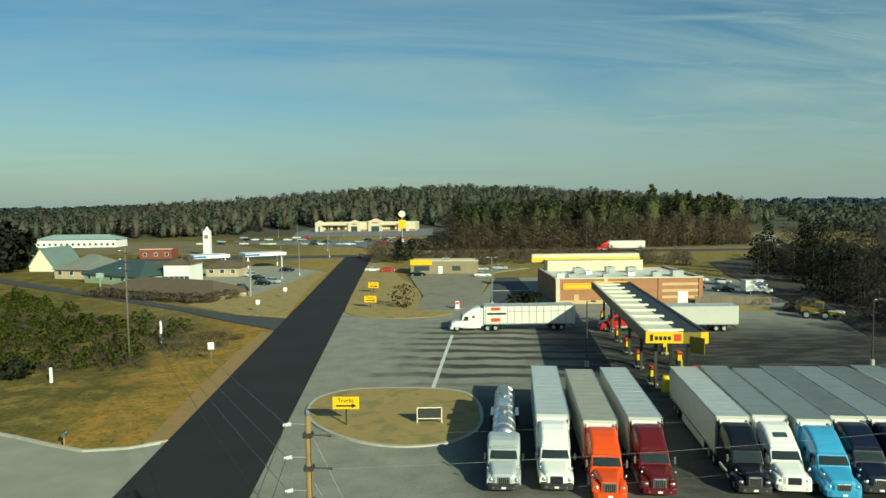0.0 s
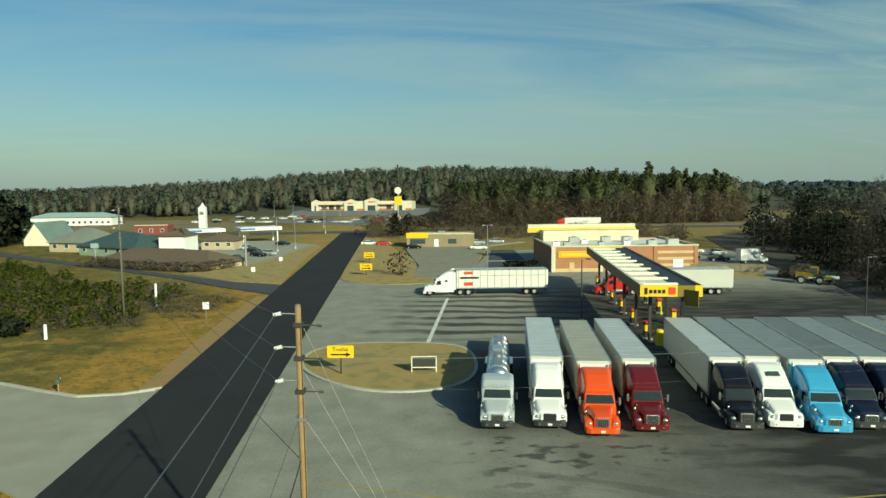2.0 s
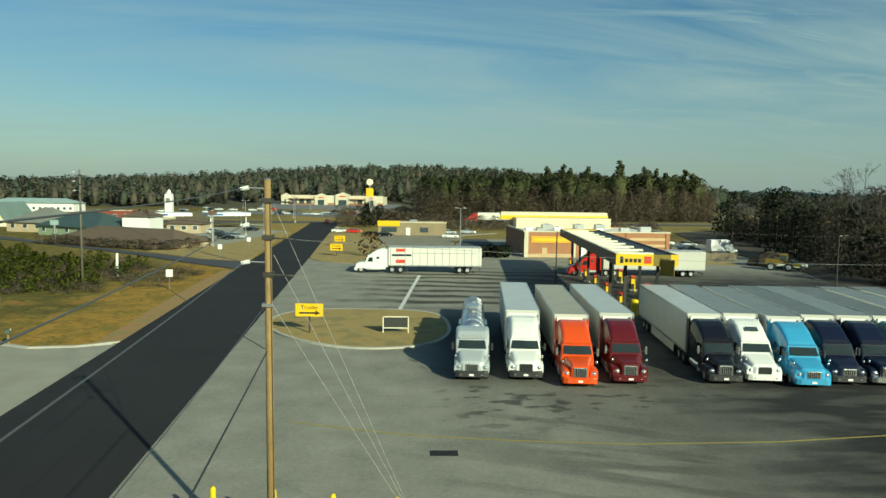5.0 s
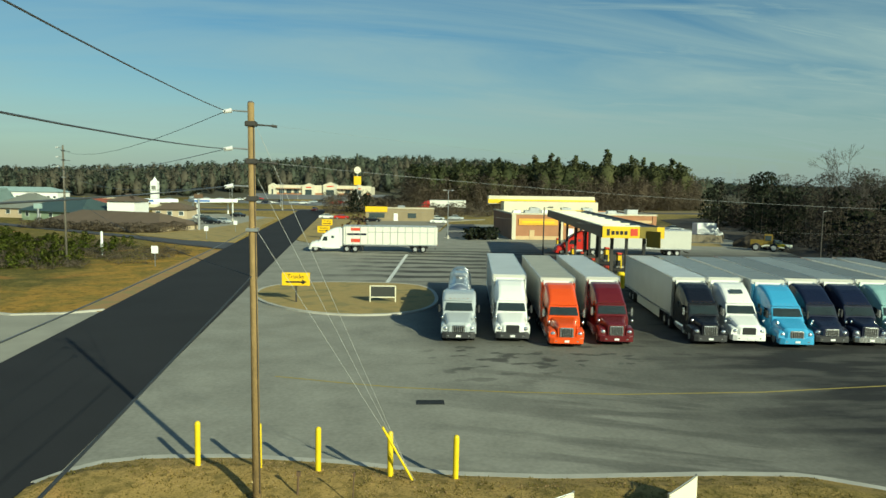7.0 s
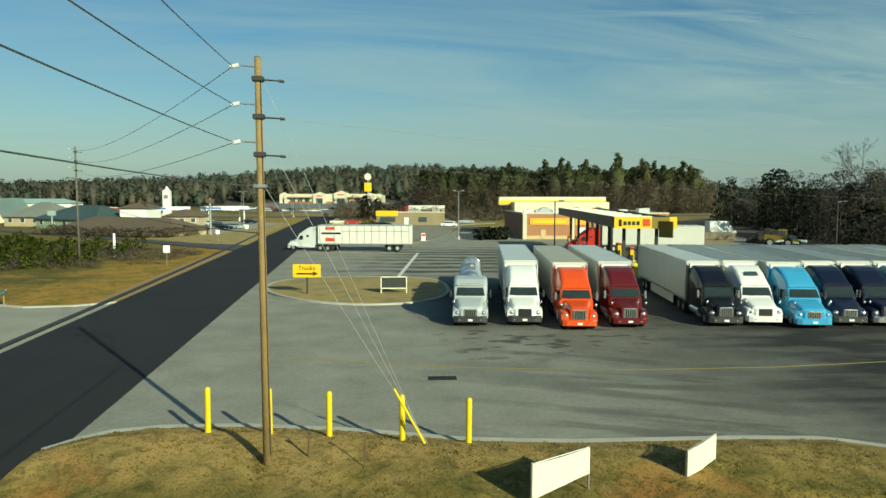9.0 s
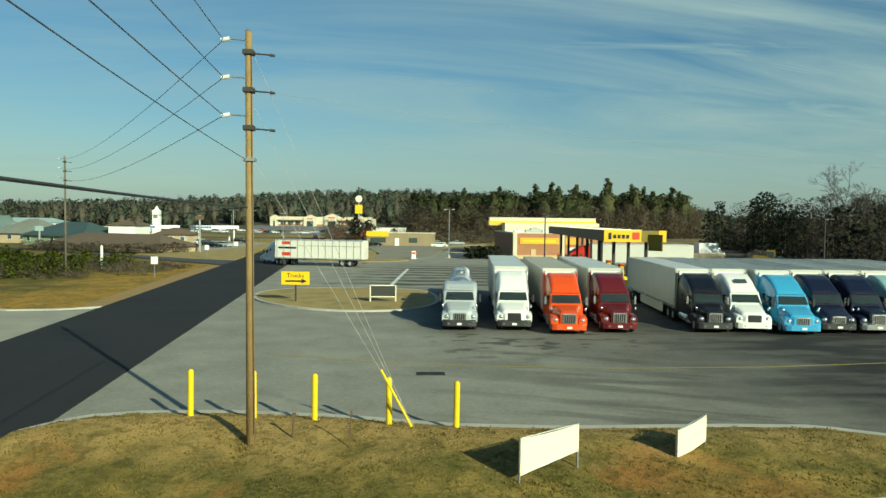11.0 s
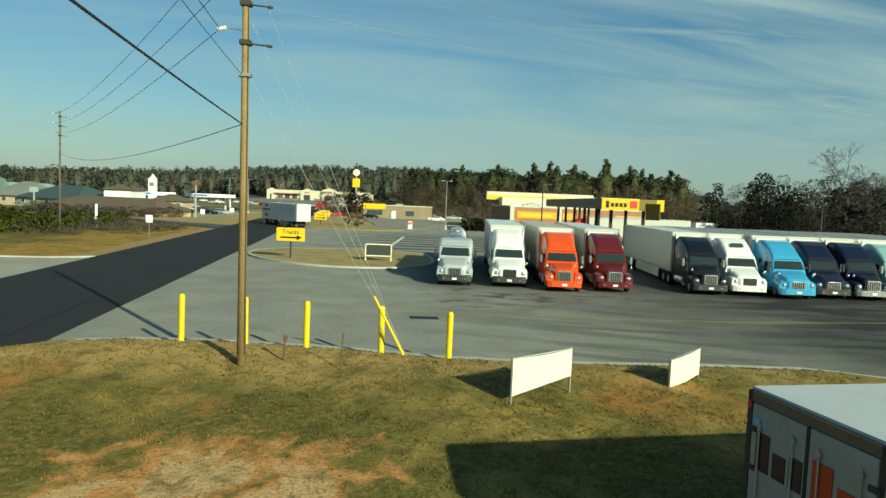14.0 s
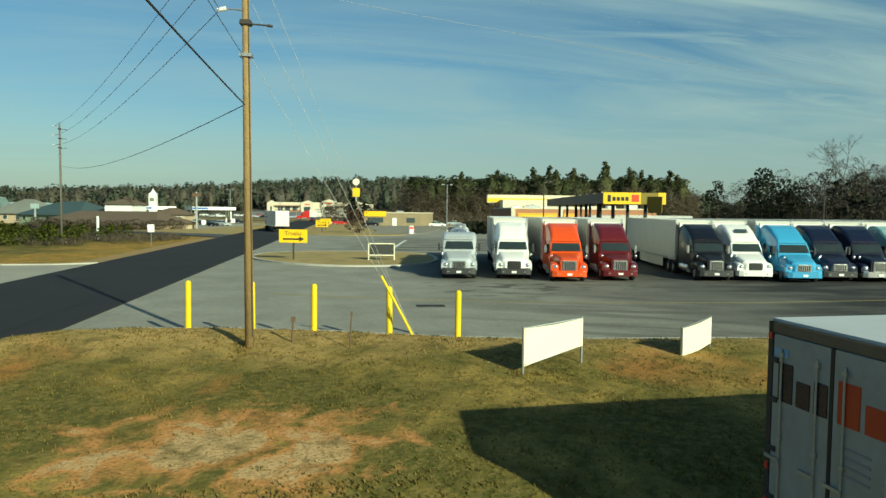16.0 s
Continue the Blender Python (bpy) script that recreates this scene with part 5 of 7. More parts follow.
def pump(m):
    t = thing("fuel_pump", m, "black and yellow diesel pump on its island", "fuel pump", "fuel pumps")
    part("island_base", B(-0.5, 0.5, -1.1, 1.1, 0, 0.16, bev=0.03), M["kerb"], t)
    bd = part("cabinet", B(-0.3, 0.3, -0.5, 0.5, 0.16, 1.75, bev=0.04), M["black"], t)
    part("panel", B(-0.25, 0.25, -0.53, -0.49, 0.9, 1.6), M["sign_yellow"], bd)
    part("panel", B(-0.32, -0.28, -0.4, 0.4, 0.9, 1.6), M["sign_yellow"], bd)
    part("top_cap", B(-0.33, 0.33, -0.53, 0.53, 1.75, 1.95, bev=0.04), M["sign_red"], bd)
    part("nozzle", B(0.3, 0.38, -0.1, 0.1, 0.9, 1.4), M["rubber"], bd)
    for y in (-1.35, 1.35):
        part("guard_post", T((0, y, 0), (0, y, 1.15), 0.1, n=10), M["yellow"], t)


for i in range(6):
    for x in (1.6, 6.5):
        pump(CB @ pose(x, 4.2 + i * 8.0, 0))
t = thing("waste_bin", pose(24.3, 72.6, 0.05), "tall round yellow bin at the canopy's end", "bin")
part("drum", T((0, 0, 0), (0, 0, 1.55), 0.42, 0.40, n=20), M["yellow"], t)
part("lid", T((0, 0, 1.55), (0, 0, 1.72), 0.44, 0.3, n=20), M["yellow"], t)


# ---- store ----
def store():
    t = thing("truck_stop_store", pose(22.9, 136.5, 0.05, 0, 0, 1.0), "single-storey brick truck stop store with flat pale roof", "building")
    W, D, H = 29.6, 23.0, 5.0
    wl_ = 0.3
    part("front_wall", B(0, W, 0, wl_, 0, H), M["brick"], t)
    part("side_wall", B(0, wl_, wl_, D, 0, H), M["brick"], t)
    part("side_wall", B(W - wl_, W, wl_, D, 0, H), M["brick"], t)
    part("rear_wall", B(0, W, D, D + wl_, 0, H), M["brick"], t)
    part("roof", B(wl_, W - wl_, wl_, D, H - 0.45, H - 0.2), M["roof_membrane"], t, "pale roof membrane")
    for a in ((-0.15, W + 0.15, -0.12, 0.34, H, H + 0.28), (-0.15, 0.34, 0.34, D, H, H + 0.28), (W - 0.34, W + 0.15, 0.34, D, H, H + 0.28)):
        part("parapet_cap", B(*a, bev=0.03), M["stucco"], t)
    for x in (0.0, 9.6, 13.4, 20.6, W - 0.8):
        part("pilaster", B(x, x + 0.8, -0.16, 0.0, 0, H), M["stucco"] if x in (0.0, 9.6) else M["brick"], t)
    part("base_band", B(0.8, 9.6, -0.06, 0.0, 0, 0.7), M["brick_light"], t)
    part("sign_band", B(1.4, 9.3, -0.14, 0.0, 2.9, 4.2), M["sign_orange2"], t, "orange-yellow sign band")
    part("sign_band_inner", B(2.0, 8.6, -0.18, -0.13, 3.25, 3.75), M["sign_yellow"], t)
    part("sign_band", B(10.6, 13.3, -0.14, 0.0, 2.9, 4.2), M["sign_orange2"], t)
    for z in (0.9, 2.2, 3.5):
        part("brick_course", B(21.4, W - 0.8, -0.05, 0.0, z, z + 0.55), M["brick_light"], t)
    d = part("door", B(11.2, 12.6, -0.07, 0.0, 0.0, 2.3), M["white"], t, "white steel door")
    part("door_handle", B(12.35, 12.45, -0.13, -0.07, 0.95, 1.15), M["steel"], d)
    part("door", B(24.6, 26.6, -0.09, 0.0, 0.0, 2.3), M["white"], t)
    part("service_hatch", B(3.6, 4.6, -0.12, 0.0, 0.2, 1.9), M["brick_light"], t)
    # raised sign wall over the far front
    part("tower_wall", B(1.5, 23.2, D - 4.5, D, H - 0.3, 7.1), M["stucco"], t)
    part("tower_fascia", B(-1.4, 23.7, D - 0.2, D + 1.6, 6.4, 8.3, bev=0.05), M["stucco"], t, "cream upper fascia")
    part("tower_band", B(-1.5, 23.8, D - 0.32, D - 0.18, 6.6, 7.5), M["sign_yellow"], t, "yellow fascia band")
    part("tower_band_mark", B(10.0, 15.5, D - 0.36, D - 0.31, 6.8, 7.25), M["sign_orange2"], t)
    rnd = random.Random(4)
    for i in range(11):
        x, y = 2.2 + 2.4 * i + rnd.uniform(-0.6, 0.6), rnd.uniform(4, 17)
        s = rnd.uniform(0.5, 1.2)
        u = part("rooftop_unit", B(x - s, x + s, y - s * 0.8, y + s * 0.8, H - 0.2, H - 0.2 + s * 1.1, bev=0.05), M["steel"] if i % 3 else M["white"], t)
        part("unit_fan", T((x, y, H - 0.2 + s * 1.1), (x, y, H - 0.12 + s * 1.1), s * 0.5, n=12), M["dark_steel"], u)
    for i in range(5):
        part("vent_pipe", T((4 + i * 5.0, 8 + (i * 7) % 9, H - 0.3), (4 + i * 5.0, 8 + (i * 7) % 9, H + 0.7), 0.12, n=8), M["steel"], t)


M["sign_orange2"] = mat("orange_sign_panel", (0.72, 0.36, 0.03), 0.5, var=0.1)
store()


def lamp_post(x, y, h, label, heads=2, metal="steel"):
    t = thing("lamp_post", pose(x, y, zg(x, y) + 0.05), label, "lamp post", "lamp posts")
    part("base", T((0, 0, 0), (0, 0, 0.7), 0.28, n=12), M["kerb"], t)
    part("pole", T((0, 0, 0.7), (0, 0, h), 0.10, 0.07, n=10), M[metal], t)
    for s in ((-1, 1) if heads == 2 else (1,)):
        a = part("arm", T((0, 0, h - 0.1), (s * 0.6, 0, h), 0.035, n=6), M["steel"], t)
        part("lamp_head", B(min(s * 0.5, s * 1.1), max(s * 0.5, s * 1.1), -0.18, 0.18, h - 0.08, h + 0.08, bev=0.03), M[metal], a)


lamp_post(10.1, 136.2, 9.6, "grey steel lamp post beside the store car park")
lamp_post(18.2, 84.2, 8.2, "dark slim lamp post in the truck lot", heads=1, metal="dark_steel")
lamp_post(53.4, 83.5, 8.2, "dark slim lamp post in the truck lot", heads=1, metal="dark_steel")


# ---- woods, scrub and trees ----
def foliage(spots, seed, flat=0.5, core=0.0):
    """Numpy quads for many crowns: spots are (x, y, z, height, radius, quads, quad size, crown start, taper)."""
    rng = np.random.default_rng(seed)
    V, F, N, base = [], [], [], 0
    for x, y, z, h, r, n, q, c0, tp in spots:
        u = rng.random(n)
        lev = c0 + (1 - c0) * u
        rad = r * ((1 - u) ** tp if tp > 0 else np.sqrt(np.clip(1 - (2 * u - 1) ** 2, 0.05, 1))) * np.sqrt(rng.random(n)) + 0.12 * r
        lump = 1 + 0.35 * np.sin(3.0 * u * 6.28 + rng.random() * 6)
        a = rng.random(n) * 2 * np.pi
        c = np.stack([x + rad * lump * np.cos(a), y + rad * lump * np.sin(a), z + lev * h], 1)
        d1 = rng.normal(size=(n, 3))
        d1 /= np.linalg.norm(d1, axis=1)[:, None]
        d2 = np.cross(d1, rng.normal(size=(n, 3)))
        d2 /= np.linalg.norm(d2, axis=1)[:, None]
        s = q * (0.5 + rng.random((n, 1)))
        d2z = d2 * flat * 2
        quad_v = np.stack([c - d1 * s, c - d2z * s * 0.8, c + d1 * s * 0.9, c + d2z * s], 1).reshape(-1, 3)
        mid = np.array([x, y, z + h * (c0 + (1 - c0) * 0.4)])
        g4 = quad_v.reshape(-1, 4, 3)
        face_n = np.cross(g4[:, 1] - g4[:, 0], g4[:, 3] - g4[:, 0])
        back = np.sum(face_n * (g4.mean(axis=1) - mid), axis=1) < 0
        g4[back] = g4[back][:, ::-1]
        quad_v = g4.reshape(-1, 3)
        V.append(quad_v)
        out = (quad_v - mid) / np.array([r, r, h * (1 - c0) * 0.6])
        out += np.repeat(rng.normal(size=(n, 3)) * 0.35, 4, axis=0)
        N.append(out / (np.linalg.norm(out, axis=1)[:, None] + 1e-6))
        F.append(base + np.arange(4 * n).reshape(-1, 4))
        base += 4 * n
        if core:
            k, rows = 7, 5
            lv = np.repeat(np.linspace(0.06, 0.97, rows), k)
            an = np.tile(np.arange(k) * 2 * np.pi / k, rows) + np.repeat(np.arange(rows), k) * 0.45
            rr = core * r * (np.sqrt(np.clip(1 - (2 * lv - 0.9) ** 2, 0.06, 1))) * rng.uniform(0.45, 1.3, k * rows)
            bv = np.stack([x + rr * np.cos(an), y + rr * np.sin(an), z + h * (c0 + (1 - c0) * 0.94 * lv)], 1)
            V.append(bv)
            o2 = (bv - mid) / np.array([r, r, h * (1 - c0) * 0.6])
            N.append(o2 / (np.linalg.norm(o2, axis=1)[:, None] + 1e-6))
            i0 = np.arange(rows - 1)[:, None] * k + np.arange(k)[None, :]
            i1 = np.arange(rows - 1)[:, None] * k + (np.arange(k)[None, :] + 1) % k
            F.append(base + np.stack([i0, i1, i1 + k, i0 + k], 2).reshape(-1, 4))
            base += k * rows
    return np.concatenate(V), np.concatenate(F), np.concatenate(N)


def leafy(name, v, f, nrm, leaf):
    """A mesh of leaf clumps, shaded as round crowns."""
    me = bpy.data.meshes.new(name)
    me.from_pydata(v.tolist(), [], f.tolist())
    me.polygons.foreach_set("use_smooth", [True] * len(me.polygons))
    me.normals_split_custom_set_from_vertices(nrm.tolist())
    me.materials.append(leaf)
    return new(name, me)


def trunks(spots, r=0.009):
    V, F, base = [], [], 0
    for x, y, z, h, *_ in spots:
        w = max(r * h * 0.5, 0.03)
        top_z = z + h * 0.93
        V += [(x - w, y - w, z - 0.4), (x + w, y - w, z - 0.4), (x + w, y + w, z - 0.4), (x - w, y + w, z - 0.4), (x, y, top_z)]
        F += [(base, base + 1, base + 4), (base + 1, base + 2, base + 4), (base + 2, base + 3, base + 4), (base + 3, base, base + 4)]
        base += 5
    return V, F


def wood(name, spots, leaf, label, seed, flat=0.5, category="woods", core=0.0):
    """One stretch of woodland that nobody could count."""
    e = new(name)
    tagged(e, label, category, kind="stuff")
    a = leafy("crowns", *foliage(spots, seed, flat, core), leaf)
    a.parent = e
    tv, tf = trunks(spots)
    me = bpy.data.meshes.new("trunks")
    me.from_pydata(tv, [], tf)
    me.materials.append(M["bark"])
    b = new("trunks", me)
    b.parent = e
    for o in (a, b):
        tagged(o, kind="stuff")
    return e


def scatter(n, poly, rnd):
    x0, x1, y0, y1 = min(p[0] for p in poly), max(p[0] for p in poly), min(p[1] for p in poly), max(p[1] for p in poly)
    out = []
    while len(out) < n:
        x, y = rnd.uniform(x0, x1), rnd.uniform(y0, y1)
        inside = False
        for (xa, ya), (xb, yb) in zip(poly, poly[1:] + poly[:1]):
            if (ya > y) != (yb > y) and x < (xb - xa) * (y - ya) / (yb - ya) + xa:
                inside = not inside
        if inside:
            out.append((x, y))
    return out


def land(x, y):
    return zg(x, y) + far_land(x, y)


def make_woods():
    rnd = random.Random(11)
    # pines and bare hardwoods behind the store and supermarket
    mid = [(4, 302), (60, 300), (138, 318), (150, 345), (150, 430), (12, 430)]
    P = [(x, y, land(x, y), rnd.uniform(13, 20) + 3.5 * min(max((x - 20) / 60, 0), 1), rnd.uniform(3.0, 5.2), 520, 0.42, 0.2, 0) for x, y in scatter(420, mid, rnd)]
    wood("pine_wood", P, M["pine"], "mixed green pine wood behind the truck stop", 1, core=0.7)
    H = [(x, y, land(x, y), rnd.uniform(8, 16), rnd.uniform(2.4, 3.6), 420, 0.36, 0.04, 0) for x, y in scatter(400, [(2, 292), (60, 292), (140, 308), (146, 330), (40, 318), (4, 312)], rnd)]
    wood("bare_wood", H, M["twig"], "leafless grey-brown winter wood along the cross road", 2, flat=0.18)
    # distant woods take the foliage colours with haze mixed in
    back = [(-430, 425), (-135, 448), (-98, 486), (0, 484), (20, 440), (160, 440), (260, 520), (230, 950), (-500, 950)]
    P = []
    for x, y in scatter(2600, back, rnd):
        P.append((x, y, land(x, y) - 1, rnd.uniform(9, 19), rnd.uniform(3.0, 6.5), 150, 0.62, 0.05, 0))
    wood("pine_wood", P[:1300], M["pine_hazed"], "distant hillside of green pines", 3, core=0.55)
    wood("bare_wood", P[1300:], M["twig_hazed"], "distant grey-brown leafless hillside wood", 4, flat=0.3, core=0.55)
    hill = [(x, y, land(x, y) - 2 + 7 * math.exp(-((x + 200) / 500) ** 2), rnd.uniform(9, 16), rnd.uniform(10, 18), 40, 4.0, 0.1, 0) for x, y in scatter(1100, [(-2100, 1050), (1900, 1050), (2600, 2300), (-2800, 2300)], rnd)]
    wood("far_woods", hill, M["ridge_hazed"], "far wooded horizon, coloured blue-green for haze", 5)
    leftw = [(-520, 400), (-230, 420), (-150, 430), (-150, 500), (-520, 560)]
    P = [(x, y, land(x, y) - 1, rnd.uniform(11, 17), rnd.uniform(3, 5), 160, 0.62, 0.03, 0) for x, y in scatter(420, leftw, rnd)]
    wood("pine_wood", P[:260], M["pine_hazed"], "pine belt beyond the motel", 6, core=0.55)
    wood("bare_wood", P[260:], M["twig_hazed"], "leafless trees among the pines beyond the motel", 16, flat=0.3, core=0.55)
    P = [(x, y, land(x, y), rnd.uniform(11.0, 16.0), rnd.uniform(2.5, 4.0), 150, 0.9, 0.1, 0.5) for x, y in scatter(26, [(-154.7, 208.7), (-135.6, 212.2), (-132.1, 227.9), (-159.9, 233.1)], rnd)]
    wood("pine_wood", P, M["pine_dark"], "dark evergreen clump beside the white gabled house", 7)
    P = [(x, y, land(x, y), rnd.uniform(5, 8.5), rnd.uniform(2.2, 3.4), 420, 0.26, 0.05, 0) for x, y in scatter(15, [(-26, 232), (-13, 228), (-8, 262), (-26, 266)], rnd)]
    wood("bare_wood", P, M["twig"], "leafless grey-brown thicket at the end of the road", 14, flat=0.2)
    P = [(x, y, land(x, y), rnd.uniform(6, 8.5), rnd.uniform(1.6, 2.4), 320, 0.32, 0.1, 0.4) for x, y in ((-14.5, 236), (-12, 244), (-16, 250), (-11, 256))]
    wood("pine_wood", P, M["pine_dark"], "few dark pines in the thicket at the road's end", 17)
    P = [(x, y, land(x, y), rnd.uniform(1.6, 4.6), rnd.uniform(1.4, 2.6), 230, 0.24, 0.0, 0) for x, y in scatter(170, [(-12, 236), (8, 226), (40, 222), (78, 214), (84, 240), (50, 266), (-12, 268)], rnd)]
    wood("brush", P, M["twig"], "brown leafless brush behind the restaurant", 18, flat=0.2, category="brush")
    P = [(x, y, land(x, y), rnd.uniform(3, 5), rnd.uniform(2.0, 3.4), 260, 0.42, 0.03, 0) for x, y in scatter(26, [(-10, 292), (3, 292), (4, 330), (-14, 330)], rnd)]
    wood("bare_wood", P, M["twig"], "low leafless trees beside the supermarket lot", 19, flat=0.2)
    P = [(x, y, land(x, y), rnd.uniform(3, 7), rnd.uniform(1.8, 3.2), 260, 0.34, 0.0, 0) for x, y in scatter(90, [(86, 186), (104, 206), (106, 250), (122, 254), (150, 246), (150, 200), (100, 180)], rnd)]
    wood("pine_wood", P[:40], M["pine_dark"], "low dark evergreens beside the highway field", 20)
    wood("bare_wood", P[40:], M["twig_dark"], "low dark brush beside the highway field", 21, flat=0.2)
    # dark wood along the lot's east side
    right = [(67, 93), (75, 121), (79, 143), (84, 178), (90, 200), (130, 205), (260, 180), (260, 60), (92, 54), (74, 74)]

    def low(x, y):
        return 0.50 + 0.85 * min(max((math.hypot(x, y) - 112) / 60, 0), 1)

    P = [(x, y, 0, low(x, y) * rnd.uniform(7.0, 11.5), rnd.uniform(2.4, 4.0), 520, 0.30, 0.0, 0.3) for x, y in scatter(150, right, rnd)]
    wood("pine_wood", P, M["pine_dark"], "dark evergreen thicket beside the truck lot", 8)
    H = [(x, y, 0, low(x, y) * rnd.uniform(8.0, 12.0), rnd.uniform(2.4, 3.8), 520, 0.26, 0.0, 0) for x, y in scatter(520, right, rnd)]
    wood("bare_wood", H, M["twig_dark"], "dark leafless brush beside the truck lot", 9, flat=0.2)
    rr = [(190, 285), (420, 300), (900, 700), (700, 1000), (350, 760), (262, 520)]
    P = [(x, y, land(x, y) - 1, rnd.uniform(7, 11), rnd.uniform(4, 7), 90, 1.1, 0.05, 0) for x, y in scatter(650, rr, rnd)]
    wood("far_woods", P, M["pine_hazed"], "dark woods either side of the far highway", 10)
    # young pines and scrub in the field west of the road
    scr = [(-57.5, 89.9), (-51.1, 98.7), (-57.3, 120.1), (-86.9, 149.6), (-113.0, 174.0), (-130.4, 165.3), (-106.0, 97.3), (-71.0, 83.9)]
    P = [(x, y, zg(x, y), rnd.uniform(0.5, 1.8), rnd.uniform(0.6, 1.3), 300, 0.11, 0.0, 0.5) for x, y in scatter(430, scr, rnd)]
    wood("scrub", P, M["scrub"], "bright green young pines and scrub in the field", 11, category="scrub")
    P = [(x, y, zg(x, y), rnd.uniform(0.4, 1.1), rnd.uniform(0.9, 1.8), 130, 0.11, 0.0, 0) for x, y in scatter(420, [(-32.3, 89.9), (-43.7, 83.9), (-63.3, 86.9), (-86.9, 130.5), (-52.1, 123.5), (-31.3, 106.1)], rnd)]
    wood("brush", P, M["twig"], "low brown dead brush over the field", 12, flat=0.15, category="brush")
    P = [(x, y, zg(x, y), rnd.uniform(0.7, 2.0), rnd.uniform(0.5, 1.1), 170, 0.13, 0.0, 0.5) for x, y in scatter(120, [(-41.6, 86.9), (-60.1, 83.9), (-78.2, 121.8), (-53.9, 125.3), (-39.9, 111.4)], rnd)]
    wood("scrub", P, M["scrub"], "scattered bright green saplings among the brown brush", 22, category="scrub")
    hedge = [(-80 + 29.5 * s + rnd.uniform(-1, 1), 156.5 - 13 * s + rnd.uniform(-1, 1)) for s in [i / 46 for i in range(47)]] + [(-50 + rnd.uniform(-1, 1) + 0.36 * k, 144.0 + 0.7 * k) for k in range(12)]
    P = [(x, y, zg(x, y), rnd.uniform(1.0, 2.3), 1.4, 260, 0.18, 0.0, 0) for x, y in hedge]
    wood("hedge", P, M["twig"], "leafless brown hedge before the brown-roofed motel", 13, flat=0.18, category="hedge")


def grass_tufts():
    """Tufts on the near bank, too many to count."""
    rng = np.random.default_rng(21)
    V, F, b = [], [], 0
    rnd = random.Random(5)
    for _ in range(9000):
        x = rnd.uniform(-12, 16)
        d = rnd.random() ** 0.8 * 15.0 + 0.1
        y = edge_y(x) - d
        if 0.6 * (x + 3.2) ** 2 * 0.3 + (y - 15.2) ** 2 < 3.5 and rnd.random() < 0.8:
            continue
        z = bank(x, y)
        for k in range(4):
            a = rnd.random() * 6.28
            hh = rnd.uniform(0.02, 0.075)
            w = rnd.uniform(0.015, 0.04)
            ox, oy = x + rnd.uniform(-0.12, 0.12), y + rnd.uniform(-0.12, 0.12)
            dx, dy = math.cos(a) * w, math.sin(a) * w
            V += [(ox - dx, oy - dy, z - 0.03), (ox + dx, oy + dy, z - 0.03), (ox + dy * 1.5 + rnd.uniform(-.05, .05), oy - dx * 1.5, z + hh)]
            F.append((b, b + 1, b + 2))
            b += 3
    me = bpy.data.meshes.new("grass_tufts")
    me.from_pydata(V, [], F)
    me.materials.append(M["grassblade"])
    tagged(new("grass_tufts", me), "short dormant grass tufts scattered over the bank", "grass", kind="stuff")


def crest_rubble():
    """Pale stones and straw wisps along the worn crest of the bank."""
    rnd = random.Random(17)
    V, F = [], []
    for _ in range(1500):
        x = rnd.uniform(-9, 9)
        d = 0.3 + abs(rnd.gauss(0, 1.6))
        y = edge_y(x) - d
        z = bank(x, y) - 0.005
        r = rnd.uniform(0.012, 0.05)
        a, b = rnd.random() * 6.28, len(V)
        V += [(x + r * math.cos(a + k * 2.09), y + r * math.sin(a + k * 2.09), z) for k in range(3)] + [(x + rnd.uniform(-.3, .3) * r, y, z + r * rnd.uniform(0.5, 1.0))]
        F += [(b, b + 1, b + 3), (b + 1, b + 2, b + 3), (b + 2, b, b + 3)]
    me = bpy.data.meshes.new("crest_rubble")
    me.from_pydata(V, [], F)
    me.materials.append(M["rubble"])
    tagged(new("crest_rubble", me), "pale stones and clods strewn over the worn bank", "stones", kind="stuff")


def bare_tree(x, y, z, h, label, seed):
    rnd = random.Random(seed)
    t = thing("bare_tree", pose(x, y, z), label, "tree", "bare trees")
    part("trunk", T((0, 0, -0.3), (0.2, 0, h * 0.42), 0.22, 0.15, n=10), M["bark_dark"], t)
    bm = bmesh.new()
    tw = bmesh.new()

    def grow(p, d, ln, r, lev):
        q = p + d * ln
        tube(bm if lev < 3 else tw, p, q, r, r * 0.6, n=5, caps=False)
        if lev >= 5:
            return
        for _ in range(3 if lev < 4 else 2):
            nd = (d + Vector((rnd.gauss(0, 0.5), rnd.gauss(0, 0.5), rnd.gauss(0.1, 0.3)))).normalized()
            grow(q, nd, ln * rnd.uniform(0.55, 0.8), max(r * 0.55, 0.018), lev + 1)

    for k in range(4):
        grow(Vector((0.2, 0, h * (0.28 + 0.05 * k))), Vector((rnd.gauss(0, 0.5), rnd.gauss(0, 0.5), 1)).normalized(), h * 0.2, 0.11, 0)
    part("branchwork", bm, M["bark_dark"], t)
    part("twigwork", tw, M["bark_dark"], t)


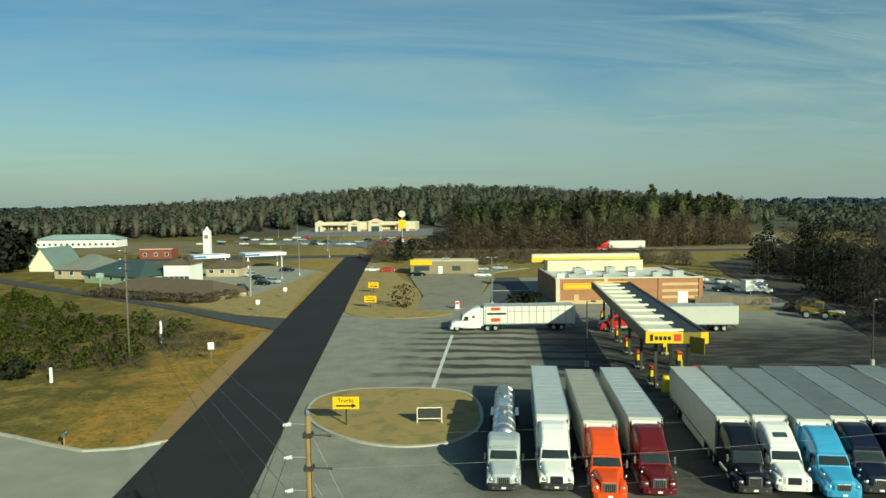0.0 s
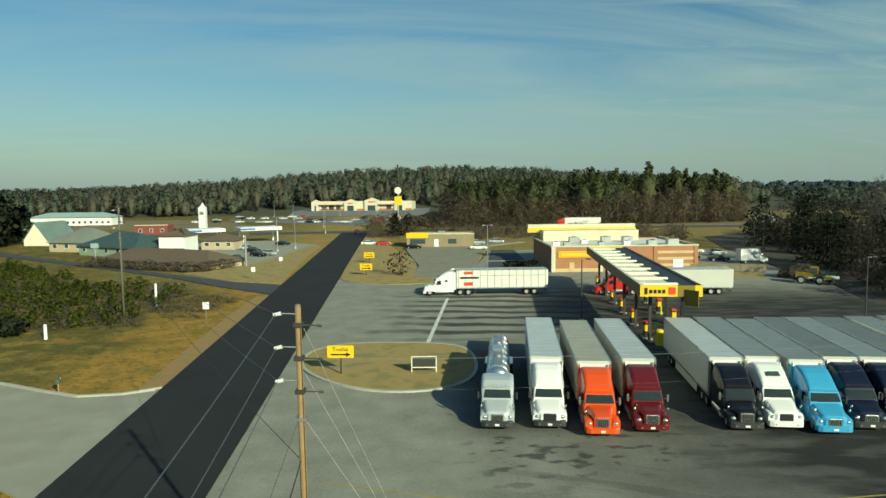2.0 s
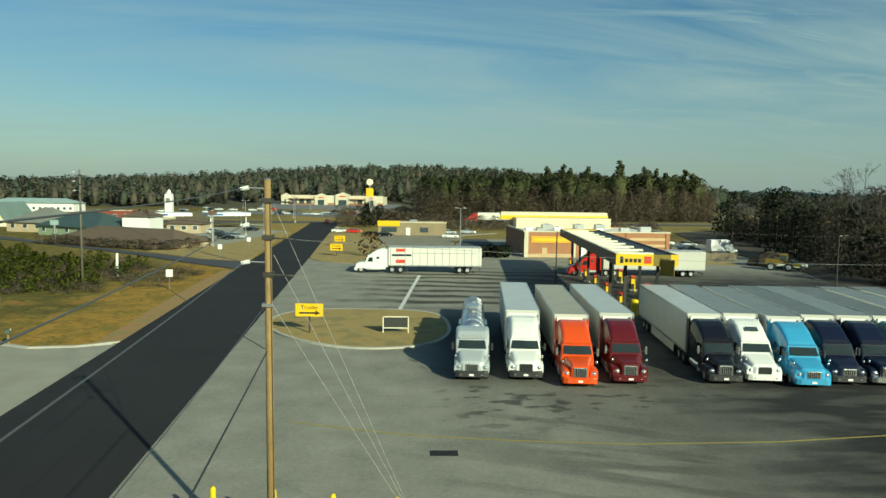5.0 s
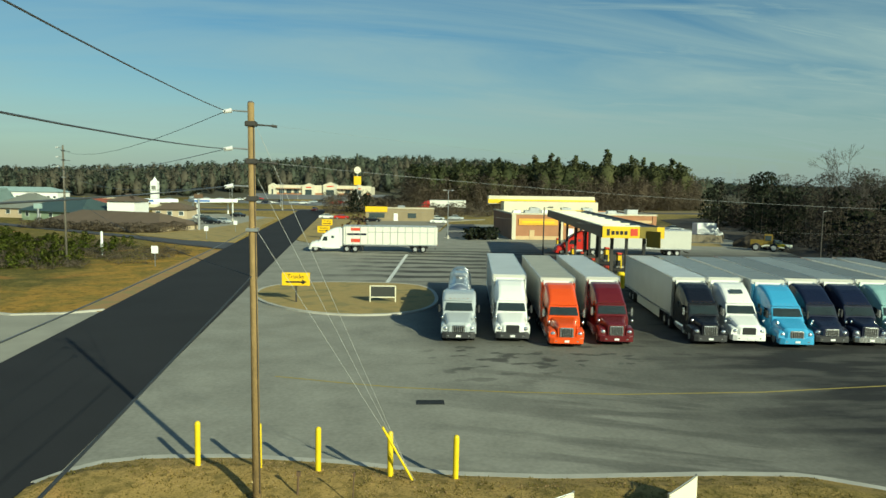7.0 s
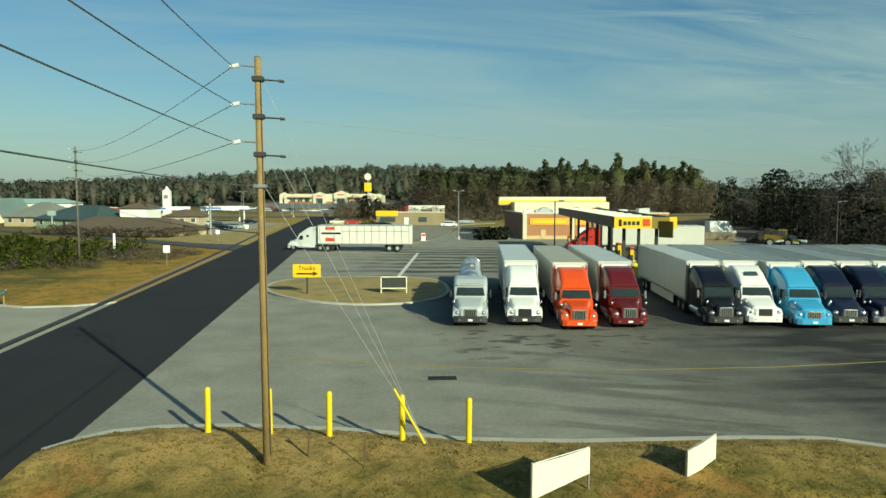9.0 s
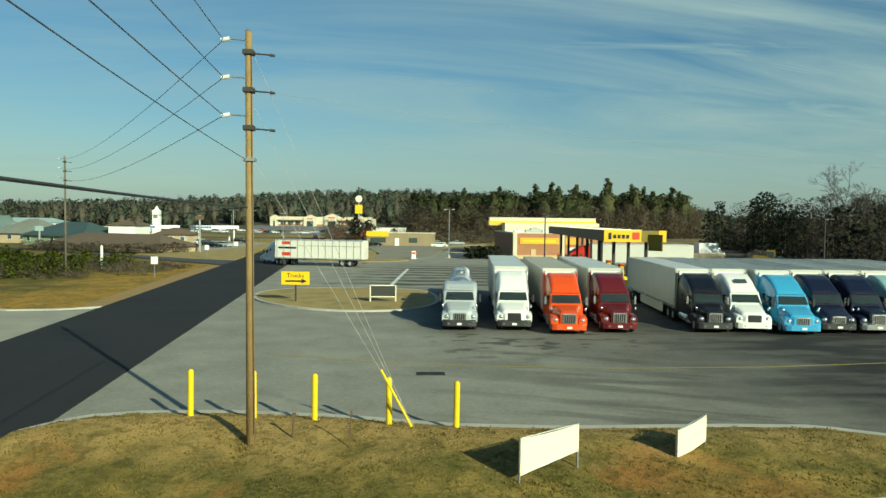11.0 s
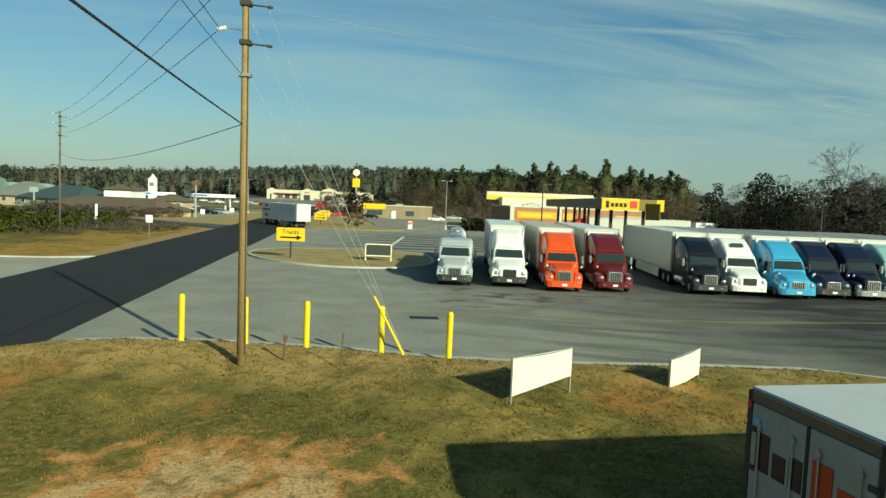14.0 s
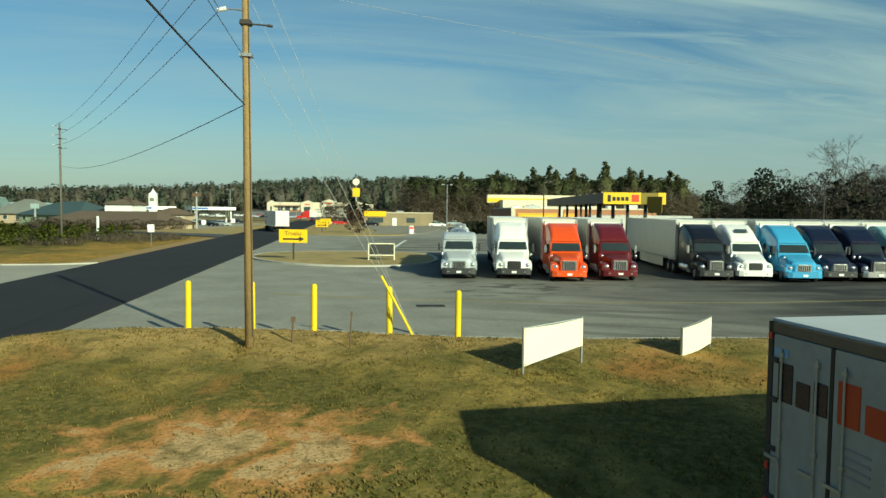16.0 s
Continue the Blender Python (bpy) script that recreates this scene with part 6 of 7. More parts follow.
def pine_tree(x, y, h, seed):
    t = thing("pine_tree", pose(x, y, land(x, y)), "tall pine with a bare trunk and a clumped green crown", "tree", "tall pines")
    part("trunk", T((0, 0, -0.5), (0.2, 0, h * 0.96), 0.3, 0.1, n=8), M["bark"], t)
    rnd = random.Random(seed)
    sp = []
    for k in range(9):
        u = k / 8
        a = rnd.random() * 6.28
        rr = (1.9 - 1.5 * u) * rnd.uniform(0.4, 1.0)
        sp.append((rr * math.cos(a), rr * math.sin(a), h * (0.62 + 0.34 * u) - 1.0, 2.2, 1.5 - 0.5 * u, 40, 0.5, 0.0, 0))
    o = leafy("crown", *foliage(sp, seed), M["pine"])
    o.parent = t


def bush(x, y, h, r, leaf, label, n=260, q=0.22):
    t = thing("bush", pose(x, y, zg(x, y) + 0.05), label, "bush", "bushes")
    bm = bmesh.new()
    for k in range(5):
        tube(bm, (0, 0, 0), (0.4 * r * math.cos(k * 1.3), 0.4 * r * math.sin(k * 1.3), h * 0.6), 0.05, 0.02, n=5)
    part("stems", bm, M["bark"], t)
    o = leafy("foliage", *foliage([(0, 0, 0, h, r, n, q, 0.05, 0)], int(abs(x * 7 + y))), leaf)
    o.parent = t


make_woods()
grass_tufts()
crest_rubble()
bare_tree(81, 120, 0, 20.0, "tall leafless tree rising above the dark thicket", 3)
bare_tree(87, 122, 0, 15.0, "leafless tree beside the taller bare tree", 8)
for i, (x, h) in enumerate(((62, 24), (71, 25.5), (84, 25), (96, 27.5), (99, 26), (118, 24.5), (128, 24), (134, 22.5), (46, 23), (30, 22), (76, 24), (108, 25))):
    pine_tree(x, 312 + (i * 7) % 18, h, 30 + i)
bush(-7.4, 134.1, 4.6, 2.2, M["red_bush"], "russet leafless bush on the verge", 260, 0.2)
for i in range(4):
    bush(14.2 + i * 1.6, 134.5 + (i % 2), 2.4, 1.3, M["pine_dark"], "dark green shrub beside the store corner", 200, 0.25)
bush(-51.3, 81.2, 2.2, 1.5, M["pine_dark"], "dark round evergreen bush in the field", 300, 0.25)


# ---- buildings to the west and north ----
def hip_roof(x0, x1, y0, y1, z0, z1, inset):
    bm = bmesh.new()
    a = [bm.verts.new(p) for p in ((x0, y0, z0), (x1, y0, z0), (x1, y1, z0), (x0, y1, z0))]
    ym = (y0 + y1) / 2
    r = [bm.verts.new((x0 + inset, ym, z1)), bm.verts.new((x1 - inset, ym, z1))]
    bm.faces.new((a[0], a[1], r[1], r[0]))
    bm.faces.new((a[2], a[3], r[0], r[1]))
    bm.faces.new((a[1], a[2], r[1]))
    bm.faces.new((a[3], a[0], r[0]))
    bm.faces.new(a[::-1])
    return bm


def house(name, x, y, ang, w, d, h, roof_h, wall, roof, label, category="building", over=0.7, inset=None, windows=0, door=True, zoff=0.0, flat=False):
    t = thing(name, pose(x, y, zg(x, y) + zoff, 0, 0, ang), label, category)
    W = 0.25
    part("front_wall", B(0, w, 0, W, -0.5, h), wall, t)
    part("rear_wall", B(0, w, d - W, d, -0.5, h), wall, t)
    part("side_wall", B(0, W, W, d - W, -0.5, h), wall, t)
    part("side_wall", B(w - W, w, W, d - W, -0.5, h), wall, t)
    if flat:
        part("roof", B(W, w - W, W, d - W, h - 0.5, h - 0.25), roof, t)
        part("parapet_cap", B(-0.1, w + 0.1, -0.1, 0.35, h, h + 0.25), M["stucco"], t)
    else:
        part("roof", hip_roof(-over, w + over, -over, d + over, h, h + roof_h, (d / 2 + over) if inset is None else inset), roof, t)
    for i in range(windows):
        px = w * (i + 0.5) / windows
        wn_ = part("window", B(px - 0.7, px + 0.7, -0.05, 0.02, 0.9, 2.2), M["white"], t)
        part("pane", B(px - 0.6, px + 0.6, -0.065, -0.045, 1.0, 2.1), M["glass"], wn_)
    return t


M["roof_brown"] = mat("brown_shingles", (0.125, 0.09, 0.06), 0.9, var=0.2, scale=0.3, fine=3)
M["roof_green"] = mat("dark_green_metal_roof", (0.055, 0.085, 0.08), 0.55, var=0.15, scale=0.3)
M["roof_grey"] = mat("grey_green_shingles", (0.19, 0.20, 0.17), 0.85, var=0.2, scale=0.3)
M["roof_teal"] = mat("pale_teal_roof", (0.30, 0.40, 0.38), 0.6, var=0.15, scale=0.3)
M["wall_tan"] = mat("tan_render", (0.45, 0.36, 0.24), 0.85, var=0.15, scale=0.4)
M["wall_green"] = mat("pale_green_wall", (0.30, 0.38, 0.25), 0.85, var=0.15)
M["blue_fascia"] = mat("blue_fascia", (0.04, 0.12, 0.35), 0.5)

house("motel", -79.9, 161.8, -27.0, 34.8, 11.3, 2.09, 2.50, M["wall_tan"], M["roof_brown"], "low motel wing with a wide brown hipped roof", windows=9, zoff=-0.9)
house("motel_wing", -97.3, 186.1, -30.0, 23.5, 13.9, 2.43, 3.48, M["wall_green"], M["roof_green"], "motel wing with a dark green hipped roof", windows=5)
house("lodge", -111.3, 196.6, -14.0, 15.7, 13.0, 2.52, 4.00, M["wall_tan"], M["roof_grey"], "lodge with a grey-green shingled roof", windows=4)
t = thing("gabled_house", pose(-132.1, 219.2, 0.0, 0, 0, -8), "white house whose steep gable faces the road", "house")
bm = bmesh.new()
vs = [bm.verts.new(p) for p in ((0, 0, -0.5), (8.4, 0, -0.5), (8.4, 0, 1.6), (4.2, 0, 7.2), (0, 0, 1.6))]
bm.faces.new(vs)
r = bmesh.ops.extrude_face_region(bm, geom=bm.faces[:])
bmesh.ops.translate(bm, verts=[v for v in r["geom"] if isinstance(v, bmesh.types.BMVert)], vec=(0, 14, 0))
bmesh.ops.recalc_face_normals(bm, faces=bm.faces)
part("gable_body", bm, M["banner"], t)
for sx in (-1, 1):
    bm = bmesh.new()
    quad(bm, (4.2, -0.4, 7.4), (4.2 + sx * 4.7, -0.4, 1.2), (4.2 + sx * 4.7, 14.4, 1.2), (4.2, 14.4, 7.4))
    bmesh.ops.solidify(bm, geom=bm.faces[:], thickness=0.15)
    part("roof", bm, M["roof_teal"], t)
house("hotel", -201.7, 340.9, 0.0, 40.0, 12.2, 4.00, 2.26, M["white"], M["roof_teal"], "long white hotel with a pale teal roof", windows=14)
house("inn", -165.2, 252.2, -10.0, 20.9, 10.4, 3.30, 2.09, M["white"], M["roof_teal"], "white inn with a pale teal roof", windows=7)
house("diner", -72.6, 178.6, -3.0, 6.8, 8.7, 5.3, 1.8, M["white"], M["roof_brown"], "white diner with columns and a brown hipped roof", windows=5)
t = thing("clock_tower", pose(-95.6, 280.1, 0.0, 0, 0, 0), "slim white tower with an arched top", "tower")
part("shaft", B(-1.35, 1.35, -1.35, 1.35, -0.5, 8.6, bev=0.1), M["white"], t)
part("belfry", loft([(-1.3, 1.3, 8.5, 10.2, .5), (1.3, 1.3, 8.5, 10.2, .5)]), M["white"], t)
part("spire_cap", T((0, 0, 10.1), (0, 0, 11.8), 1.15, 0.12, n=16), M["white"], t)
part("louvre", B(-0.8, 0.8, -1.47, -1.34, 6.9, 8.3), M["roof_grey"], t)
part("plinth", B(-1.8, 1.8, -1.8, 1.8, -0.5, 1.0), M["stucco"], t)
house("shop_tan", -67.8, 196.6, -4.0, 9.6, 7.8, 2.61, 1.91, M["wall_tan"], M["roof_brown"], "small tan shop with a brown roof", windows=3)
house("brick_store", -117.3, 266.1, 6.0, 12.2, 8.7, 3.48, 0.00, M["brick_dark"], M["roof_membrane"], "long red brick store with a flat roof", windows=3, flat=True)
for x, y, w, lab in ((-62.6, 218.3, 13.4, "white filling station canopy with a blue fascia"), (-76.5, 211.4, 11, "white filling station canopy beside the diner")):
    t = thing("station_canopy", pose(x, y, zg(x, y), 0, 0, 30), lab, "canopy", "station canopies")
    part("roof_slab", B(0, w, 0, 8, 3.9, 4.9, bev=0.05), M["white"], t)
    part("fascia_band", B(-0.03, w * 0.35, -0.04, 0.02, 4.1, 4.7), M["blue_fascia"], t)
    for px in (1.2, w - 1.2):
        for py in (1.5, 6.5):
            part("column", B(px - 0.2, px + 0.2, py - 0.2, py + 0.2, 0, 3.9), M["white"], t)


def supermarket():
    t = thing("supermarket", pose(-81, 441, 2.6, 0, 0, -2), "long cream supermarket with gabled entrances and arcades", "building")
    part("front_wall", B(0, 64, 0, 0.4, -2.8, 6.0), M["stucco"], t)
    part("rear_wall", B(0, 64, 34.6, 35, -2.8, 5.2), M["stucco"], t)
    part("side_wall", B(0, 0.4, 0.4, 34.6, -2.8, 5.2), M["stucco"], t)
    part("side_wall", B(63.6, 64, 0.4, 34.6, -2.8, 5.2), M["stucco"], t)
    part("roof", B(0.4, 63.6, 0.4, 34.6, 4.6, 4.9), M["roof_membrane"], t)
    part("brick_base", B(0, 64, -0.1, 0.0, 0, 1.2), M["brick"], t)
    for x0, x1, h in ((0, 5, 7.0), (21, 29, 7.2), (34, 43, 8.0), (53, 60, 6.8)):
        bm = bmesh.new()
        vs = [bm.verts.new(p) for p in ((x0, -1.2, 0), (x1, -1.2, 0), (x1, -1.2, h - 1.6), ((x0 + x1) / 2, -1.2, h), (x0, -1.2, h - 1.6))]
        bm.faces.new(vs)
        r = bmesh.ops.extrude_face_region(bm, geom=bm.faces[:])
        bmesh.ops.translate(bm, verts=[v for v in r["geom"] if isinstance(v, bmesh.types.BMVert)], vec=(0, 6, 0))
        bmesh.ops.recalc_face_normals(bm, faces=bm.faces)
        g = part("entrance_gable", bm, M["stucco"], t)
        part("entrance_sign", B(x0 + 2.4, x1 - 2.4, -1.3, -1.2, h - 2.9, h - 2.2), M["sign_red"], g)
        part("entrance_glass", B(x0 + 2, x1 - 2, -1.28, -1.2, 0, 3.2), M["glass"], g)
    for i in range(12):
        x = 6.5 + i * 4.6
        if 18 < x < 44 or x > 50:
            continue
        part("shop_window", B(x, x + 3.0, -0.12, 0.0, 0.6, 3.4), M["glass"], t)
    part("arcade_roof", B(5, 21, -2.6, 0.0, 3.7, 4.0), M["brick"], t)
    part("arcade_roof", B(43, 53, -2.6, 0.0, 3.7, 4.0), M["brick"], t)


bm = bmesh.new()
tv = [bm.verts.new(p) for p in ((-92, 418, -0.3), (-6, 414, -0.3), (-6, 434, 2.62), (-92, 437, 2.62), (-92, 486, 2.62), (-6, 486, 2.62))]
bm.faces.new((tv[0], tv[1], tv[2], tv[3]))
bm.faces.new((tv[3], tv[2], tv[5], tv[4]))
tagged(part("shop_terrace", bm, M["shop_paving"], None), "paved rise on which the supermarket stands", "pavement", kind="structure")
supermarket()
M["tan_block"] = mat("dull_tan_block", (0.27, 0.215, 0.13), 0.85, var=0.2, scale=0.5, fine=6)
t = thing("fast_food_restaurant", pose(-9, 198, 0.05, 0, 0, -2), "low brick fast-food restaurant with a yellow fascia", "building")
part("front_wall", B(0, 19.5, 0, 0.3, 0, 3.6), M["tan_block"], t)
part("side_wall", B(0, 0.3, 0.3, 11, 0, 3.6), M["tan_block"], t)
part("side_wall", B(19.2, 19.5, 0.3, 11, 0, 3.6), M["tan_block"], t)
part("rear_wall", B(0, 19.5, 11, 11.3, 0, 3.6), M["tan_block"], t)
part("roof", B(0.3, 19.2, 0.3, 11, 3.1, 3.3), M["roof_membrane"], t)
part("yellow_fascia", B(-0.1, 6.2, -0.2, 0.0, 2.6, 4.1), M["sign_yellow"], t)
part("parapet_cap", B(6.2, 19.6, -0.1, 0.4, 3.6, 3.85), M["stucco"], t)
part("roof_unit", B(9, 11, 4, 6, 3.3, 4.3), M["steel"], t)
part("window", B(1.0, 5.4, -0.06, 0.0, 0.9, 2.3), M["glass"], t)
part("window", B(12.0, 14.4, -0.06, 0.0, 0.9, 2.3), M["glass"], t)
part("door", B(8.0, 9.2, -0.06, 0.0, 0.0, 2.2), M["white"], t)


def pylon_sign(x, y, h, label, panels):
    t = thing("pylon_sign", pose(x, y, zg(x, y)), label, "sign", "pylon signs")
    part("mast", T((0, 0, -0.3), (0, 0, h), 0.30, 0.22, n=12), M["steel"], t)
    for z, w, hh, m_, rd in panels:
        if rd:
            part("round_panel", T((0, -0.25, z), (0, 0.25, z), w / 2, n=20), m_, t)
        else:
            part("panel", B(-w / 2, w / 2, -0.25, 0.25, z - hh / 2, z + hh / 2, bev=0.05), m_, t)


pylon_sign(-16.7, 289, 16.5, "very tall roadside mast with round, square and small panels", ((15.9, 2.8, 2.8, M["banner"], True), (11.6, 3.0, 3.6, M["sign_yellow"], False), (4.6, 2.0, 2.0, M["white"], True)))
pylon_sign(-79.0, 158.0, 5.2, "roadside mast with a pale blue panel near the motel", ((4.6, 1.7, 1.1, M["roof_teal"], False),))
pylon_sign(-43.0, 153.5, 8.0, "mast sign at the motel car park", ((7.4, 1.8, 0.9, M["fascia_brown"], False),))
for x, y in ((-30, 340), (-58, 352), (-80, 380), (-100, 420), (-60, 420), (-36, 400), (-50, 300), (-43, 262), (-44, 188), (-41, 197)):
    lamp_post(x, y, 9.5, "tall grey car park lamp post on a concrete base")
for x, y in ((-14.0, 134.0), (-15.7, 157.1)):
    truck_sign(x, y, -4.0, 2.4, 1.3, 1.0)


def small_sign(x, y, h, w, hh, label):
    t = thing("road_sign", pose(x, y, zg(x, y), 0, 0, 0), label, "sign", "road signs")
    part("post", B(-0.04, 0.04, 0, 0.08, -0.3, h), M["steel"], t)
    part("plate", B(-w / 2, w / 2, -0.03, 0.0, h - hh, h, bev=0.01), M["white"], t)


small_sign(-30.5, 89.6, 2.5, 0.85, 0.95, "white square road sign on a post beside the road")
small_sign(-35.2, 130.5, 2.4, 0.8, 0.9, "small white road sign at the side street")
small_sign(-34.3, 149.6, 2.4, 0.8, 0.9, "small white road sign on the motel verge")
for x, y, h, lab in ((-42.3, 102.3, 3.2, "white-topped marker post in the field"), (-46.1, 79.6, 1.6, "white utility marker in the field")):
    t = thing("marker_post", pose(x, y, zg(x, y)), lab, "post", "marker posts")
    part("shaft", T((0, 0, -0.2), (0, 0, h), 0.2, 0.18, n=10), M["white"], t)
    part("cap", T((0, 0, h), (0, 0, h + 0.12), 0.22, 0.1, n=10), M["white"], t)
t = thing("mailbox", pose(-32.4, 57.4, 0.0, 0, 0, 20), "dark rural mailbox on a post at the driveway", "mailbox")
part("post", B(-0.06, 0.06, -0.06, 0.06, -0.2, 1.0), M["wood_pole"], t)
part("box", loft([(-0.32, 0.16, 1.0, 1.32, .14), (0.32, 0.16, 1.0, 1.32, .14)]), M["roof_green"], t)
part("flag", B(0.17, 0.19, -0.1, 0.05, 1.2, 1.4), M["white"], t)
t = thing("mailbox", pose(-32.1, 46.9, 0.0, 0, 0, -20), "dark rural mailbox beside the concrete driveway", "mailbox")
part("post", B(-0.06, 0.06, -0.06, 0.06, -0.2, 1.0), M["wood_pole"], t)
part("box", loft([(-0.32, 0.18, 1.0, 1.4, .14), (0.32, 0.18, 1.0, 1.4, .14)]), M["dark_steel"], t)


# ---- cars and machines ----
def car(x, y, ang, paint, label, kind="sedan", z=None):
    m = pose(x, y, (zg(x, y) if z is None else z) + 0.06, 0, 0, ang)
    t = thing("car" if kind != "van" else "box_van", m, label, "car" if kind != "van" else "van", "parked cars")
    P = PAINT[paint]
    if kind == "van":
        part("cargo_box", B(-1.1, 1.1, 1.9, 6.4, 0.7, 3.1, bev=0.04), M["white"], t)
        part("cab", loft([(0.1, 0.85, 0.4, 1.15, .15), (0.9, 0.95, 0.4, 1.3, .15), (1.35, 0.95, 0.4, 2.1, .2), (2.0, 0.95, 0.4, 2.15, .2)]), P, t)
        part("windscreen", B(-0.8, 0.8, 1.0, 1.25, 1.35, 1.95), M["glass"], t)
        wy = (1.0, 5.2)
    else:
        top_z = 1.42 if kind == "sedan" else 1.75
        part("body", loft([(0.0, 0.78, 0.35, 0.75, .12), (0.25, 0.86, 0.28, 0.85, .12), (1.3, 0.9, 0.26, 0.95, .14), (3.6, 0.9, 0.26, 1.0, .14), (4.3, 0.86, 0.3, 0.98, .14), (4.55, 0.8, 0.4, 0.85, .12)]), P, t)
        part("cabin", loft([(1.15, 0.74, 0.85, 0.95, .05), (1.85, 0.70, 0.85, top_z, .15), (3.2, 0.70, 0.85, top_z, .15), (4.1, 0.74, 0.85, 0.98, .05)]), M["glass"], t)
        part("roof_panel", loft([(1.8, 0.68, top_z - 0.05, top_z + 0.015, .03), (3.2, 0.68, top_z - 0.05, top_z + 0.015, .03)]), P, t)
        wy = (0.9, 3.6)
    for sx in (-1, 1):
        part("headlight", B(sx * 0.6 - 0.14, sx * 0.6 + 0.14, -0.02, 0.1, 0.58, 0.72), M["lamp"], t)
        for w in wy:
            wheel(t, sx * 0.82, w, 0.33, 0.22)
    return t


for i, (x, y, a, p) in enumerate(((60.5, 157, 80, "black"), (65.5, 153, 85, "navy"), (70.5, 166, 70, "white"), (56.5, 168, 90, "silver"), (67.0, 172, 85, "white"), (61.0, 175, 85, "silver"))):
    car(x, y, a, p, "%s car parked beside the store" % {"black": "black", "navy": "dark blue", "white": "white", "silver": "silver"}[p])
car(72.0, 149.0, 95, "white", "white box van parked at the lot's edge", "van")
for i, (x, y, a, p) in enumerate(((-43.9, 174.0, 60, "black"), (-42.1, 177.0, 60, "silver"), (-46.9, 163.5, 40, "navy"), (-48.6, 186.1, 60, "black"), (-52.1, 193.1, 60, "white"), (-57.3, 201.8, 60, "silver"), (-45.2, 208.7, 70, "black"), (-62.6, 214.0, 80, "white"))):
    car(x, y, a, p, "%s car parked by the motel" % {"black": "black", "navy": "dark blue", "white": "white", "silver": "silver"}[p])
rnd = random.Random(9)
for i in range(34):
    u, v = rnd.random(), rnd.randrange(4)
    x, y = -122 + 100 * u, 352 + v * 20 - 18 * u + rnd.uniform(-1, 1)
    p = rnd.choice(["white", "silver", "black", "navy", "red", "white"])
    car(x, y, 80 + rnd.choice([0, 180]), p, "%s car in the supermarket car park" % {"black": "black", "navy": "dark blue", "white": "white", "silver": "silver", "red": "red"}[p])
for x, y, a, p in ((-4.5, 192, 80, "black"), (-14.0, 205, 85, "red"), (-18.5, 206, 85, "white"), (14.0, 205, 80, "silver"), (13.5, 188, 85, "white"), (20.0, 208, 80, "silver"), (-31.0, 258, -5, "maroon")):
    car(x, y, a, p, "%s car near the fast-food restaurant" % {"black": "black", "red": "red", "white": "white", "silver": "silver", "maroon": "dark red"}[p])


# machine yellow darkened for dirt and for the thicket's shade, both in the colour
M["loader_yellow"] = mat("dirty_shaded_yellow", (0.20, 0.135, 0.02), 0.8, var=0.35)


def loader(x, y, ang):
    t = thing("wheel_loader", pose(x, y, 0.0, 0, 0, ang), "yellow wheel loader parked by the thicket", "loader")
    part("engine_hood", B(-0.8, 0.8, 0.6, 2.8, 1.0, 2.0, bev=0.1), M["loader_yellow"], t)
    c = part("cab", B(-0.7, 0.7, -0.8, 0.6, 1.2, 3.0, bev=0.08), M["loader_yellow"], t)
    part("cab_glass", B(-0.72, 0.72, -0.6, 0.4, 1.9, 2.75), M["glass"], c)
    part("bucket", loft([(-3.4, 1.3, 0.3, 0.5, .05), (-2.7, 1.3, 0.2, 1.2, .2)]), M["dark_steel"], t)
    for sx in (-1, 1):
        part("lift_arm", B(sx * 0.6 - 0.1, sx * 0.6 + 0.1, -2.8, -0.6, 0.9, 1.3), M["yellow"], t)
        for wy in (-1.0, 1.8):
            wheel(t, sx * 0.95, wy, 0.72, 0.5)


loader(65.0, 117.0, 60)
t = thing("dirt_heap", pose(67.0, 124.5, 0), "dark heap of rubble beside the thicket", "heap")
bm = bmesh.new()
bmesh.ops.create_icosphere(bm, subdivisions=3, radius=1.0)
for v in bm.verts:
    v.co = Vector((v.co.x * 4.2, v.co.y * 2.6, max(v.co.z, -0.1) * 2.6)) * (1 + 0.25 * noise.noise(v.co * 2.2))
part("mound", bm, M["leaf_litter"], t)
t = thing("old_pickup", pose(70.5, 119.0, 0.0, 0, 0, 75), "faded pale pickup beside the rubble heap", "pickup", "parked cars")
part("body", loft([(0.0, 0.85, 0.45, 1.0, .12), (1.5, 0.95, 0.4, 1.1, .12), (5.2, 0.95, 0.45, 1.05, .08)]), PAINT["cream"], t)
part("cab", loft([(1.4, 0.8, 1.0, 1.15, .05), (1.9, 0.75, 1.0, 1.8, .12), (3.0, 0.75, 1.0, 1.8, .12), (3.2, 0.8, 1.0, 1.15, .05)]), M["glass"], t)
for sx in (-1, 1):
    for wy in (0.95, 4.1):
        wheel(t, sx * 0.84, wy, 0.38, 0.25)

# red tractor and white trailer standing across the far fuel lane
m = pose(25.0, 108.0, 0.055, 0, 0, -92)
tractor(m, "red", "red sleeper tractor fuelling under the canopy", group="fuelling trucks")
trailer(m @ pose(0, 5.35, 0), "white box trailer standing across the fuel lane", group="fuelling trailers", roof="roof_bright")


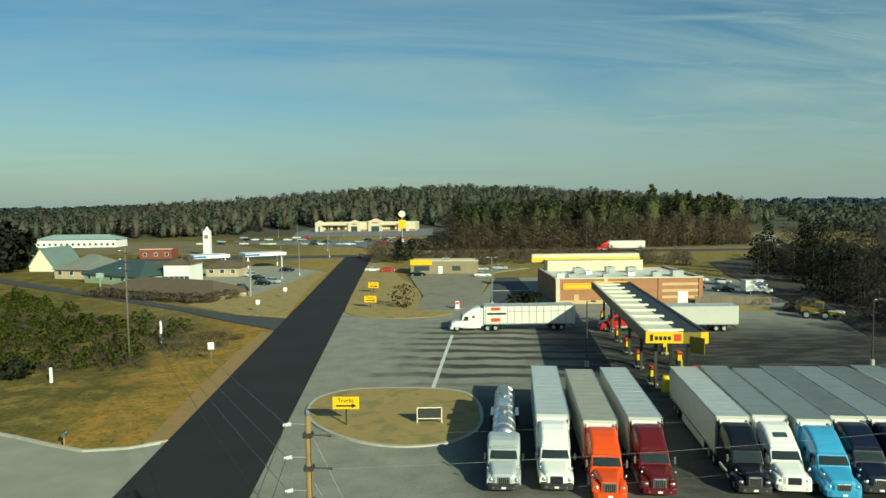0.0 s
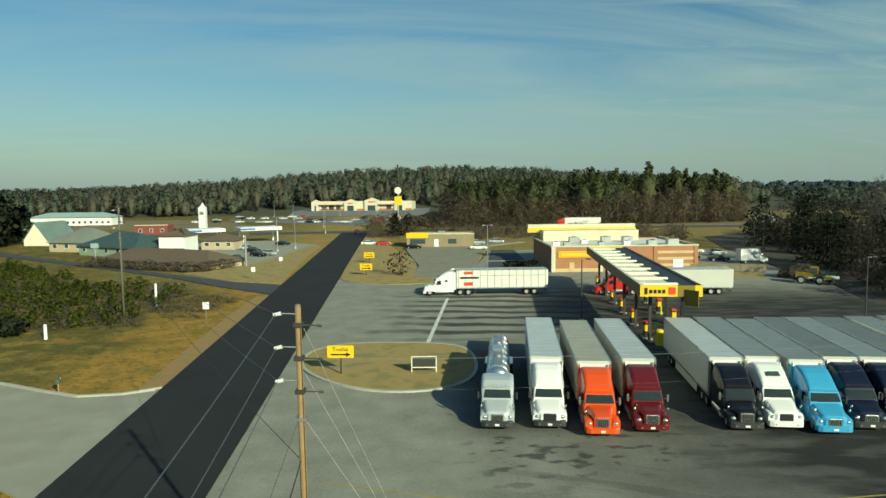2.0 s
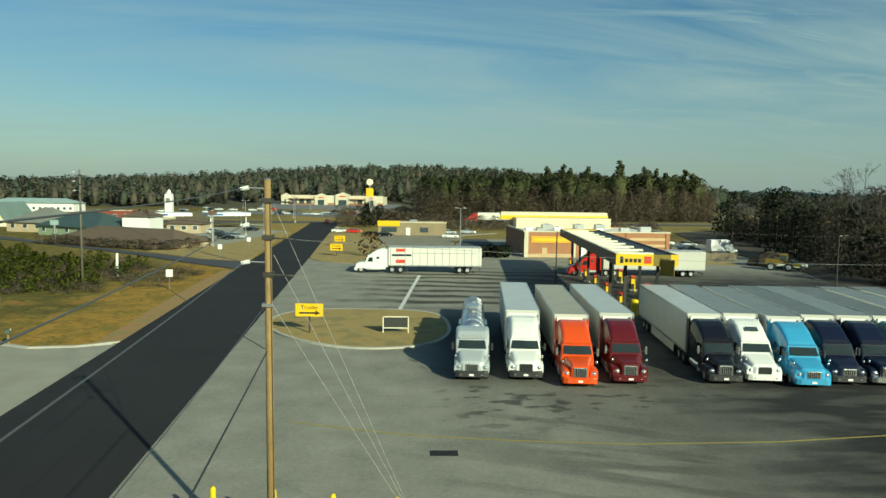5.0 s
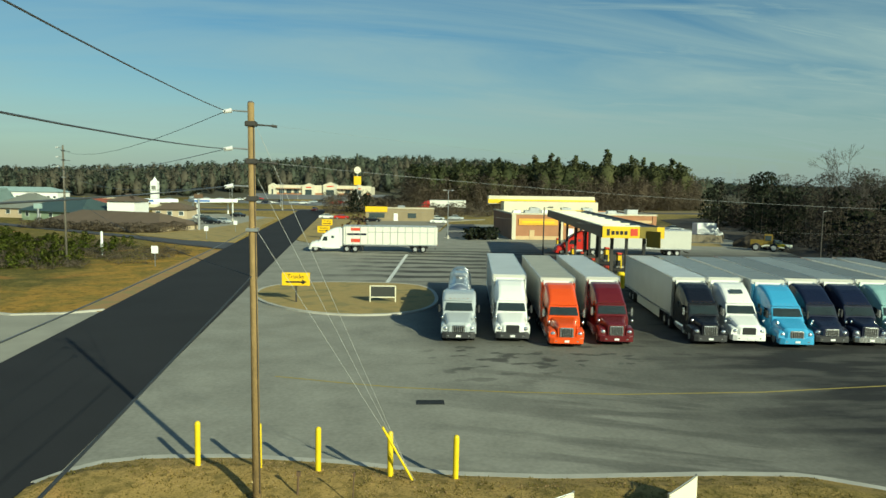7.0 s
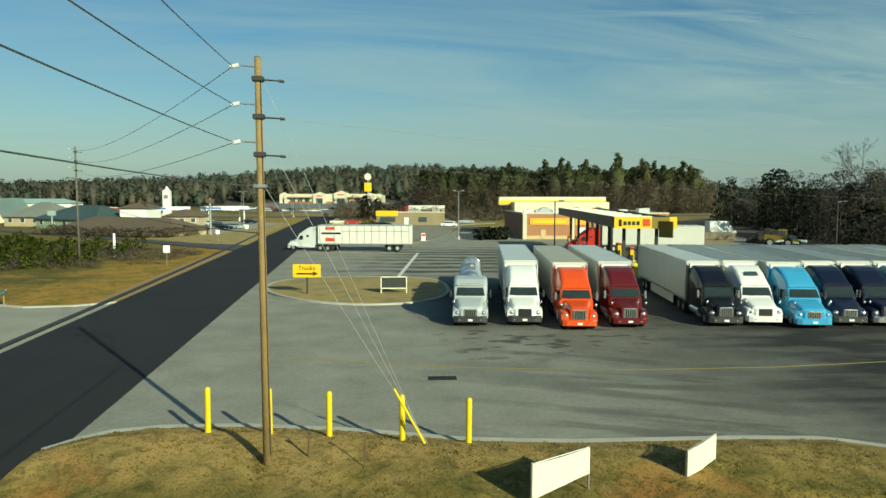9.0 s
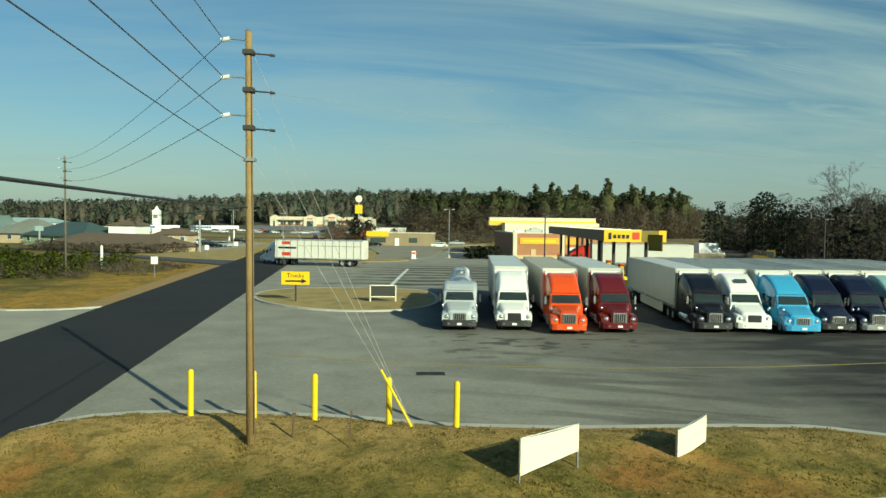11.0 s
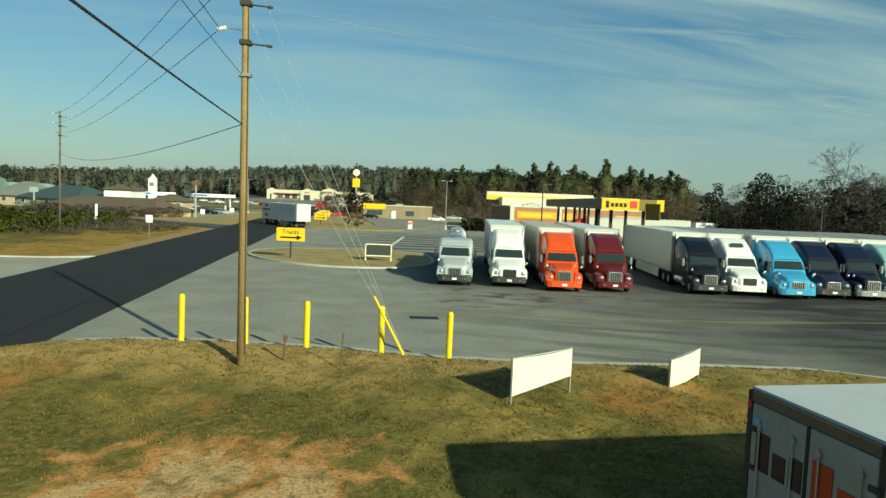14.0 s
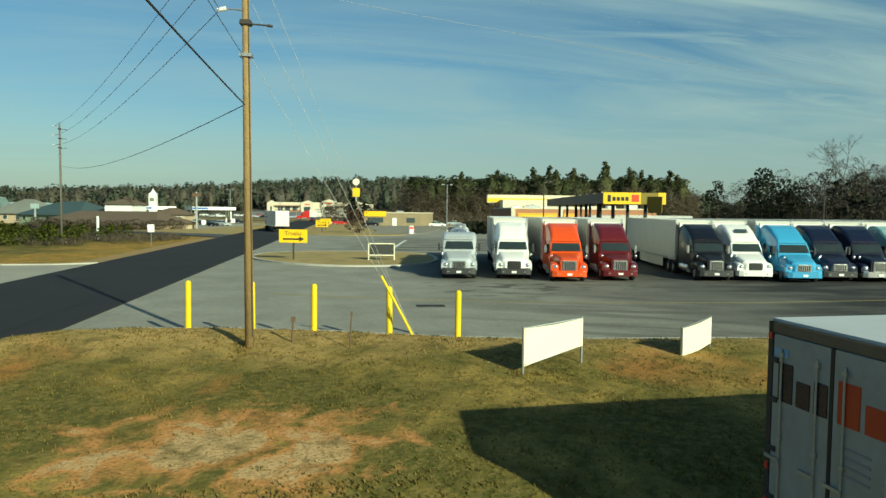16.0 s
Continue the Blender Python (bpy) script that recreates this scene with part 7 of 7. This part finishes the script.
def plank_fence():
    a, b = Vector((50.5, 135.5, 0)), Vector((64.5, 132.5, 0))
    t = thing("plank_fence", pose(a.x, a.y, 0.05, 0, 0, math.degrees(math.atan2(b.y - a.y, b.x - a.x))), "weathered grey-tan plank fence behind the grass strip", "fence")
    L = (b - a).length
    for z in (0.35, 1.2):
        part("rail", B(0, L, 0.03, 0.09, z, z + 0.1), M["fence_wood"], t)
    for i in range(7):
        part("post", B(i * L / 6 - 0.05, i * L / 6 + 0.05, 0.09, 0.19, -0.1, 1.6), M["fence_wood"], t)
    first = None
    for i in range(int(L / 0.3)):
        if first is None:
            first = part("plank", B(0, 0.26, -0.01, 0.02, 0.05, 1.5), M["fence_wood"], t)
        else:
            o = new("plank", first.data)
            o.parent = t
            o.matrix_local = pose(i * 0.3, 0, 0.03 * (i % 3))


M["fence_wood"] = mat("weathered_fence_wood", (0.22, 0.18, 0.12), 0.9, var=0.25, scale=2, fine=12, rnd=0.3)
plank_fence()
t = thing("air_station", pose(3.0, 131.5, 0.1, 0, 0, 15), "small white and red tyre air station on the island", "air pump")
part("cabinet", B(-0.4, 0.4, -0.3, 0.3, 0, 1.5, bev=0.05), M["white"], t)
part("red_panel", B(-0.34, 0.34, -0.34, -0.29, 0.9, 1.35), M["sign_red"], t)
part("plinth", B(-0.7, 0.7, -0.5, 0.5, -0.1, 0.12), M["kerb"], t)
part("hose_reel", T((0.4, 0, 0.9), (0.58, 0, 0.9), 0.25, n=14), M["sign_red"], t)


# ---- traffic that moves ----
ROAD_L = 14.6
TRACTOR = tractor(pose(1.6, 109, 0.06, 0, 0, -90), "white", "white sleeper tractor pulling out of the lot", grille="plastic", group="moving trucks")
VAN = trailer(pose(7, 109, 0.06, 0, 0, -90), "white ribbed trailer with red marks, being pulled out", ribs=13, length=ROAD_L, logo=True, group="moving trailers", side="moving_white", roof="roof_bright")
FAR_TRACTOR = tractor(pose(62, 281, 0.2, 0, 0, -90), "red", "red sleeper tractor driving along the cross road", group="moving trucks")
FAR_VAN = trailer(pose(68, 281, 0.2, 0, 0, -90), "white box trailer drawn along the cross road", length=14.6, group="moving trailers", side="moving_white", roof="roof_bright")


def unit(h):
    return Vector((-math.sin(radians(h)), math.cos(radians(h)), 0))


def motions():
    # seconds, rear of the trailer, its heading and the tractor's, in degrees west of north
    rows = [
        (0.0, 21.3, 109.6, 91.5, 90.0), (2.5, 16.8, 109.4, 91.0, 90.0), (3.5, 14.9, 109.4, 91.0, 90.0), (6.0, 8.9, 109.2, 90.0, 88.0),
        (7.0, 6.4, 109.1, 90.0, 86.0), (8.0, 3.6, 109.0, 88.5, 80.0), (9.2, 0.2, 108.8, 85.0, 66.0), (10.5, -3.6, 108.6, 79.0, 46.0),
        (11.0, -4.9, 108.8, 75.0, 38.0), (11.5, -6.2, 109.6, 68.0, 30.0), (12.0, -7.5, 110.6, 61.0, 22.0), (12.5, -9.0, 112.0, 54.0, 15.0),
        (13.0, -11.0, 114.3, 47.0, 10.0), (13.5, -13.2, 117.2, 40.0, 7.0), (14.0, -15.4, 120.4, 34.0, 5.0), (14.5, -17.3, 124.0, 29.0, 4.5), (15.0, -18.9, 127.4, 25.0, 4.0),
        (15.5, -20.3, 131.0, 21.5, 4.0), (16.0, -21.6, 134.8, 18.5, 4.0),
    ]
    van, trac = [], []
    for t, x, y, hv, ht in rows:
        rear = Vector((x, y, 0))
        front = rear + unit(hv) * ROAD_L
        pin = front - unit(hv) * 1.2
        nose = pin + unit(ht) * 6.55
        zv, zn = zg(front.x, front.y) + 0.10, zg(nose.x, nose.y) + 0.10
        van.append((t, pose(front.x, front.y, zv, 0, 0, 180 + hv)))
        trac.append((t, pose(nose.x, nose.y, zn, 0, 0, 180 + ht)))
    walk(VAN, van)
    walk(TRACTOR, trac)
    cross = [(0.0, 62.8), (1.5, 50.5), (2.5, 42.0), (3.5, 33.9), (7.0, 7.6), (11.0, -17.0), (14.5, -35.0), (16.0, -40.0)]
    walk(FAR_TRACTOR, [(t, pose(x, 281, 0.16, 0, 0, 270)) for t, x in cross])
    walk(FAR_VAN, [(t, pose(x + 5.35, 281, 0.16, 0, 0, 270)) for t, x in cross])


motions()
